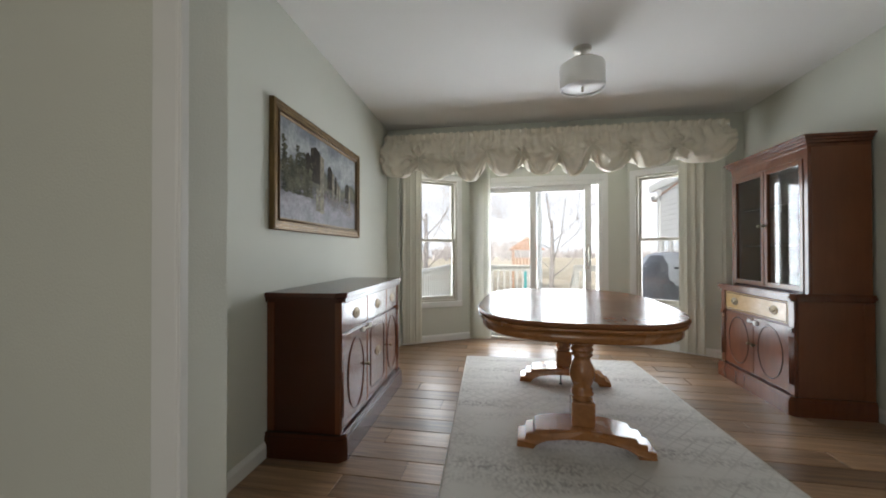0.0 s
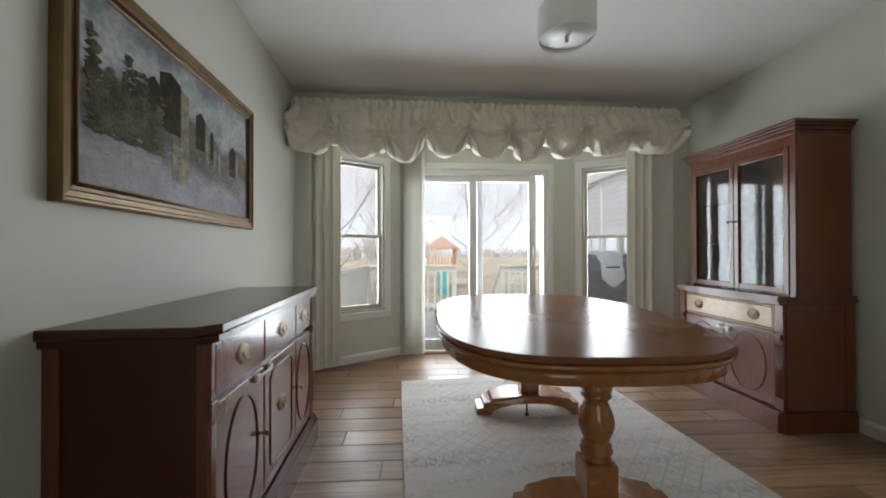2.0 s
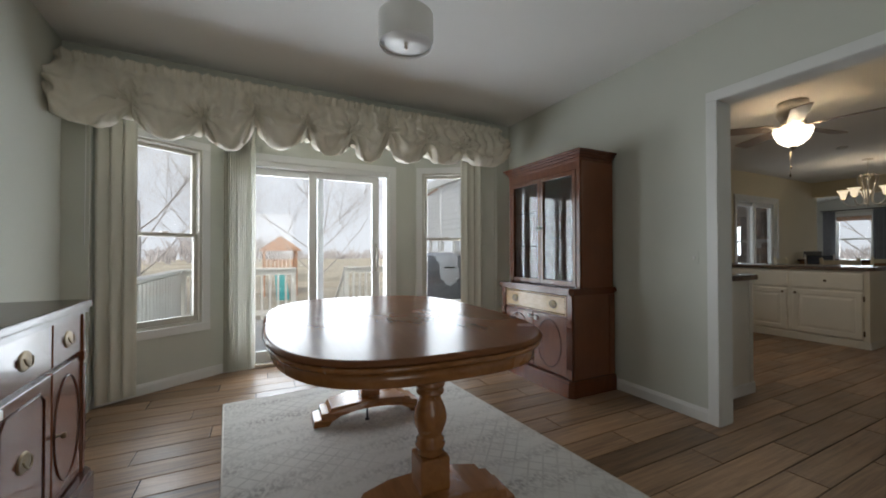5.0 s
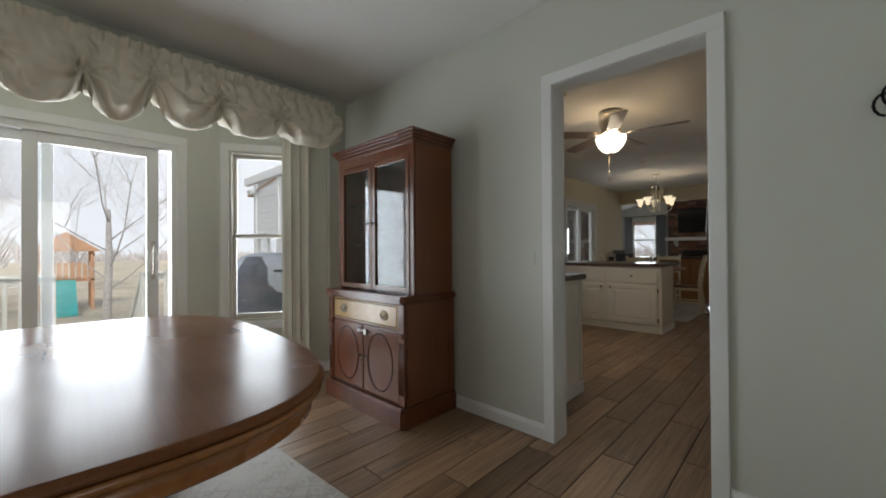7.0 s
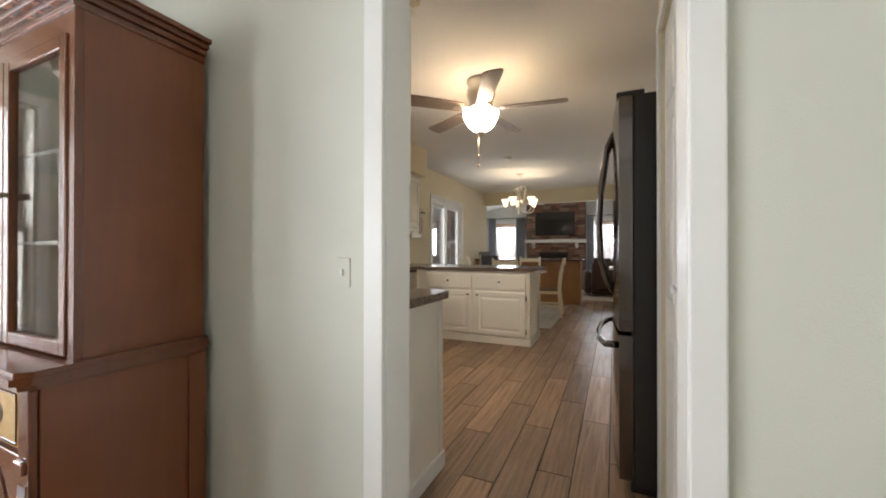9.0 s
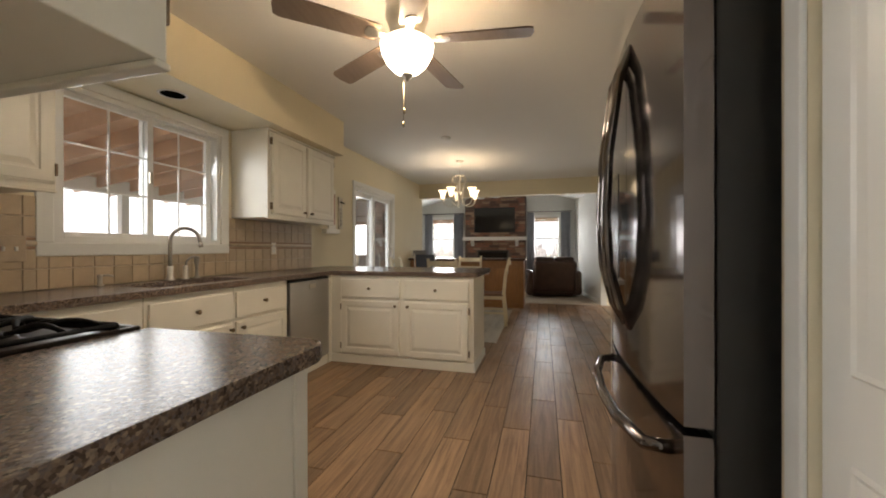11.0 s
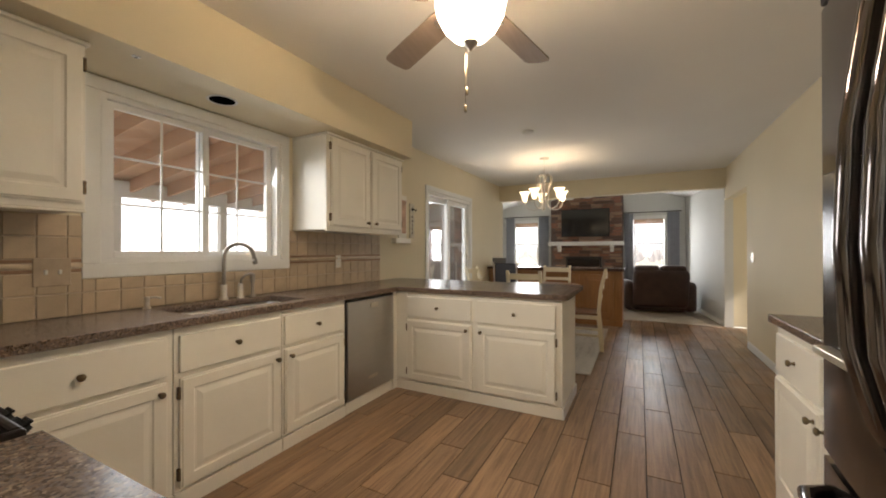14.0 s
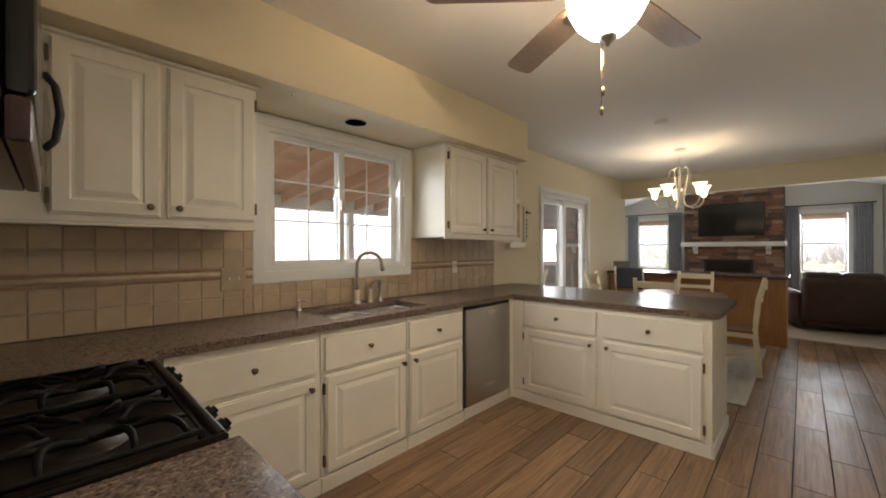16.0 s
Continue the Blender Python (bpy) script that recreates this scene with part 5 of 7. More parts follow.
# balloon valance across the bay
val = thing("balloon_valance", "cream gathered balloon valance across the bay window", "valance", at=pose(0, -0.20, -0.085, 0, 0, 1.2))
CUSPS = [-1.115, -0.66, -0.25, 0.09, 0.47, 0.84, 1.15, 1.54, 1.94, 2.50]
BELLY = [2.00, 1.97, 1.93, 1.99, 1.97, 1.96, 2.00, 2.02, 2.05]
UP = [2.16, 2.11, 2.06, 2.17, 2.12, 2.12, 2.18, 2.13, 2.13, 2.20]
rnd = random.Random(21)
bm = bmesh.new()
NU, NV = 520, 46
phase = [rnd.uniform(0, 6.28) for _ in range(12)]
gridv = []
for i in range(NU + 1):
    x = CUSPS[0] + (CUSPS[-1] - CUSPS[0]) * i / NU
    k = max(j for j in range(len(CUSPS) - 1) if CUSPS[j] <= x + 1e-9)
    s = (x - CUSPS[k]) / (CUSPS[k + 1] - CUSPS[k])
    arch = math.sin(math.pi * s) ** 0.75
    cusp = UP[k] * (1 - s) + UP[k + 1] * s
    zb = cusp - (cusp - BELLY[k]) * arch
    pull = 1 - arch
    col = []
    for j in range(NV + 1):
        v = j / NV
        zt = 2.50
        if v < 0.12:
            z = zt - 0.055 * (v / 0.12)
            y = 4.565 + 0.010 * math.sin(x * 95 + phase[0]) + 0.006 * math.sin(x * 210 + 4 * v)
            z += 0.006 * math.sin(x * 70 + phase[1]) * (1 - v / 0.12)
            if 0.06 < v:
                y += 0.008
        else:
            w = (v - 0.12) / 0.88
            turn = max(0.0, (w - 0.86) / 0.14)
            z = 2.42 - (2.42 - zb) * min(1, w / 0.88) + 0.03 * turn
            belly = math.sin(math.pi * min(1, w / 0.95)) ** 0.8
            puff = 0.035 + 0.075 * arch * w
            y = 4.555 - puff * belly - 0.03 * w + 0.07 * turn
            gather = math.sin(x * 62 + phase[2] + 2.2 * math.sin(x * 5 + w * 2)) * (1 - w) * 0.02
            drape = math.sin((w * 1.0 - 0.55 * arch) * 21 + phase[3] + k) * 0.034 * w * (0.35 + pull)
            swirl = noise.noise(Vector((x * 9, w * 5, k * 3.1))) * 0.075 * w * (1 - 0.4 * turn)
            fine = noise.noise(Vector((x * 26, w * 9, 7.7))) * 0.014 * w
            crease = (1 - abs(noise.noise(Vector((x * 6 + 2 * w, w * 3.2 - 1.4 * arch, 3.3))))) ** 6 - 0.25
            y += gather + drape + swirl + fine + 0.05 * pull ** 3 * w - 0.045 * crease * w * (1 - 0.5 * turn)
            z += noise.noise(Vector((x * 7, w * 4, 2.2))) * 0.02 * w
            for q, (cx, cz) in enumerate(zip(CUSPS, UP)):
                dx, dz = x - cx, z - cz - 0.10
                r = math.hypot(dx, dz)
                if r < 0.45:
                    ang = math.atan2(dx, -dz)
                    y += 0.050 * math.sin(ang * (7 + q % 3) + q * 1.7 + 3 * r) * math.exp(-r / 0.16) * min(1, r / 0.04) * min(1, w * 2.5)
                    y += 0.028 * math.exp(-(r / 0.035) ** 2)
        e = min(x - CUSPS[0], CUSPS[-1] - x)
        if e < 0.09:
            y += (0.09 - e) ** 2 * 9
            z += 0.02 * math.sin(z * 60) * (0.09 - e) / 0.09
        if e < 0.28 and v > 0.12:
            y -= 0.10 * math.sin(math.pi * min(1, (v - 0.12) / 0.8)) * (1 - e / 0.28)
        if 0.10 < v < 0.17:
            y += 0.014
        col.append(bm.verts.new((x, y, z)))
    gridv.append(col)
for i in range(NU):
    for j in range(NV):
        f = bm.faces.new((gridv[i][j], gridv[i + 1][j], gridv[i + 1][j + 1], gridv[i][j + 1]))
        f.smooth = True
cloth = part("gathered_cloth", bm, FABRIC, val)
sol = cloth.modifiers.new("thickness", "SOLIDIFY")
sol.thickness = 0.003
bm = bmesh.new()
tube(bm, [(-1.10, 4.60, 2.435), (2.48, 4.60, 2.435)], 0.011, segs=10)
for x in (-1.08, 0.7, 2.46):
    tube(bm, [(x, 4.60, 2.435), (x, 4.752, 2.435)], 0.007, segs=8)
part("curtain_rod", bm, TRIM, val)
# added board, keeps the bay lamps from streaking the ceiling above the valance
part("mounting_board", B(-1.11, 4.60, 2.458, 2.49, 4.749, 2.476, bev=0.002), TRIM, val)


def vertical_blinds(p0, p1, n, z1, label, twist):
    a, b = Vector((*p0, 0)), Vector((*p1, 0))
    d = b - a
    m = Matrix.Translation(a) @ Matrix.Rotation(math.atan2(d.y, d.x), 4, "Z")
    t = thing("vertical_blind", label, "blind", "vertical blinds of the bay", at=m)
    for k in range(n):
        u = d.length * (k + 0.5) / n
        bm = bmesh.new()
        mm = Matrix.Translation((u, 0, 0)) @ Matrix.Rotation(radians(twist + rnd.uniform(-4, 4)), 4, "Z")
        pts = [(-0.044, 0.0), (-0.02, 0.006), (0.0, 0.008), (0.02, 0.006), (0.044, 0.0)]
        lo = [bm.verts.new(mm @ Vector((x, y, 0.025))) for x, y in pts]
        hi = [bm.verts.new(mm @ Vector((x, y, z1 - 0.02))) for x, y in pts]
        lo2 = [bm.verts.new(mm @ Vector((x, y + 0.0015, 0.025))) for x, y in pts]
        hi2 = [bm.verts.new(mm @ Vector((x, y + 0.0015, z1 - 0.02))) for x, y in pts]
        for q in range(4):
            for A, C in ((lo, hi), (lo2, hi2)):
                f = bm.faces.new((A[q], A[q + 1], C[q + 1], C[q]))
                f.smooth = True
        for q in (0, 4):
            bm.faces.new((lo[q], hi[q], hi2[q], lo2[q]))
        part("vane", bm, BLIND, t)
    part("head_rail", B(-0.03, -0.025, z1 - 0.019, d.length + 0.03, 0.025, z1 + 0.02, bev=0.004), VINYL, t)
    return t


vertical_blinds((-0.25, 4.985), (-0.01, 4.985), 13, 2.31, "cream vertical blinds stacked beside the patio door", 68)
vertical_blinds((-1.00, 4.53), (-0.805, 4.66), 3, 2.31, "cream vertical blinds drawn over the bay window edge", 2)
vertical_blinds((2.05, 4.76), (2.24, 4.645), 3, 2.31, "cream vertical blinds drawn over the bay window edge", -2)
bm = bmesh.new()
tube(bm, [(-1.045, 4.49, 2.08), (-1.04, 4.47, 1.6), (-1.045, 4.47, 1.15)], 0.003, segs=6)
tagged(part("blind_wand", bm, VINYL, bpy.data.objects["vertical_blind.001"]), "")
bpy.data.objects["blind_wand"].matrix_parent_inverse = bpy.data.objects["vertical_blind.001"].matrix_basis.inverted()

# semi-flush ceiling lamp
lamp = thing("ceiling_lamp", "semi-flush nickel ceiling lamp with a frosted white drum shade", "ceiling lamp", at=pose(0.755, 3.06, 2.535) @ Matrix.Diagonal((0.87, 0.87, 1.0, 1.0)))
bm = bmesh.new()
lathe(bm, [(0, -0.03), (0.05, -0.03), (0.07, -0.02), (0.075, 0.0), (0, 0.0)], segs=32)
part("canopy", bm, NICKEL, lamp)
bm = bmesh.new()
lathe(bm, [(0, -0.29), (0.008, -0.29), (0.012, -0.28), (0.012, -0.03), (0, -0.03)], segs=14)
for k in range(3):
    a = k * 2.09
    tube(bm, [(0, 0, -0.10), (0.09 * math.cos(a), 0.09 * math.sin(a), -0.12), (0.168 * math.cos(a), 0.168 * math.sin(a), -0.165)], 0.004, segs=6)
part("stem", bm, NICKEL, lamp)
bm = bmesh.new()
lathe(bm, [(0.168, -0.285), (0.172, -0.29), (0.176, -0.285), (0.176, -0.125), (0.172, -0.12), (0.168, -0.125), (0.168, -0.285)], segs=48)
part("drum_shade", bm, FROSTOFF, lamp, "frosted white glass drum")
bm = bmesh.new()
lathe(bm, [(0, -0.272), (0.166, -0.272), (0.166, -0.266), (0, -0.266)], segs=40)
part("diffuser", bm, FROSTOFF, lamp)
bm = bmesh.new()
lathe(bm, [(0, -0.310), (0.010, -0.306), (0.014, -0.296), (0.008, -0.288), (0, -0.286)], segs=16)
part("finial", bm, NICKEL, lamp)
bm = bmesh.new()
for k in range(4):
    lathe(bm, [(0.105, -0.128 + 0.012 * k), (0.11, -0.122 + 0.012 * k), (0.105, -0.118 + 0.012 * k)], segs=32)
part("upper_ring", bm, NICKEL, lamp)

HINGE_BROWN = mat("brown_register_metal", (0.22, 0.17, 0.13), 0.5, 0.3, vary=0.1, noise_scale=20)

# return air grille, light switch and iron plaque on the partition wall
grille = thing("wall_vent", "white metal return air grille high on the wall", "vent", at=pose(2.6, 1.47, 2.28))
bm = bmesh.new()
box(bm, -0.006, -0.09, -0.075, 0.0, 0.09, -0.055)
box(bm, -0.006, -0.09, 0.055, 0.0, 0.09, 0.075)
box(bm, -0.006, -0.09, -0.055, 0.0, -0.07, 0.055)
box(bm, -0.006, 0.07, -0.055, 0.0, 0.09, 0.055)
part("frame", bm, TRIM, grille)
part("backing", B(-0.001, -0.07, -0.055, 0.0, 0.07, 0.055), BLACKPL, grille)
for k in range(8):
    part("slat", B(-0.005, -0.07, -0.052 + 0.0135 * k, -0.002, 0.07, -0.046 + 0.0135 * k), TRIM, grille)
sw = thing("light_switch", "small wall-coloured light switch beside the doorway", "switch", at=pose(2.6, 2.585, 1.055))
part("plate", B(-0.004, -0.026, -0.045, 0.0, 0.026, 0.045, bev=0.002), SAGE, sw)
part("toggle", B(-0.012, -0.004, -0.010, -0.004, 0.004, 0.010, bev=0.002), TRIM, sw)
plq = thing("wall_plaque", "painted wall plaque with black iron scrolls", "wall decor", at=pose(2.6, 1.165, 1.56))
part("board", B(-0.018, -0.11, 0.05, -0.004, 0.02, 0.36, bev=0.005), mat("striped_plaque_paint", (0.46, 0.47, 0.44), 0.6, vary=0.1, noise_scale=12), plq)
for k in range(5):
    part("stripe", B(-0.0195, -0.10 + 0.024 * k, 0.08, -0.0181, -0.094 + 0.024 * k, 0.26), mat("plaque_stripe_%s" % "abcde"[k], (0.10, 0.10, 0.10), 0.6), plq)
bm = bmesh.new()
for cx, cz, r in ((0.035, 0.03, 0.03), (0.01, 0.06, 0.034)):
    tube(bm, [(-0.022, cx + r * (1 - 0.12 * q) * math.cos(q), cz + 1.3 * r * (1 - 0.12 * q) * math.sin(q)) for q in [0.45 * k - 1.5 for k in range(15)]], 0.0045, segs=6)
tube(bm, [(-0.02, 0.03, -0.005), (-0.02, -0.11, 0.012)], 0.004, segs=6)
part("iron_scroll", bm, IRON, plq)

reg = thing("floor_register", "brown metal floor register in front of the patio door", "floor vent", at=pose(0.56, 4.95, 0.0005))
part("rim", B(-0.14, -0.05, 0.0, 0.14, 0.05, 0.003, bev=0.001), HINGE_BROWN, reg)
for k in range(12):
    part("louvre", B(-0.125 + 0.0215 * k, -0.036, 0.0032, -0.113 + 0.0215 * k, 0.036, 0.0055), HINGE_BROWN, reg)


# ---- kitchen things ----
def granite_material():
    m = bpy.data.materials.new("brown_granite")
    m.use_nodes = True
    n, l = m.node_tree.nodes, m.node_tree.links
    b = n["Principled BSDF"]
    b.inputs["Roughness"].default_value = 0.22
    b.inputs["Specular IOR Level"].default_value = 0.22
    co = n.new("ShaderNodeTexCoord")
    v = n.new("ShaderNodeTexVoronoi")
    v.inputs["Scale"].default_value = 180
    l.new(co.outputs["Object"], v.inputs["Vector"])
    t = n.new("ShaderNodeTexNoise")
    t.inputs["Scale"].default_value, t.inputs["Detail"].default_value = 60, 8
    l.new(co.outputs["Object"], t.inputs["Vector"])
    sep = n.new("ShaderNodeSeparateColor")
    l.new(v.outputs["Color"], sep.inputs[0])
    mixf = n.new("ShaderNodeMath")
    mixf.operation = "MULTIPLY_ADD"
    mixf.inputs[1].default_value = 0.55
    l.new(sep.outputs[0], mixf.inputs[0])
    half = n.new("ShaderNodeMath")
    half.operation = "MULTIPLY"
    half.inputs[1].default_value = 0.6
    l.new(t.outputs[0], half.inputs[0])
    l.new(half.outputs[0], mixf.inputs[2])
    r = n.new("ShaderNodeValToRGB")
    el = r.color_ramp.elements
    el[0].position, el[0].color = 0.22, (0.028, 0.020, 0.016, 1)
    el[1].position, el[1].color = 0.85, (0.30, 0.22, 0.155, 1)
    for p, c in ((0.42, (0.10, 0.068, 0.05, 1)), (0.58, (0.19, 0.135, 0.10, 1)), (0.7, (0.12, 0.10, 0.095, 1))):
        e = el.new(p)
        e.color = c
    l.new(mixf.outputs[0], r.inputs[0])
    l.new(r.outputs[0], b.inputs["Base Color"])
    return m


GRANITE = granite_material()
HINGE = mat("bronze_hinge", (0.16, 0.115, 0.07), 0.45, 0.8, vary=0.1, noise_scale=30)


def raised_panel(parent, name, x0, z0, x1, z1, y, knob_at=None, hinge_x=None, drawer=False):
    """An overlay door or drawer front with a raised panel; local x along, y out of the front, z up."""
    bm = bmesh.new()
    t = 0.019
    box(bm, x0, y, z0, x1, y + t, z1, bev=0.004)
    d = part(name, bm, CAB, parent)
    if not drawer:
        w = 0.058
        bm = bmesh.new()
        rows = [(w, 0.0), (w + 0.006, -0.006), (w + 0.016, -0.006), (w + 0.042, 0.002), (w + 0.048, 0.002)]
        loops = []
        for a, h in rows:
            loops.append([bm.verts.new(p) for p in ((x0 + a, y + t + 0.0015 + h + 0.0055, z0 + a), (x1 - a, y + t + 0.0015 + h + 0.0055, z0 + a), (x1 - a, y + t + 0.0015 + h + 0.0055, z1 - a), (x0 + a, y + t + 0.0015 + h + 0.0055, z1 - a))])
        for p, q in zip(loops, loops[1:]):
            for k in range(4):
                bm.faces.new((p[k], p[(k + 1) % 4], q[(k + 1) % 4], q[k]))
        bm.faces.new(loops[-1])
        frame4 = [[bm.verts.new(p) for p in ((x0 + a, y + yy, z0 + a), (x1 - a, y + yy, z0 + a), (x1 - a, y + yy, z1 - a), (x0 + a, y + yy, z1 - a))] for a, yy in ((0.006, t - 0.001), (0.010, t + 0.007), (w, t + 0.007))]
        for p, q in zip(frame4, frame4[1:]):
            for k in range(4):
                bm.faces.new((p[k], p[(k + 1) % 4], q[(k + 1) % 4], q[k]))
        part("raised_panel", bm, CAB, d)
        t += 0.007
    if knob_at:
        knob(d, (knob_at[0], y + t, knob_at[1]), (0, 1, 0), BRASS, r=0.015)
    if hinge_x is not None:
        for z in (z0 + 0.07, z1 - 0.07):
            part("hinge", B(hinge_x - 0.006, y + 0.001, z - 0.03, hinge_x + 0.006, y + 0.022, z + 0.03, bev=0.003), HINGE, d)
    return d


def base_unit(name, m, w, depth, label, doors, group="base cabinets", drawers=True, toe=True, height=0.875, sink_below=False):
    """A base cabinet; local x along its front, y out of it (front at y = 0, body behind), z up. doors: (x0, x1, knob side)."""
    t = thing(name, label, "cabinet", group, at=m)
    part("carcass", B(0, -depth, 0.085, w, 0, 0.655 if sink_below else height, bev=0.002), CAB, t)
    if sink_below:
        part("front_rail", B(0, -0.03, 0.6555, w, 0, height, bev=0.002), CAB, t)
    if toe:
        part("base_trim", B(0, -depth, 0, w, 0.012, 0.084, bev=0.004), CAB, t)
    for x0, x1, side in doors:
        kx = x1 - 0.035 if side > 0 else x0 + 0.035
        hx = x0 - 0.004 if side > 0 else x1 + 0.004
        if drawers:
            raised_panel(t, "drawer", x0, 0.655, x1, 0.835, 0.0, knob_at=((x0 + x1) / 2, 0.748), drawer=True)
        raised_panel(t, "door", x0, 0.10, x1, 0.63 if drawers else 0.835, 0.0, knob_at=(kx, 0.585), hinge_x=hx)
    return t


NORTH = lambda x: Matrix.Translation((x, 4.20, 0)) @ Matrix.Rotation(radians(180), 4, "Z")
# local x runs towards -x on this wall
base_unit("base_cabinet", NORTH(4.235), 0.705, 0.58, "white painted base cabinet with drawer and raised-panel door", [(0.03, 0.655, -1)])
base_unit("base_cabinet", NORTH(4.845), 0.605, 0.58, "white painted sink base cabinet with drawer front and door", [(0.015, 0.585, -1)], sink_below=True)
base_unit("base_cabinet", NORTH(5.41), 0.56, 0.58, "narrow white base cabinet beside the dishwasher", [(0.025, 0.55, 1)], sink_below=True)
EAST = lambda y: Matrix.Translation((6.09, y, 0)) @ Matrix.Rotation(radians(90), 4, "Z")
pen = base_unit("peninsula_cabinet", EAST(2.735), 1.465, 0.62, "white painted peninsula cabinet with two drawers and two doors", [(0.045, 0.665, 1), (0.72, 1.34, -1)])
part("corner_filler", B(1.345, 0.0, 0.086, 1.463, 0.010, 0.874, bev=0.002), CAB, pen)
bm = bmesh.new()
box(bm, -0.012, -0.62, 0, -0.0005, 0.012, 0.08, bev=0.003)
part("end_baseboard", bm, TRIM, pen)
# the leg along the partition wall, on both sides of the range
leg = thing("base_cabinet", "white painted base cabinet end beside the doorway", "cabinet", "base cabinets", at=pose(2.725, 2.66, 0))
part("carcass", B(0, 0, 0.0, 0.745, 0.54, 0.875, bev=0.003), CAB, leg)
part("side_stile", B(0.70, -0.008, 0.085, 0.745, -0.0005, 0.874, bev=0.002), CAB, leg)
part("base_trim", B(0, -0.014, 0, 0.76, -0.0005, 0.084, bev=0.004), TRIM, leg)
corner = thing("base_cabinet", "white painted corner base cabinet", "cabinet", "base cabinets", at=pose(2.725, 3.99, 0))
part("carcass", B(0, 0, 0.0, 0.80, 0.79, 0.875, bev=0.003), CAB, corner)

# worktops with an undermount sink cut-out
top = thing("worktop", "polished brown speckled granite worktop", "worktop")
SX0, SX1, SY0, SY1 = 4.36, 5.10, 4.265, 4.635
for dims in ((2.724, 3.995, 3.5195, 4.783), (3.5195, 4.165, SX0, 4.783), (SX0, 4.165, SX1, SY0), (SX0, SY1, SX1, 4.783), (SX1, 4.165, 6.0615, 4.783)):
    part("slab", B(dims[0], dims[1], 0.876, dims[2], dims[3], 0.915, bev=0.0015), GRANITE, top)
bm = bmesh.new()
outline = [(6.062, 4.783), (6.062, 2.745)] + [(6.062 + 0.05 - 0.05 * math.cos(a), 2.745 - 0.05 * math.sin(a)) for a in [math.pi / 2 * k / 6 for k in range(1, 7)]]
outline += [(6.93 + 0.05 * math.sin(a), 2.745 - 0.05 * math.cos(a)) for a in [math.pi / 2 * k / 6 for k in range(0, 7)]] + [(6.98, 4.783)]
prism(bm, outline, 0.8755, 0.9153)
bmesh.ops.bevel(bm, geom=[e for e in bm.edges if abs(e.verts[0].co.z - e.verts[1].co.z) < 1e-4], offset=0.005, segments=2, affect="EDGES", profile=0.5)
part("peninsula_slab", bm, GRANITE, top)
top2 = thing("worktop", "polished brown speckled granite worktop end beside the range", "worktop")
bm = bmesh.new()
outline = [(2.724, 2.62), (3.46, 2.62)] + [(3.46 + 0.06 * math.sin(a), 2.68 - 0.06 * math.cos(a)) for a in [math.pi / 2 * k / 6 for k in range(1, 7)]] + [(3.52, 3.205), (2.724, 3.205)]
prism(bm, outline, 0.876, 0.915)
bmesh.ops.bevel(bm, geom=[e for e in bm.edges if abs(e.verts[0].co.z - e.verts[1].co.z) < 1e-4], offset=0.005, segments=2, affect="EDGES", profile=0.5)
part("slab", bm, GRANITE, top2)

SINKSTEEL = mat("satin_sink_steel", (0.58, 0.56, 0.53), 0.33, 1.0, vary=0.12, noise_scale=12)
FAUCETM = mat("satin_faucet_nickel", (0.36, 0.33, 0.29), 0.36, 1.0, vary=0.06, noise_scale=20)
sink = thing("sink", "stainless steel double-bowl undermount sink", "sink", at=pose(0, 0, 0))
for nm, x0, x1, dp in (("left_bowl", SX0 - 0.004, 4.735, 0.19), ("right_bowl", 4.755, SX1 + 0.004, 0.16)):
    bm = bmesh.new()
    a, b = SY0 - 0.004, SY1 + 0.004
    rings = []
    for inset, z in ((0.0, 0.874), (0.006, 0.86), (0.014, 0.874 - dp + 0.03), (0.045, 0.874 - dp), (0.12, 0.874 - dp - 0.004)):
        ring = []
        cx, cy, hx, hy = (x0 + x1) / 2, (a + b) / 2, (x1 - x0) / 2 - inset, (b - a) / 2 - inset
        for k in range(40):
            t = 2 * math.pi * k / 40
            c, s = math.cos(t), math.sin(t)
            ring.append(bm.verts.new((cx + hx * math.copysign(abs(c) ** 0.3, c), cy + hy * math.copysign(abs(s) ** 0.3, s), z)))
        rings.append(ring)
    for p, q in zip(rings, rings[1:]):
        for k in range(40):
            f = bm.faces.new((p[k], p[(k + 1) % 40], q[(k + 1) % 40], q[k]))
            f.smooth = True
    bm.faces.new(rings[-1])
    o = part(nm, bm, SINKSTEEL, sink)
    sd = o.modifiers.new("thickness", "SOLIDIFY")
    sd.thickness = 0.002
    bm = bmesh.new()
    lathe(bm, [(0, 0.0), (0.03, 0.0), (0.042, 0.004), (0.045, 0.001)], segs=24, centre=((x0 + x1) / 2, (a + b) / 2, 0.874 - dp - 0.003))
    part("drain", bm, NICKEL, o)
part("divider", B(4.733, SY0, 0.80, 4.757, SY1, 0.868, bev=0.005), SINKSTEEL, sink)

faucet = thing("faucet", "brushed nickel high-arc kitchen faucet behind the sink", "faucet", at=pose(4.80, 4.705, 0.915))
bm = bmesh.new()
lathe(bm, [(0.030, 0), (0.030, 0.006), (0.022, 0.012), (0.019, 0.03), (0.019, 0.10), (0, 0.10)], segs=24)
part("base", bm, NICKEL, faucet)
bm = bmesh.new()
arc = [(0, 0, 0.05), (0, 0, 0.20), (0, 0, 0.28)] + [(0.075 * (1 - math.cos(a)), -0.05 * (1 - math.cos(a)), 0.28 + 0.095 * math.sin(a)) for a in [math.pi * k / 14 for k in range(1, 15)]] + [(0.156, -0.104, 0.25)]
tube(bm, arc, 0.013, segs=14)
part("gooseneck", bm, FAUCETM, faucet)
bm = bmesh.new()
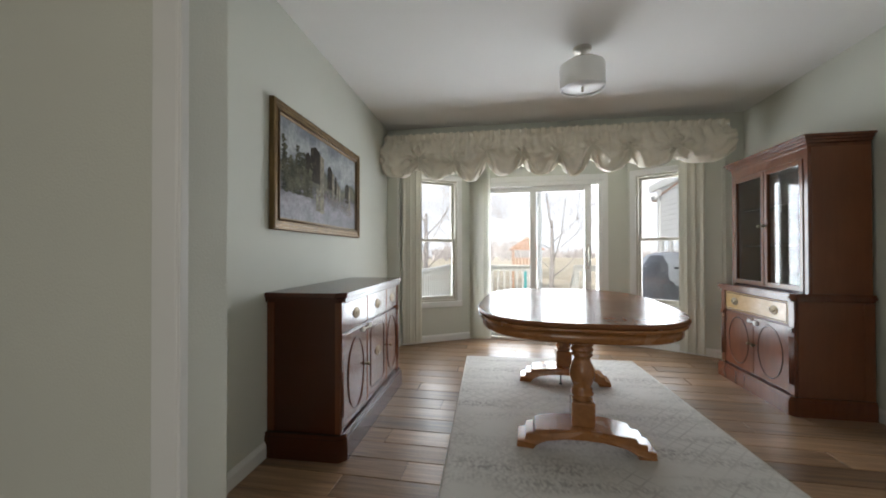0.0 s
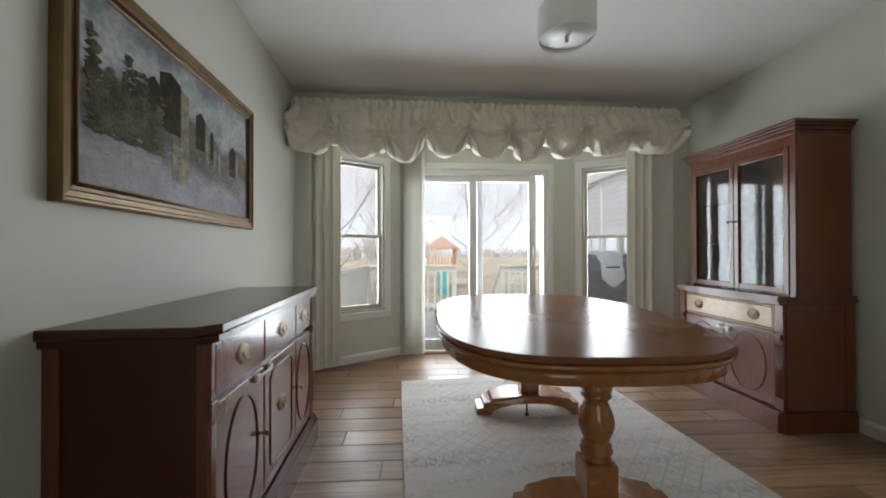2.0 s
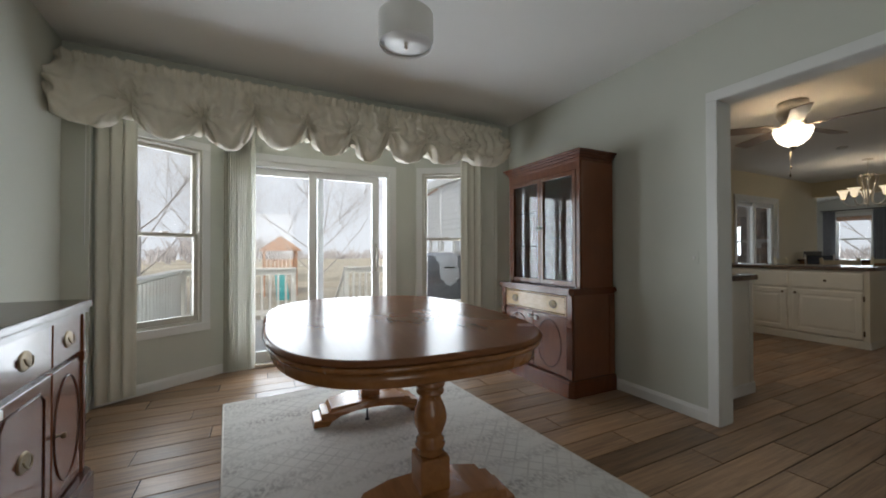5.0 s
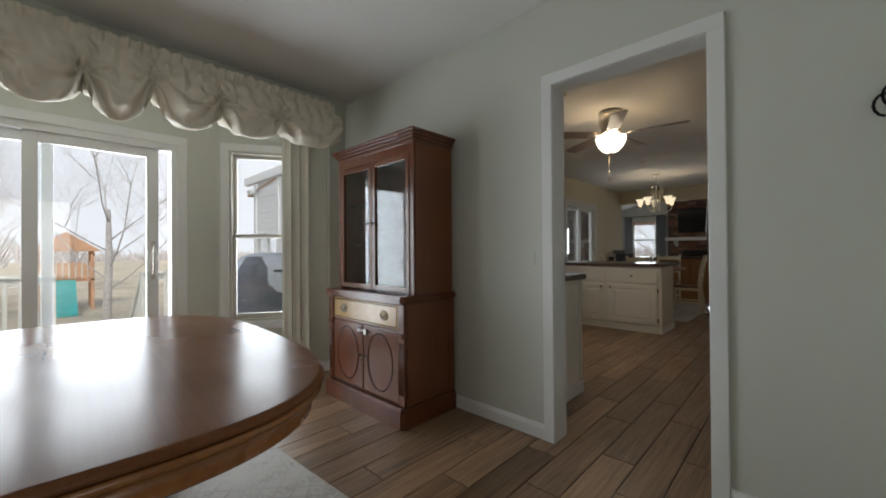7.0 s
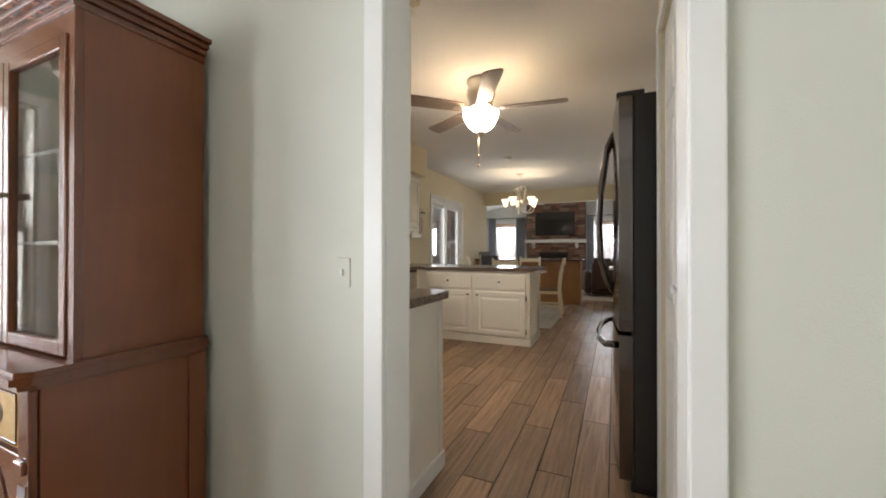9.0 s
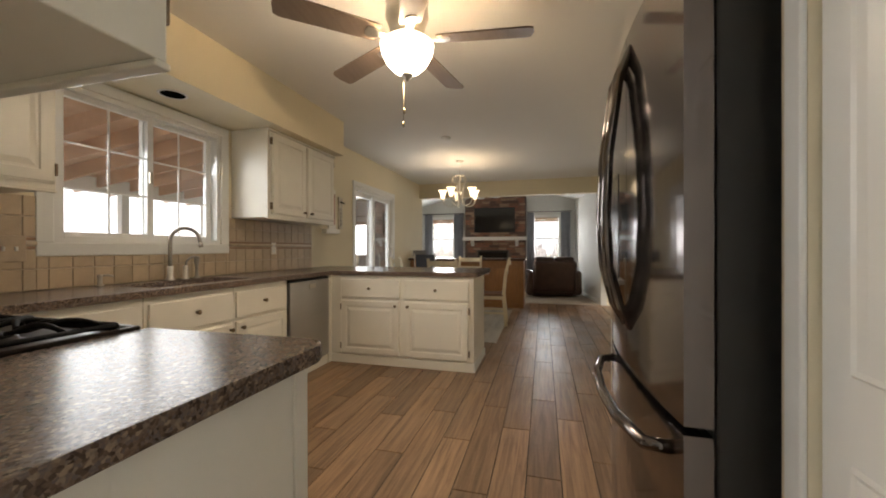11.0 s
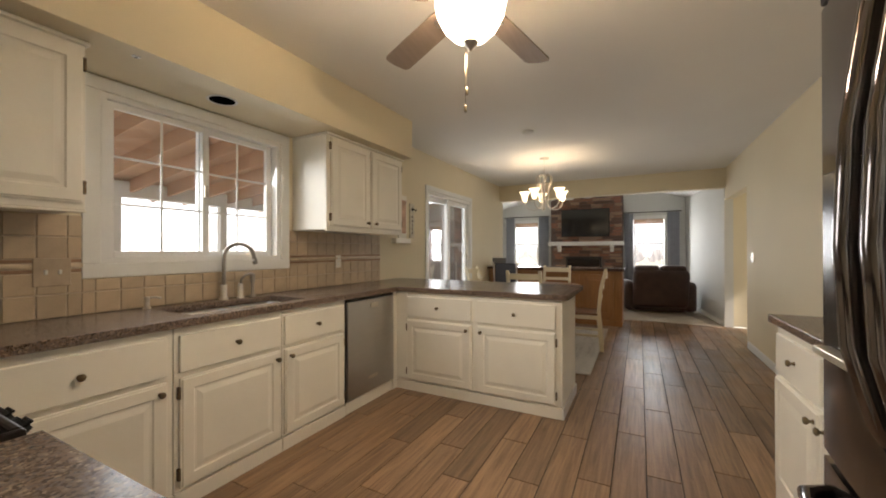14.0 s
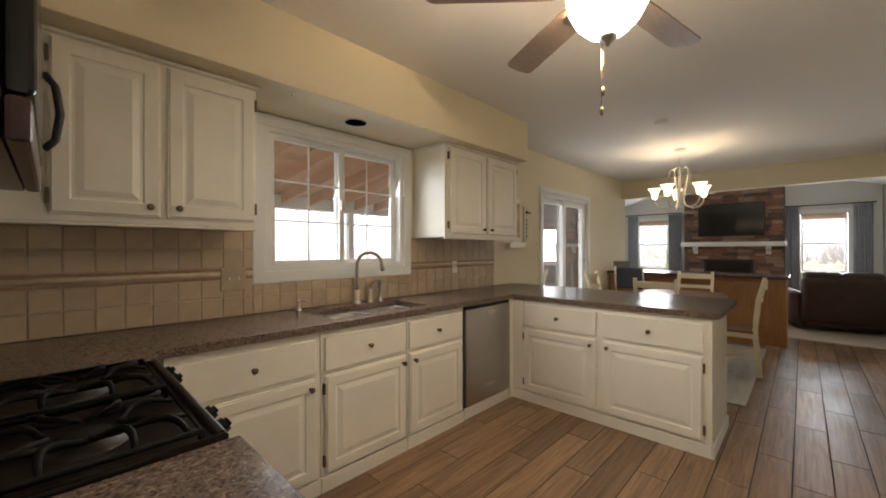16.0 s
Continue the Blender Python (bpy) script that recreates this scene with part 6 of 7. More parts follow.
tube(bm, [(0.152, -0.101, 0.272), (0.159, -0.106, 0.235)], 0.016, segs=14)
part("spout_head", bm, FAUCETM, faucet)
filt = thing("filter_faucet", "small brushed nickel hooked filter faucet", "faucet", at=pose(4.915, 4.70, 0.915))
bm = bmesh.new()
lathe(bm, [(0.024, 0), (0.022, 0.008), (0.017, 0.014), (0.017, 0.09), (0.012, 0.10), (0, 0.10)], segs=20)
part("body", bm, NICKEL, filt)
bm = bmesh.new()
tube(bm, [(0, 0, 0.085), (0.005, -0.004, 0.13), (0.03, -0.015, 0.158), (0.06, -0.03, 0.165), (0.08, -0.04, 0.155)], 0.008, segs=10)
part("lever", bm, FAUCETM, filt)
spray = thing("side_sprayer", "brushed nickel side sprayer beside the faucet", "faucet", at=pose(5.0, 4.69, 0.915))
bm = bmesh.new()
lathe(bm, [(0.023, 0), (0.020, 0.012), (0.012, 0.02), (0.011, 0.09), (0.016, 0.11), (0.018, 0.15), (0.012, 0.162), (0, 0.163)], segs=20)
part("wand", bm, FAUCETM, spray)
soap = thing("soap_dispenser", "brushed nickel soap dispenser pump", "soap dispenser", at=pose(4.355, 4.70, 0.915))
bm = bmesh.new()
lathe(bm, [(0.020, 0), (0.019, 0.006), (0.012, 0.012), (0.011, 0.05), (0.014, 0.055), (0.014, 0.068), (0, 0.07)], segs=20)
part("body", bm, NICKEL, soap)
bm = bmesh.new()
tube(bm, [(0, 0, 0.062), (0.035, -0.02, 0.064), (0.055, -0.032, 0.056)], 0.006, segs=10)
part("nozzle", bm, NICKEL, soap)

# dishwasher
dw = thing("dishwasher", "stainless steel built-in dishwasher", "dishwasher", at=pose(5.425, 4.21, 0))
part("body", B(0, 0.0, 0.09, 0.60, 0.56, 0.87), BLACKPL, dw)
part("front_panel", B(0.004, -0.028, 0.10, 0.596, -0.001, 0.845, bev=0.005), STEEL, dw)
# black strip drawn for the dark gap under the worktop
part("control_strip", B(0.006, -0.024, 0.848, 0.594, -0.001, 0.868, bev=0.003), BLACK, dw)
bm = bmesh.new()
box(bm, 0.27, -0.034, 0.775, 0.37, -0.0285, 0.815, bev=0.004)
part("pocket_handle", bm, NICKEL, dw)
part("badge", B(0.24, -0.031, 0.20, 0.36, -0.0285, 0.225, bev=0.001), NICKEL, dw)
part("kick_plate", B(0.0, -0.012, 0, 0.60, 0.0, 0.088, bev=0.003), CAB, dw)
filler = thing("corner_post", "white painted filler between dishwasher and peninsula", "cabinet", at=pose(6.03, 4.19, 0))
part("stile", B(0, 0.002, 0, 0.056, 0.03, 0.874, bev=0.002), CAB, filler)

# gas range
BURNER = mat("dull_burner_metal", (0.10, 0.09, 0.085), 0.5, 0.8, vary=0.3, noise_scale=25)
COOKTOP = mat("black_cooktop_enamel", (0.012, 0.008, 0.006), 0.3, vary=0.2, noise_scale=9, spec=0.22)
rng = thing("gas_range", "black gas range with cast iron grates", "range", at=pose(2.735, 3.21, 0))
part("body", B(0, 0, 0.0, 0.70, 0.775, 0.895, bev=0.004), BLACKPL, rng)
part("oven_door", B(0.702, 0.02, 0.20, 0.735, 0.755, 0.74, bev=0.006), BLACK, rng)
bm = bmesh.new()
tube(bm, [(0.736, 0.08, 0.70), (0.775, 0.09, 0.70), (0.775, 0.69, 0.70), (0.736, 0.70, 0.70)], 0.011, segs=10)
part("oven_handle", bm, BLACKPL, rng)
part("control_panel", B(0.702, 0.005, 0.755, 0.762, 0.77, 0.885, bev=0.012), BLACK, rng)
for y in (0.10, 0.20, 0.57, 0.67):
    bm = bmesh.new()
    lathe(bm, [(0.026, 0), (0.026, 0.008), (0.020, 0.012), (0.018, 0.032), (0, 0.034)], segs=20, m=pose(0.762, y, 0.886, 0, 55, 0))
    box(bm, -0.003, -0.019, 0.012, 0.003, 0.019, 0.040, bev=0.002, m=pose(0.762, y, 0.886, 0, 55, 0))
    part("control_knob", bm, IRON, rng)
bm = bmesh.new()
box(bm, -0.005, -0.005, 0.896, 0.765, 0.012, 0.925, bev=0.006)
box(bm, -0.005, 0.763, 0.896, 0.765, 0.780, 0.925, bev=0.006)
box(bm, -0.005, 0.012, 0.896, 0.012, 0.763, 0.925, bev=0.006)
box(bm, 0.745, 0.012, 0.896, 0.765, 0.763, 0.925, bev=0.006)
box(bm, 0.012, 0.012, 0.896, 0.745, 0.763, 0.909)
part("cooktop", bm, COOKTOP, rng)
for bx, by, br in ((0.20, 0.19, 0.042), (0.55, 0.19, 0.052), (0.20, 0.585, 0.042), (0.55, 0.585, 0.052), (0.37, 0.388, 0.035)):
    bm = bmesh.new()
    lathe(bm, [(br + 0.022, 0), (br + 0.020, 0.004), (br + 0.004, 0.008), (br, 0.016), (0, 0.016)], segs=28, centre=(bx, by, 0.909))
    brn = part("burner", bm, BURNER, rng, "burner ring of dull dark metal")
    bm = bmesh.new()
    lathe(bm, [(br * 0.85, 0.0165), (br * 0.88, 0.022), (br * 0.7, 0.026), (0, 0.027)], segs=28, centre=(bx, by, 0.909))
    part("burner_cap", bm, IRON, brn)
for y0, y1 in ((0.025, 0.370), (0.405, 0.750)):
    yc = (y0 + y1) / 2
    bm = bmesh.new()
    z = 0.934
    fr = [(0.03, y0), (0.72, y0), (0.72, y1), (0.03, y1)]
    tube(bm, [(x, y, z) for x, y in fr], 0.0065, segs=8, closed=True)
    tube(bm, [(0.375, y0, z), (0.375, y1, z)], 0.0065, segs=8)
    for x, y in fr + [(0.375, y0), (0.375, y1)]:
        tube(bm, [(x, y, 0.909), (x, y, z)], 0.007, segs=8)
    for bx in (0.20, 0.55):
        for q in range(4):
            a = math.pi / 4 + q * math.pi / 2
            sx, sy = math.copysign(1, math.cos(a)), math.copysign(1, math.sin(a))
            for ex, ey, bend in ((0.150, 0.165, 0.030), (0.165, 0.060, -0.022), (0.062, 0.166, 0.024)):
                pts = []
                for k in range(9):
                    u = k / 8
                    r = 1 - 0.74 * u
                    side = bend * math.sin(math.pi * u * 1.25)
                    pts.append((bx + sx * (ex * r + side * 0.7), yc + sy * (ey * r - side), z + 0.014 * math.sin(math.pi * min(1, u * 1.1)) + 0.004 * u))
                tube(bm, pts, 0.008, segs=8, radii=[0.005 + 0.003 * math.sin(math.pi * k / 8) for k in range(9)])
    part("grate", bm, IRON, rng)


def wall_cabinet(m, w, depth, z0, z1, label, doors, crown=True):
    t = thing("wall_cabinet", label, "cabinet", "wall cabinets", at=m)
    part("carcass", B(0, -depth, z0, w, 0, z1, bev=0.003), CAB, t)
    part("face_edge", B(-0.003, -0.02, z0 - 0.012, w + 0.003, 0.004, z0 - 0.0005, bev=0.003), CAB, t)
    for x0, x1, side in doors:
        kx = x1 - 0.04 if side > 0 else x0 + 0.04
        hx = x0 - 0.004 if side > 0 else x1 + 0.004
        raised_panel(t, "door", x0, z0 + 0.03, x1, z1 - 0.035, 0.0, knob_at=(kx, z0 + 0.075), hinge_x=hx)
    if crown:
        part("crown_strip", B(-0.012, -depth, z1 - 0.020, w + 0.012, 0.022, z1 - 0.002, bev=0.006), CAB, t)
    return t


WALLN = lambda x, y: Matrix.Translation((x, y, 0)) @ Matrix.Rotation(radians(180), 4, "Z")
wall_cabinet(WALLN(6.483, 4.402), 1.055, 0.38, 1.41, 2.178, "white painted wall cabinet beside the window", [(0.035, 0.515, 1), (0.545, 1.02, -1)])
wall_cabinet(WALLN(3.995, 4.432), 0.93, 0.35, 1.425, 2.178, "white painted corner wall cabinet with two raised-panel doors", [(0.012, 0.39, 1), (0.415, 0.765, -1)])
end = wall_cabinet(Matrix.Translation((3.13, 3.19, 0)) @ Matrix.Rotation(radians(-90), 4, "Z"), 0.54, 0.405, 1.41, 2.178, "white painted wall cabinet beside the doorway", [(0.03, 0.51, -1)])
wall_cabinet(Matrix.Translation((3.09, 4.07, 0)) @ Matrix.Rotation(radians(-90), 4, "Z"), 0.87, 0.365, 1.885, 2.178, "short white wall cabinet above the microwave", [(0.03, 0.42, 1), (0.45, 0.84, -1)])
bm = bmesh.new()
box(bm, 2.7225, 2.60, 2.1785, 3.12, 4.279, 2.599)
struct("soffit_west", bm, CREAM, "cream soffit above the range cabinets", "soffit")
mw = thing("microwave", "black over-the-range microwave with a curved handle", "microwave", at=pose(2.735, 3.215, 1.485))
part("body", B(0, 0, 0.0, 0.45, 0.765, 0.39, bev=0.006), BLACK, mw)
part("door", B(0.451, 0.0, 0.075, 0.487, 0.765, 0.385, bev=0.010), BLACK, mw)
part("lower_grille", B(0.451, 0.0, 0.0, 0.482, 0.765, 0.072, bev=0.008), mat("dark_red_brown_plastic", (0.055, 0.022, 0.018), 0.3, vary=0.1, noise_scale=8), mw)
bm = bmesh.new()
tube(bm, [(0.488, 0.70, 0.12), (0.512, 0.70, 0.15), (0.522, 0.70, 0.23), (0.512, 0.70, 0.31), (0.488, 0.70, 0.34)], 0.010, segs=10)
part("handle", bm, BLACKPL, mw)

# french-door refrigerator
fr = thing("refrigerator", "dark stainless french-door refrigerator with bottom freezer", "refrigerator", at=pose(3.635, 1.03, 0))
part("body", B(0, 0, 0.03, 0.905, 0.728, 1.845, bev=0.005), BLACKPL, fr)


def bowed(bm, x0, x1, z0, z1, y0, y1, bulge, total):
    n = 14
    pts = [(x0 + (x1 - x0) * k / n) for k in range(n + 1)]
    arc = [(x, y1 + bulge * (1 - ((x - total / 2) / (total / 2)) ** 2)) for x in pts]
    outline = [(x1, y0), (x0, y0)] + arc
    prism(bm, outline[::-1], z0, z1)


for nm, x0, x1 in (("near_door", 0.003, 0.450), ("far_door", 0.455, 0.902)):
    bm = bmesh.new()
    bowed(bm, x0, x1, 0.745, 1.845, 0.732, 0.79, 0.028, 0.905)
    d = part(nm, bm, DARKSTEEL, fr)
    hx = x1 - 0.045 if nm == "near_door" else x0 + 0.045
    bm = bmesh.new()
    tube(bm, [(hx, 0.808, 0.88), (hx, 0.850, 0.95), (hx, 0.882, 1.08), (hx, 0.890, 1.25), (hx, 0.882, 1.45), (hx, 0.850, 1.70), (hx, 0.808, 1.79)], 0.017, segs=14)
    part("bar_handle", bm, DARKSTEEL, d)
    part("hinge_cover", B(x0 + 0.02 if x0 < 0.1 else x1 - 0.10, 0.68, 1.8465, x0 + 0.10 if x0 < 0.1 else x1 - 0.02, 0.80, 1.875, bev=0.006), BLACKPL, d)
bm = bmesh.new()
bowed(bm, 0.003, 0.902, 0.055, 0.725, 0.732, 0.79, 0.028, 0.905)
d = part("freezer_drawer", bm, DARKSTEEL, fr)
bm = bmesh.new()
tube(bm, [(0.07, 0.795, 0.665), (0.09, 0.850, 0.66), (0.25, 0.885, 0.655), (0.45, 0.895, 0.652), (0.65, 0.885, 0.655), (0.815, 0.850, 0.66), (0.835, 0.795, 0.665)], 0.017, segs=14)
part("bar_handle", bm, DARKSTEEL, d)
part("kick_grille", B(0.01, 0.60, 0.0, 0.895, 0.74, 0.05, bev=0.004), BLACKPL, fr)
disp = part("dispenser", B(0.60, 0.80, 1.02, 0.82, 0.817, 1.42, bev=0.004), BLACK, fr, "black ice and water dispenser")
part("tray", B(0.61, 0.80, 1.0, 0.81, 0.84, 1.018, bev=0.003), NICKEL, disp)

# base cabinet past the refrigerator
sc = base_unit("base_cabinet", Matrix.Translation((4.56, 1.62, 0)), 1.13, 0.59, "white painted base cabinet beside the refrigerator", [(0.04, 0.55, 1), (0.58, 1.09, -1)])
top3 = thing("worktop", "polished brown granite worktop beside the refrigerator", "worktop")
part("slab", B(4.55, 1.015, 0.876, 5.73, 1.65, 0.915, bev=0.005), GRANITE, top3)

# pantry bifold door
pdoor = thing("door_pantry", "white six-panel bifold pantry door", "door", at=pose(2.785, 1.645, 0.012), kind="structure")
for k, x in enumerate((0.0, 0.368)):
    leaf = part("leaf", B(x, -0.030, 0, x + 0.362, 0.0, 2.03, bev=0.003), TRIM, pdoor)
    for z0, z1 in ((0.12, 0.78), (0.92, 1.58), (1.68, 1.92)):
        bm = bmesh.new()
        a, b = x + 0.07, x + 0.292
        loops = [[bm.verts.new(p) for p in ((a + i, h, z0 + i), (b - i, h, z0 + i), (b - i, h, z1 - i), (a + i, h, z1 - i))] for i, h in ((0.0, 0.0005), (0.006, 0.007), (0.014, 0.004), (0.04, 0.008))]
        for p, q in zip(loops, loops[1:]):
            for j in range(4):
                bm.faces.new((p[j], p[(j + 1) % 4], q[(j + 1) % 4], q[j]))
        bm.faces.new(loops[-1])
        part("panel", bm, TRIM, leaf)
knob(bpy.data.objects["leaf"], (0.335, 0.0, 0.98), (0, 1, 0), TRIM, r=0.017)
casing("trim_pantry", Matrix.Translation((3.152, 1.66, 0)), 0.74, 2.05, "white casing round the pantry door", width=0.05, depth=0.012)

# ceiling fan with its lit bowl
fan = thing("ceiling_fan", "five-blade brushed nickel ceiling fan with a lit frosted bowl", "ceiling fan", at=pose(4.70, 2.86, 2.555))
bm = bmesh.new()
lathe(bm, [(0, 0), (0.115, 0), (0.120, -0.03), (0.112, -0.05), (0.118, -0.06), (0.122, -0.12), (0.105, -0.165), (0.09, -0.20), (0.10, -0.21), (0.10, -0.235), (0.06, -0.25), (0, -0.25)][::-1], segs=40)
part("motor_housing", bm, NICKEL, fan)
BLADE = mat("taupe_fan_blade", (0.30, 0.225, 0.17), 0.4, vary=0.08, noise_scale=4, grain=((0.21, 0.15, 0.11), (0.5, 7.0, 1.0), 6.0), grain_mix=0.5)
for k in range(5):
    a = radians(-10.5 - 72 * k)
    m = Matrix.Rotation(a, 4, "Z") @ Matrix.Translation((0, 0, -0.245)) @ Matrix.Rotation(radians(11), 4, "X")
    bm = bmesh.new()
    lo = [(0.17, -0.055), (0.20, -0.063), (0.665, -0.074), (0.69, -0.06), (0.70, 0.0), (0.69, 0.06), (0.665, 0.074), (0.20, 0.063), (0.17, 0.055)]
    prism(bm, lo, -0.004, 0.004, m=m)
    part("blade", bm, BLADE, fan)
    bm = bmesh.new()
    prism(bm, [(0.085, -0.016), (0.17, -0.02), (0.20, -0.034), (0.235, -0.03), (0.245, 0.0), (0.235, 0.03), (0.20, 0.034), (0.17, 0.02), (0.085, 0.016)], -0.011, -0.0042, m=m)
    part("blade_arm", bm, NICKEL, fan)
bm = bmesh.new()
lathe(bm, [(0, -0.44), (0.03, -0.437), (0.075, -0.415), (0.115, -0.375), (0.142, -0.32), (0.15, -0.275), (0.148, -0.272), (0.14, -0.275), (0.13, -0.33), (0.10, -0.38), (0.06, -0.415), (0, -0.43)], segs=48)
part("glass_bowl", bm, FROSTBOWL, fan, "lit frosted glass bowl")
bm = bmesh.new()
lathe(bm, [(0, -0.475), (0.008, -0.472), (0.010, -0.462), (0.022, -0.455), (0.034, -0.442), (0.034, -0.437), (0, -0.437)], segs=24)
part("finial", bm, NICKEL, fan)
for dx, ln in ((0.006, 0.62), (-0.008, 0.70)):
    bm = bmesh.new()
    tube(bm, [(dx, 0.02, -0.25 - 0.19), (dx, 0.02, -ln)], 0.0012, segs=5)
    pc = part("pull_chain", bm, BRASS, fan)
    bm = bmesh.new()
    lathe(bm, [(0, -ln - 0.035), (0.006, -ln - 0.03), (0.007, -ln - 0.008), (0.003, -ln), (0, -ln)], segs=12, centre=(dx, 0.02, 0))
    part("chain_fob", bm, BRASS, pc)
bulb("fan_bulb", (4.70, 2.86, 2.30), 13, 0.05)
opening_light("fan_bowl_light", (4.70, 2.86, 2.072), (0, 0, -1), 0.2, 0.2, 3.4, (1.0, 0.86, 0.68))

# chandelier over the breakfast table
ch = thing("chandelier", "five-light brushed nickel chandelier with frosted bell shades", "chandelier", at=pose(8.66, 3.43, 2.555))
bm = bmesh.new()
lathe(bm, [(0, -0.025), (0.04, -0.025), (0.065, -0.012), (0.068, 0), (0, 0)], segs=28)
part("canopy", bm, NICKEL, ch)
bm = bmesh.new()
tube(bm, [(0, 0, -0.02), (0, 0, -0.22)], 0.003, segs=6)
part("hanging_chain", bm, NICKEL, ch)
bm = bmesh.new()
lathe(bm, [(0, -0.74), (0.012, -0.735), (0.018, -0.72), (0.010, -0.70), (0.014, -0.62), (0.012, -0.34), (0.03, -0.30), (0.034, -0.28), (0.012, -0.24), (0.006, -0.22), (0, -0.22)], segs=20)
part("column", bm, NICKEL, ch)
shade_spots = []
for k in range(5):
    a = k * 2 * math.pi / 5 + 0.35
    c, s = math.cos(a), math.sin(a)
    bm = bmesh.new()
    path = [(0.03, -0.25), (0.075, -0.24), (0.115, -0.27), (0.12, -0.34), (0.09, -0.43), (0.055, -0.54), (0.045, -0.64), (0.08, -0.71), (0.15, -0.735), (0.23, -0.715), (0.275, -0.66), (0.28, -0.60)]
    fine = []
    for (r0, z0), (r1, z1) in zip(path, path[1:]):
        for q in range(3):
            fine.append((r0 + (r1 - r0) * q / 3, z0 + (z1 - z0) * q / 3))
    fine.append(path[-1])
    tube(bm, [(r * c, r * s, z) for r, z in fine], 0.009, segs=8)
    arm = part("arm", bm, NICKEL, ch)
    bm = bmesh.new()
    lathe(bm, [(0.028, -0.60), (0.03, -0.585), (0.036, -0.57), (0.042, -0.53), (0.055, -0.495), (0.078, -0.468), (0.080, -0.466), (0.075, -0.470), (0.050, -0.50), (0.036, -0.54), (0.03, -0.565), (0, -0.575)], segs=28, centre=(0.28 * c, 0.28 * s, 0))
    part("bell_shade", bm, FROST, arm, "lit frosted glass shade")
    bulb("chandelier_bulb", (8.66 + 0.28 * c, 3.43 + 0.28 * s, 2.555 - 0.50), 0.36, 0.04, (1.0, 0.84, 0.64))

# soffit fittings and wall fittings
can = thing("recessed_light", "unlit recessed can light in the soffit", "recessed light", at=pose(4.68, 4.53, 2.178))
bm = bmesh.new()
lathe(bm, [(0.072, 0.0), (0.085, -0.003), (0.088, 0.0)], segs=36)
part("ring", bm, TRIM, can)
# flat disc in place of the hollow, its shade put into the black colour
bm = bmesh.new()
lathe(bm, [(0.0, -0.0015), (0.072, -0.0015)], segs=36)
part("dark_well", bm, mat("can_well_shade", (0.004, 0.004, 0.004), 1.0, spec=0.0), can)
hook = thing("ceiling_hook_plate", "small metal bracket on the soffit", "bracket", at=pose(4.16, 4.37, 2.178))
part("plate", B(-0.016, -0.012, -0.006, 0.016, 0.012, 0.0, bev=0.002), NICKEL, hook)
part("hole_cover", B(-0.006, -0.006, -0.009, 0.006, 0.006, -0.0062, bev=0.001), BLACKPL, hook)
plate = thing("switch_plate", "tan double switch plate on the backsplash", "switch", at=pose(3.985, 4.768, 1.14))
part("plate", B(-0.068, -0.011, -0.069, 0.068, 0.0, 0.069, bev=0.004), mat("tan_stone_plate", (0.47, 0.37, 0.26), 0.4, vary=0.15, noise_scale=14), plate)
for x in (-0.025, 0.025):
    part("toggle", B(x - 0.006, -0.022, -0.011, x + 0.006, -0.011, 0.011, bev=0.002), TRIM, plate)
outlet = thing("outlet", "almond wall outlet on the backsplash", "outlet", at=pose(5.945, 4.768, 1.14))
part("plate", B(-0.035, -0.006, -0.058, 0.035, 0.0, 0.058, bev=0.002), CAB, outlet)
for z in (-0.025, 0.025):
    part("socket", B(-0.014, -0.008, z - 0.014, 0.014, -0.0062, z + 0.014, bev=0.002), TRIM, outlet)
holder = thing("wall_organizer", "white painted wooden wall organizer with a ledge", "wall organizer", at=pose(6.98, 4.785, 1.33))
part("back_board", B(-0.02, -0.02, 0.06, 0.15, 0.0, 0.58, bev=0.004), CAB, holder)
part("ledge_box", B(-0.15, -0.07, 0.0, 0.17, -0.0, 0.058, bev=0.006), CAB, holder)
part("inset_picture", B(0.0, -0.024, 0.12, 0.13, -0.0205, 0.52), mat("faded_print", (0.55, 0.35, 0.25), 0.6, vary=0.3, noise_scale=15), holder)
board = thing("sign_board", "narrow whitewashed wooden sign with a dark hook", "wall sign", at=pose(7.26, 4.785, 1.40))
part("plank", B(-0.05, -0.018, 0.0, 0.05, 0.0, 0.43, bev=0.004), mat("whitewashed_board", (0.62, 0.57, 0.47), 0.8, vary=0.2, noise_scale=20), board)
bm = bmesh.new()
tube(bm, [(0.0, -0.018, 0.36), (0.0, -0.05, 0.36), (0.02, -0.055, 0.34), (0.05, -0.05, 0.36)], 0.006, segs=8)
lathe(bm, [(0, 0), (0.018, 0.002), (0.018, 0.008), (0, 0.01)], segs=14, m=pose(0.0, -0.018, 0.36, 90, 0, 0))
part("iron_hook", bm, IRON, board)
for k in range(5):
    part("lettering_bar", B(-0.012, -0.0195, 0.05 + 0.05 * k, 0.012, -0.0182, 0.08 + 0.05 * k), mat("faded_letter_%s" % "abcde"[k], (0.12, 0.11, 0.10), 0.8), board)
smoke = thing("smoke_detector", "round white smoke detector on the kitchen ceiling", "smoke detector", at=pose(7.35, 3.32, 2.555))
bm = bmesh.new()
lathe(bm, [(0, -0.034), (0.045, -0.032), (0.058, -0.02), (0.062, 0.0), (0, 0.0)], segs=28)
part("body", bm, TRIM, smoke)
bm = bmesh.new()
lathe(bm, [(0, -0.037), (0.012, -0.0365), (0.014, -0.0335)], segs=14)
part("test_button", bm, CAB, smoke)


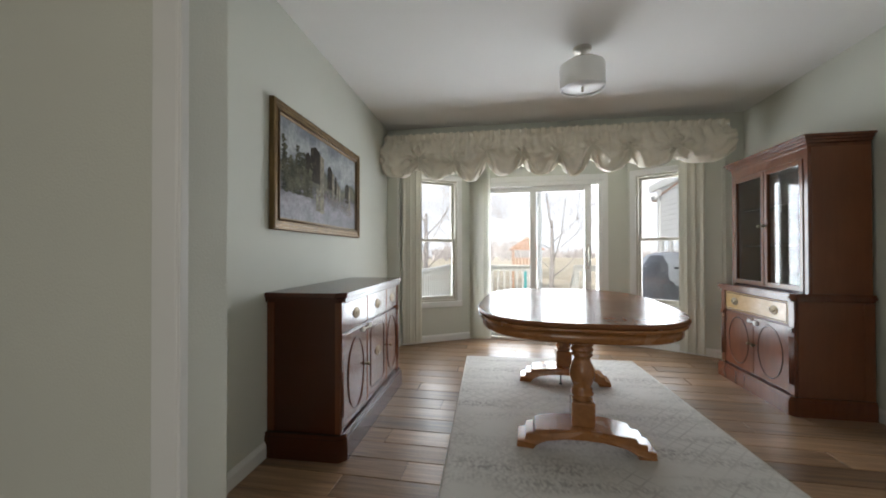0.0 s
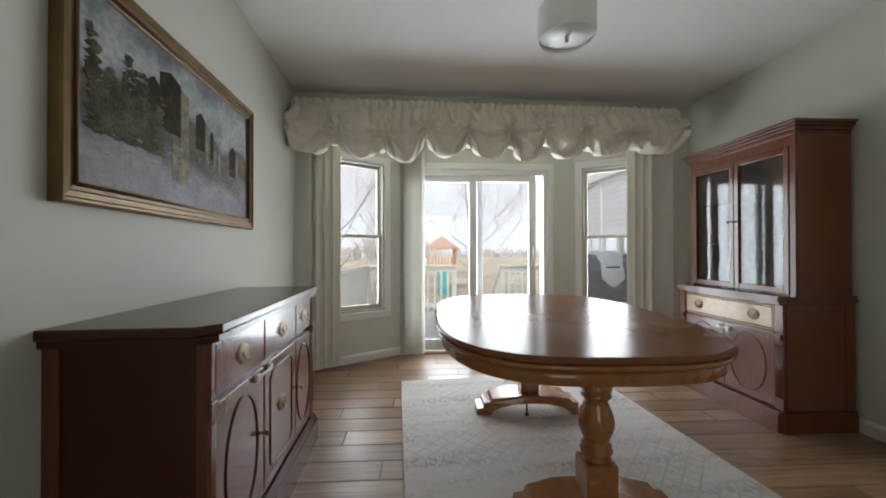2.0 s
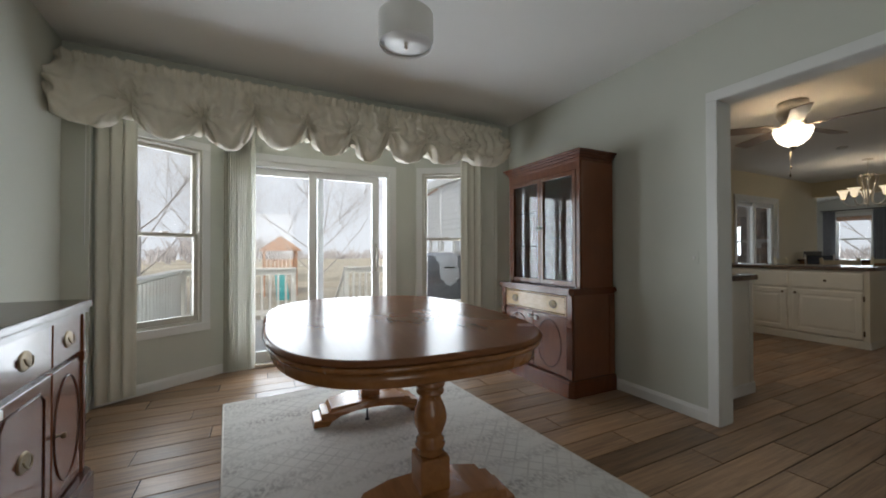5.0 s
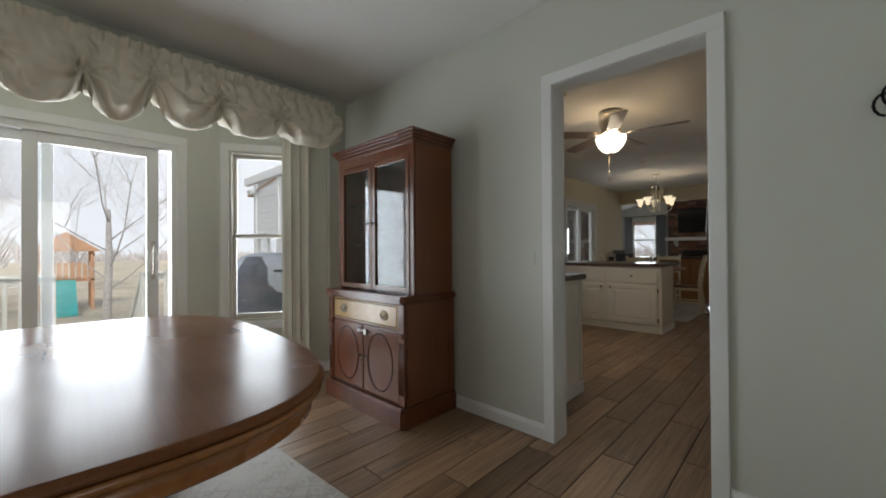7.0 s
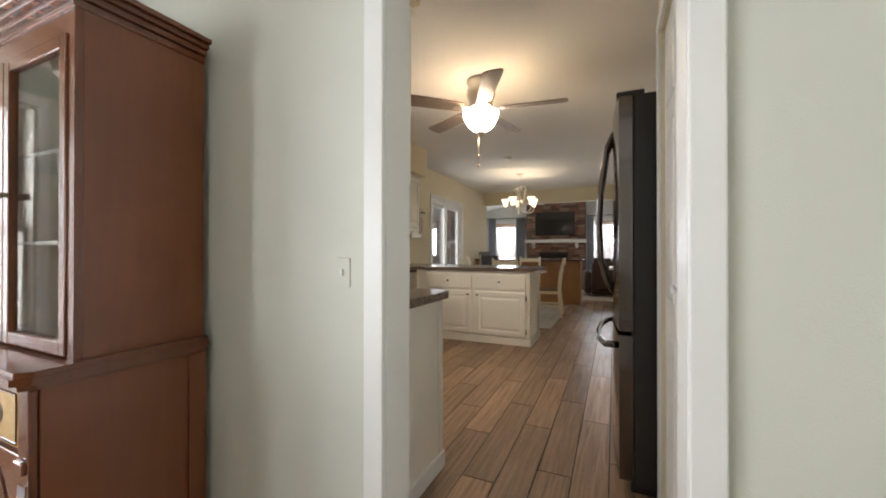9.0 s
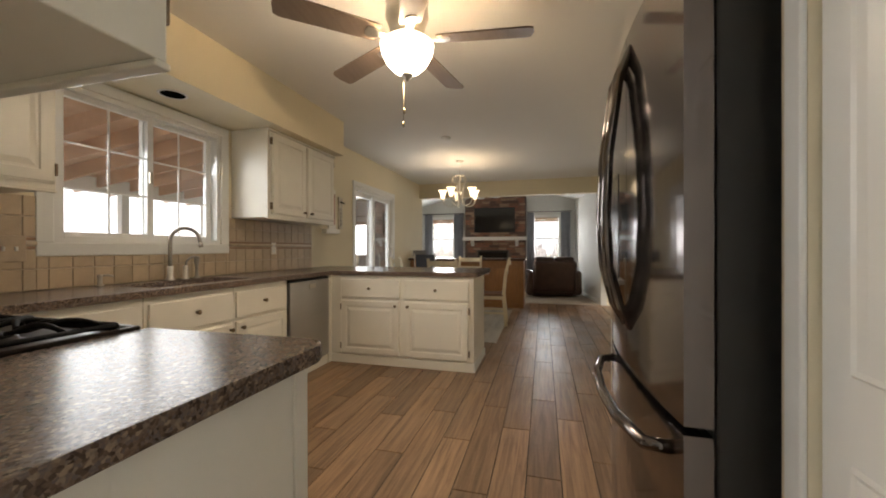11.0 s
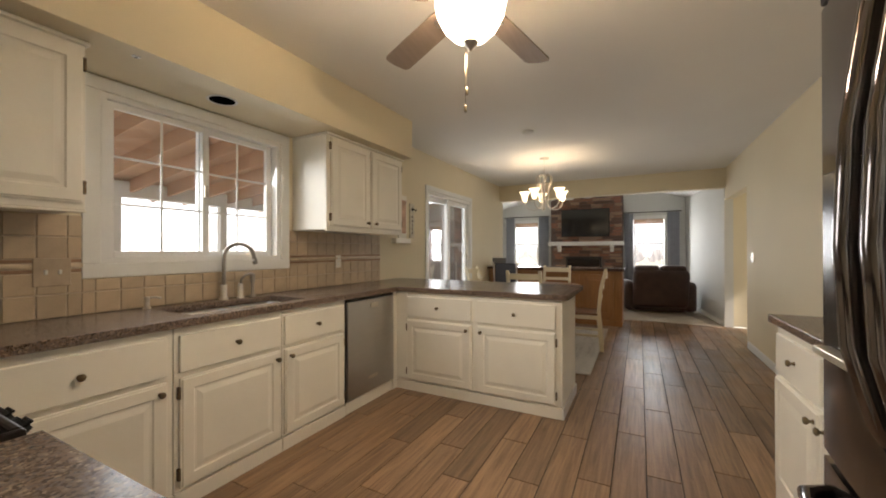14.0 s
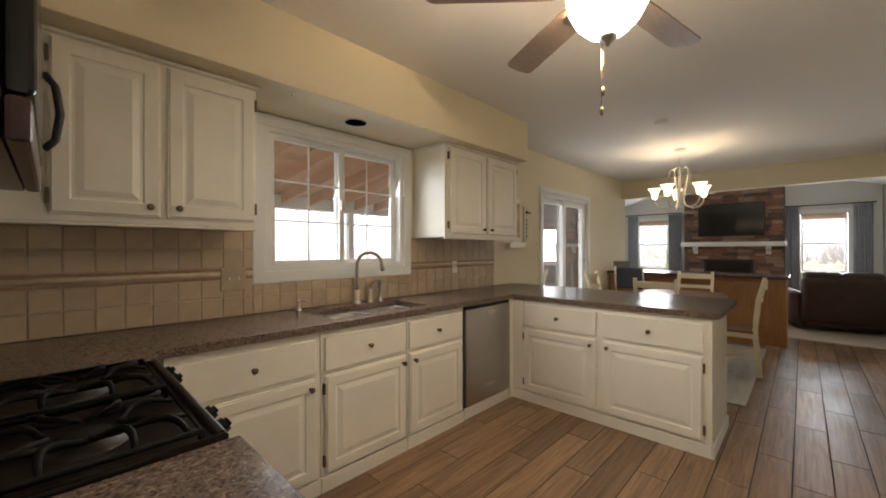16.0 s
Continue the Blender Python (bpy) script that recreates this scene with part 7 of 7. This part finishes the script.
# ---- breakfast nook and living room things ----
CREAMWOOD = mat("cream_painted_wood", (0.74, 0.66, 0.48), 0.4, vary=0.05, noise_scale=6)
SEATWOOD = mat("walnut_seat", (0.20, 0.10, 0.05), 0.35, vary=0.1, noise_scale=5)


def ladder_chair(m, label):
    t = thing("dining_chair", label, "chair", "chairs round the breakfast table", at=m)
    part("seat", B(-0.22, -0.20, 0.435, 0.22, 0.22, 0.462, bev=0.010), SEATWOOD, t, "dark wooden seat")
    for x in (-0.195, 0.195):
        bm = bmesh.new()
        tube(bm, [(x, 0.195, 0.0), (x, 0.19, 0.434)], 0.019, segs=8, radii=[0.014, 0.021])
        part("front_leg", bm, CREAMWOOD, t)
        bm = bmesh.new()
        prism(bm, [(-0.27, 0.0), (-0.225, 0.0), (-0.185, 0.44), (-0.215, 0.75), (-0.275, 0.99), (-0.31, 0.985), (-0.255, 0.74), (-0.228, 0.44)], x - 0.017, x + 0.017, m=Matrix(((0, 0, 1, 0), (1, 0, 0, 0), (0, 1, 0, 0), (0, 0, 0, 1))))
        part("back_post", bm, CREAMWOOD, t)
        part("side_stretcher", B(x - 0.010, -0.235, 0.17, x + 0.010, 0.18, 0.20, bev=0.004), CREAMWOOD, t)
        part("side_rail", B(x - 0.011, -0.20, 0.385, x + 0.011, 0.18, 0.433, bev=0.003), CREAMWOOD, t)
    for z, y, h in ((0.92, -0.275, 0.07), (0.78, -0.238, 0.045), (0.65, -0.215, 0.045)):
        bm = bmesh.new()
        n = 8
        for q in range(n):
            x0, x1 = -0.178 + 0.356 * q / n, -0.178 + 0.356 * (q + 1) / n
            y0, y1 = y - 0.03 * (1 - (x0 / 0.178) ** 2), y - 0.03 * (1 - (x1 / 0.178) ** 2)
            prism(bm, [(x0, y0 - 0.008), (x1, y1 - 0.008), (x1, y1 + 0.008), (x0, y0 + 0.008)], z - h / 2, z + h / 2)
        part("back_slat", bm, CREAMWOOD, t)
    return t


ladder_chair(pose(8.36, 2.90, 0.010, 0, 0, 4), "cream painted ladder-back chair with a dark seat, pulled to the table")
ladder_chair(pose(7.92, 3.45, 0.010, 0, 0, -90), "cream painted ladder-back chair facing the table")
ladder_chair(pose(9.18, 3.40, 0.010, 0, 0, 92), "cream painted ladder-back chair facing the table")
ladder_chair(pose(8.50, 4.20, 0.010, 0, 0, 178), "cream painted ladder-back chair facing the table")
bt = thing("breakfast_table", "dark-topped breakfast table with a cream pedestal", "table", at=pose(8.55, 3.45, 0.010))
bm = bmesh.new()
stacked(bm, [(0.60, 0.47, 0.715), (0.62, 0.49, 0.722), (0.62, 0.49, 0.738), (0.612, 0.482, 0.745)], 3.0)
part("tabletop", bm, SEATWOOD, bt)
bm = bmesh.new()
lathe(bm, [(0, 0.05), (0.06, 0.05), (0.07, 0.12), (0.045, 0.2), (0.06, 0.35), (0.05, 0.5), (0.09, 0.68), (0.10, 0.714), (0, 0.714)], segs=28)
part("pedestal", bm, CREAMWOOD, bt)
for k in range(4):
    a = math.pi / 4 + k * math.pi / 2
    bm = bmesh.new()
    tube(bm, [(0.05 * math.cos(a), 0.05 * math.sin(a), 0.12), (0.2 * math.cos(a), 0.2 * math.sin(a), 0.08), (0.36 * math.cos(a), 0.36 * math.sin(a), 0.02)], 0.03, segs=8, radii=[0.035, 0.03, 0.02])
    part("foot", bm, CREAMWOOD, bt)
nr = thing("area_rug", "pale grey woven rug under the breakfast table", "rug", at=pose(8.45, 3.62, 0))
part("woven_field", B(-1.22, -0.95, 0.0, 1.22, 0.95, 0.010, bev=0.003), RUG, nr)

# oak bar cabinet between nook and living room
bar = thing("bar_cabinet", "oak bar cabinet with raised-panel doors and a dark top", "cabinet", at=Matrix.Translation((9.97, 2.48, 0)) @ Matrix.Rotation(radians(90), 4, "Z"))
part("carcass", B(0, -0.55, 0.0, 2.28, 0, 0.90, bev=0.004), OAK, bar)
part("top", B(-0.03, -0.60, 0.901, 2.28, 0.10, 0.94, bev=0.006), mat("dark_bar_top", (0.085, 0.045, 0.03), 0.25, vary=0.15, noise_scale=6), bar)
part("base_strip", B(0, 0.0005, 0, 2.28, 0.014, 0.09, bev=0.004), OAK, bar)
for k in range(4):
    x0 = 0.13 + k * 0.53
    d = part("door", B(x0, 0.001, 0.15, x0 + 0.46, 0.018, 0.84, bev=0.004), OAK, bar)
    bm = bmesh.new()
    loops = [[bm.verts.new(p) for p in ((x0 + i, h, 0.15 + i), (x0 + 0.46 - i, h, 0.15 + i), (x0 + 0.46 - i, h, 0.84 - i), (x0 + i, h, 0.84 - i))] for i, h in ((0.058, 0.0185), (0.064, 0.024), (0.075, 0.019), (0.11, 0.027))]
    for p, q in zip(loops, loops[1:]):
        for j in range(4):
            bm.faces.new((p[j], p[(j + 1) % 4], q[(j + 1) % 4], q[j]))
    bm.faces.new(loops[-1])
    part("raised_panel", bm, OAK, d)
oc = thing("office_chair", "dark grey mesh-back chair at the bar", "chair", at=pose(9.62, 4.22, 0, 0, 0, -100))
part("backrest", B(-0.20, -0.22, 0.70, 0.20, -0.19, 1.02, bev=0.02), mat("charcoal_mesh", (0.03, 0.03, 0.035), 0.8, vary=0.2, noise_scale=40), oc)
part("seat", B(-0.22, -0.20, 0.44, 0.22, 0.20, 0.50, bev=0.02), BLACKPL, oc)
for x in (-0.215, 0.215):
    bm = bmesh.new()
    tube(bm, [(x, 0.2, 0.0), (x, 0.18, 0.46), (x, -0.18, 0.47), (x, -0.215, 0.75), (x, -0.24, 1.04)], 0.012, segs=8)
    part("side_frame", bm, NICKEL, oc)
    bm = bmesh.new()
    tube(bm, [(x, -0.22, 0.0), (x, -0.17, 0.465)], 0.012, segs=8)
    part("back_leg", bm, NICKEL, oc)
mon = thing("small_monitor", "small grey flat monitor standing on the bar top", "monitor", at=pose(10.1, 4.62, 0.94))
part("screen", B(-0.01, -0.16, 0.03, 0.02, 0.12, 0.16, bev=0.006), mat("grey_plastic", (0.22, 0.22, 0.23), 0.5, vary=0.05, noise_scale=8), mon)
part("stand", B(-0.05, -0.08, 0.0, 0.06, 0.06, 0.028, bev=0.006), BLACKPL, mon)

# leather recliner sofa, seen from behind
sofa = thing("recliner_sofa", "dark brown leather reclining sofa", "sofa", at=pose(12.05, 1.96, 0.006, 0, 0, 8))


def cushion(name, x0, y0, z0, x1, y1, z1, bev, lean=0.0):
    bm = bmesh.new()
    box(bm, x0, y0, z0, x1, y1, z1, bev=bev, seg=4)
    for v in bm.verts:
        v.co.x -= lean * (v.co.z - z0)
        v.co += Vector((noise.noise(v.co * 3.1), noise.noise(v.co * 3.1 + Vector((5, 0, 0))), noise.noise(v.co * 3.1 + Vector((0, 5, 0))))) * 0.012
    return part(name, bm, LEATHER, sofa, smooth=True)


cushion("base", -0.42, -0.46, 0.05, 0.45, 0.44, 0.42, 0.05)
cushion("back", -0.50, -0.50, 0.12, -0.26, 0.46, 0.86, 0.09, lean=0.14)
cushion("head_pillow", -0.56, -0.45, 0.80, -0.28, -0.01, 0.94, 0.06)
cushion("head_pillow", -0.56, 0.0, 0.80, -0.28, 0.42, 0.94, 0.06)
cushion("armrest", -0.45, -0.64, 0.05, 0.44, -0.44, 0.62, 0.08)
cushion("armrest", -0.45, 0.43, 0.05, 0.44, 0.60, 0.62, 0.08)

# fireplace breast of ledger stone with mantel, screen and firebox
BRICKC = [mat("brick_%s" % nm, c, 0.85, vary=0.2, noise_scale=14, bump=0.4, bump_scale=60) for nm, c in (("brown", (0.24, 0.13, 0.085)), ("dark", (0.14, 0.085, 0.065)), ("tan", (0.36, 0.24, 0.17)), ("red", (0.30, 0.14, 0.09)))]
MORTAR = mat("dark_mortar", (0.16, 0.12, 0.10), 0.95, vary=0.1, noise_scale=20)
fp = thing("fireplace", "brown brick fireplace breast reaching the vaulted ceiling", "fireplace")
FX = LX - 0.18
bm = bmesh.new()
prism(bm, [(2.58, 0.006), (4.28, 0.006), (4.28, 2.52), (3.1, 2.95), (2.58, 2.78)], FX, LX - 0.002, m=Matrix(((0, 0, 1, 0), (1, 0, 0, 0), (0, 1, 0, 0), (0, 0, 0, 1))))
part("breast", bm, MORTAR, fp)
rnd = random.Random(6)
meshes = []
for L in (0.16, 0.21, 0.26):
    for mt in BRICKC:
        b2 = bmesh.new()
        box(b2, -0.03, -L / 2, -0.031, 0.012, L / 2, 0.031, bev=0.004, seg=1)
        me = bpy.data.meshes.new("brick")
        b2.to_mesh(me)
        b2.free()
        me.materials.append(mt)
        meshes.append((L, me))
z = 0.62
count = 0
while z < 2.75:
    y = 2.585 + rnd.uniform(0, 0.04)
    while y < 4.25 and count < 300:
        L, me = rnd.choice(meshes)
        if y + L > 4.28:
            break
        ytop = y + L / 2
        lim = 2.52 + (4.28 - ytop) * 0.36 if ytop > 3.1 else 2.78 + (ytop - 2.58) * 0.32
        if z + 0.035 < lim and not (3.04 < ytop < 3.92 and 0.80 < z < 1.09):
            o = new("brick", me)
            o.parent = fp
            o.location = (FX - 0.004 - rnd.uniform(0, 0.010), ytop, z)
            count += 1
        y += L + 0.010
    z += 0.072
mantel = thing("mantel_shelf", "white painted wooden mantel shelf on corbels", "mantel")
part("shelf", B(FX - 0.23, 2.55, 1.36, FX - 0.03, 4.31, 1.455, bev=0.010), TRIM, mantel)
for y in (2.82, 4.05):
    bm = bmesh.new()
    prism(bm, [(FX - 0.03, 1.359), (FX - 0.03, 1.20), (FX - 0.07, 1.20), (FX - 0.09, 1.26), (FX - 0.17, 1.30), (FX - 0.18, 1.359)], y - 0.04, y + 0.04, m=Matrix(((1, 0, 0, 0), (0, 0, 1, 0), (0, 1, 0, 0), (0, 0, 0, 1))))
    part("corbel", bm, TRIM, mantel)
tv = thing("television", "large black flat-screen television on the fireplace", "television")
part("bezel", B(FX - 0.09, 2.87, 1.58, FX - 0.035, 4.0, 2.27, bev=0.006), BLACKPL, tv)
part("screen", B(FX - 0.094, 2.885, 1.597, FX - 0.0905, 3.985, 2.255), SOILED, tv)
fb = thing("fireplace_insert", "black steel fireplace insert", "fireplace insert")
part("surround", B(FX - 0.03, 3.06, 0.81, FX - 0.002, 3.90, 1.08, bev=0.004), BLACKPL, fb)
part("opening", B(FX - 0.034, 3.10, 0.83, FX - 0.0305, 3.86, 1.03), BLACK, fb)


def curtain(x, y0, y1, z0, z1, label):
    t = thing("curtain", label, "curtain", "living room curtains")
    bm = bmesh.new()
    n = 40
    a = [bm.verts.new((x - 0.03 + 0.022 * math.sin(k / n * 40) + 0.006 * math.sin(k / n * 93), y0 + (y1 - y0) * k / n, z0)) for k in range(n + 1)]
    b = [bm.verts.new((v.co.x + 0.004, v.co.y, z1)) for v in a]
    for k in range(n):
        f = bm.faces.new((a[k], a[k + 1], b[k + 1], b[k]))
        f.smooth = True
    o = part("panel", bm, CURTAIN, t)
    s = o.modifiers.new("thickness", "SOLIDIFY")
    s.thickness = 0.004


for y0, y1 in ((1.42, 1.66), (2.36, 2.56), (4.36, 4.62), (5.28, 5.52)):
    curtain(LX - 0.06, y0, y1, 0.05, 2.12, "grey cloth curtain panel hanging beside the window")
for y in (2.0, 4.95):
    rod = thing("curtain_rod", "black iron curtain rod above the window", "curtain rod", "living room curtain rods")
    bm = bmesh.new()
    tube(bm, [(LX - 0.09, y - 0.62, 2.14), (LX - 0.09, y + 0.62, 2.14)], 0.010, segs=8)
    part("rod", bm, IRON, rod)
    for s in (-0.5, 0.5):
        bm = bmesh.new()
        tube(bm, [(LX - 0.09, y + s, 2.14), (LX - 0.001, y + s, 2.14)], 0.006, segs=6)
        part("bracket", bm, IRON, rod)
lf = thing("living_ceiling_fan", "white ceiling fan on the living room vault", "ceiling fan", at=pose(11.9, 3.6, 2.47))
bm = bmesh.new()
lathe(bm, [(0, -0.12), (0.08, -0.11), (0.10, -0.05), (0.08, 0.0), (0.02, 0.02), (0.015, 0.45), (0, 0.45)], segs=20)
part("motor", bm, TRIM, lf)
for k in range(5):
    bm = bmesh.new()
    prism(bm, [(0.1, -0.05), (0.55, -0.065), (0.56, 0.065), (0.1, 0.05)], -0.045, -0.037, m=Matrix.Rotation(0.5 + k * 1.2566, 4, "Z"))
    part("blade", bm, TRIM, lf)
hd = thing("door_hall", "white panel door standing at the end of the hall", "door", at=pose(10.852, -0.21, 0), kind="structure")
part("slab", B(0.02, 0.0, 0.01, 0.055, 0.74, 2.03, bev=0.003), TRIM, hd)
part("door_handle", B(-0.02, 0.66, 0.98, 0.02, 0.70, 1.02, bev=0.01), BRASS, hd)
casing("trim_hall", Matrix.Translation((10.85, 0.16, 0)) @ yaw90, 0.75, 2.04, "white casing round the hall door")
sws = thing("light_switch", "white light switch on the kitchen wall", "switch", at=pose(9.05, 1.01, 1.15))
part("plate", B(-0.035, 0.0, -0.058, 0.035, 0.006, 0.058, bev=0.002), TRIM, sws)
part("toggle", B(-0.005, 0.006, -0.012, 0.005, 0.016, 0.010, bev=0.002), TRIM, sws)

# ---- backsplash tiles ----
splash = thing("backsplash", "tan square ceramic tile backsplash with a moulded liner strip", "backsplash", kind="structure")
bm = bmesh.new()
for x0, x1, z0, z1 in ((2.73, 4.098, 0.916, 1.424), (4.098, 5.388, 0.916, 1.098), (5.388, 6.60, 0.916, 1.409)):
    box(bm, x0, 4.775, z0, x1, 4.784, z1)
part("grout_bed", bm, TILEGROUT, splash)
TS, TG = 0.1095, 0.0045
b2 = bmesh.new()
box(b2, 0, -0.006, 0, TS - TG, 0.0, TS - TG, bev=0.004, seg=2)
tile_mesh = bpy.data.meshes.new("tile")
b2.to_mesh(tile_mesh)
b2.free()
tile_mesh.materials.append(TILE)
cutmesh = {}


def tile_of(w, h):
    key = (round(w, 3), round(h, 3))
    if key not in cutmesh:
        b = bmesh.new()
        box(b, 0, -0.006, 0, w, 0, h, bev=min(0.004, w / 4, h / 4), seg=2)
        me = bpy.data.meshes.new("tile")
        b.to_mesh(me)
        b.free()
        me.materials.append(TILE)
        cutmesh[key] = me
    return cutmesh[key]


for x0, x1, z1 in ((2.73, 4.098, 1.424), (4.098, 5.388, 1.098), (5.388, 6.60, 1.409)):
    rows = [(0.917, 1.0285), (1.033, 1.133)] + ([] if z1 < 1.2 else [(1.205, 1.312), (1.3165, z1 - 0.001)])
    for za, zb in rows:
        zb = min(zb, z1 - 0.001)
        if zb - za < 0.008:
            continue
        for col in range(40):
            x = max(x0, 2.729 + col * TS)
            w = min(2.729 + (col + 1) * TS - TG, x1 - 0.001) - x
            if w < 0.006:
                continue
            o = new("tile", tile_of(w, zb - za))
            o.parent = splash
            o.location = (x, 4.7748, za)
    if z1 > 1.2:
        bm = bmesh.new()
        tube(bm, [(x0, 4.772, 1.170), (x1, 4.772, 1.170)], 0.012, segs=10)
        part("liner_strip", bm, mat("ivory_liner", (0.60, 0.49, 0.34), 0.35, vary=0.1, noise_scale=20), splash)
        for za in (1.137, 1.186):
            part("pencil_strip", B(x0, 4.770, za, x1, 4.7748, za + 0.016, bev=0.003), mat("brown_pencil_tile", (0.33, 0.20, 0.12), 0.4, vary=0.2, noise_scale=40), splash)

# ---- floor planks ----
PW_, PL_ = 0.168, 0.98
plank_mesh = {}


def plank_of(w, h):
    key = (round(w, 2), round(h, 3))
    if key not in plank_mesh:
        b = bmesh.new()
        box(b, 0.0025, 0.0025, -0.006, w - 0.0025, h - 0.0025, 0.0, bev=0.0015, seg=1)
        me = bpy.data.meshes.new("plank")
        b.to_mesh(me)
        b.free()
        me.materials.append(PLANK)
        plank_mesh[key] = me
    return plank_mesh[key]


rnd = random.Random(12)
row = 0
planks = 0
y = -0.654
while y < 5.20:
    h = min(PW_, 5.20 - y)
    x = -2.6 + (row * 0.39 + rnd.uniform(0, 0.12)) % PL_ - PL_
    while x < 10.72:
        a, b = x, min(x + PL_, 10.72)
        x += PL_
        lo, hi = -1.12, 10.72
        if y + h > 4.79:
            lo, hi = -1.0, 2.35
        elif y + h < 0.9:
            if b < 9.2 and b > 2.6 or b > 10.9:
                continue
            lo = -2.6
            if a < 9.2:
                hi = 2.66
        if y < 1.0:
            lo = -2.6
        a, b = max(a, lo), min(b, hi)
        if y + h < 0.9 and a > 2.6:
            a = max(a, 9.2)
        if b - a < 0.02:
            continue
        if a < 9.2 and y + h < 0.3:
            continue
        o = new("plank", plank_of(round(b - a, 2), h))
        o.parent = floor
        o.location = (a, y, 0.0)
        planks += 1
    y += PW_
    row += 1
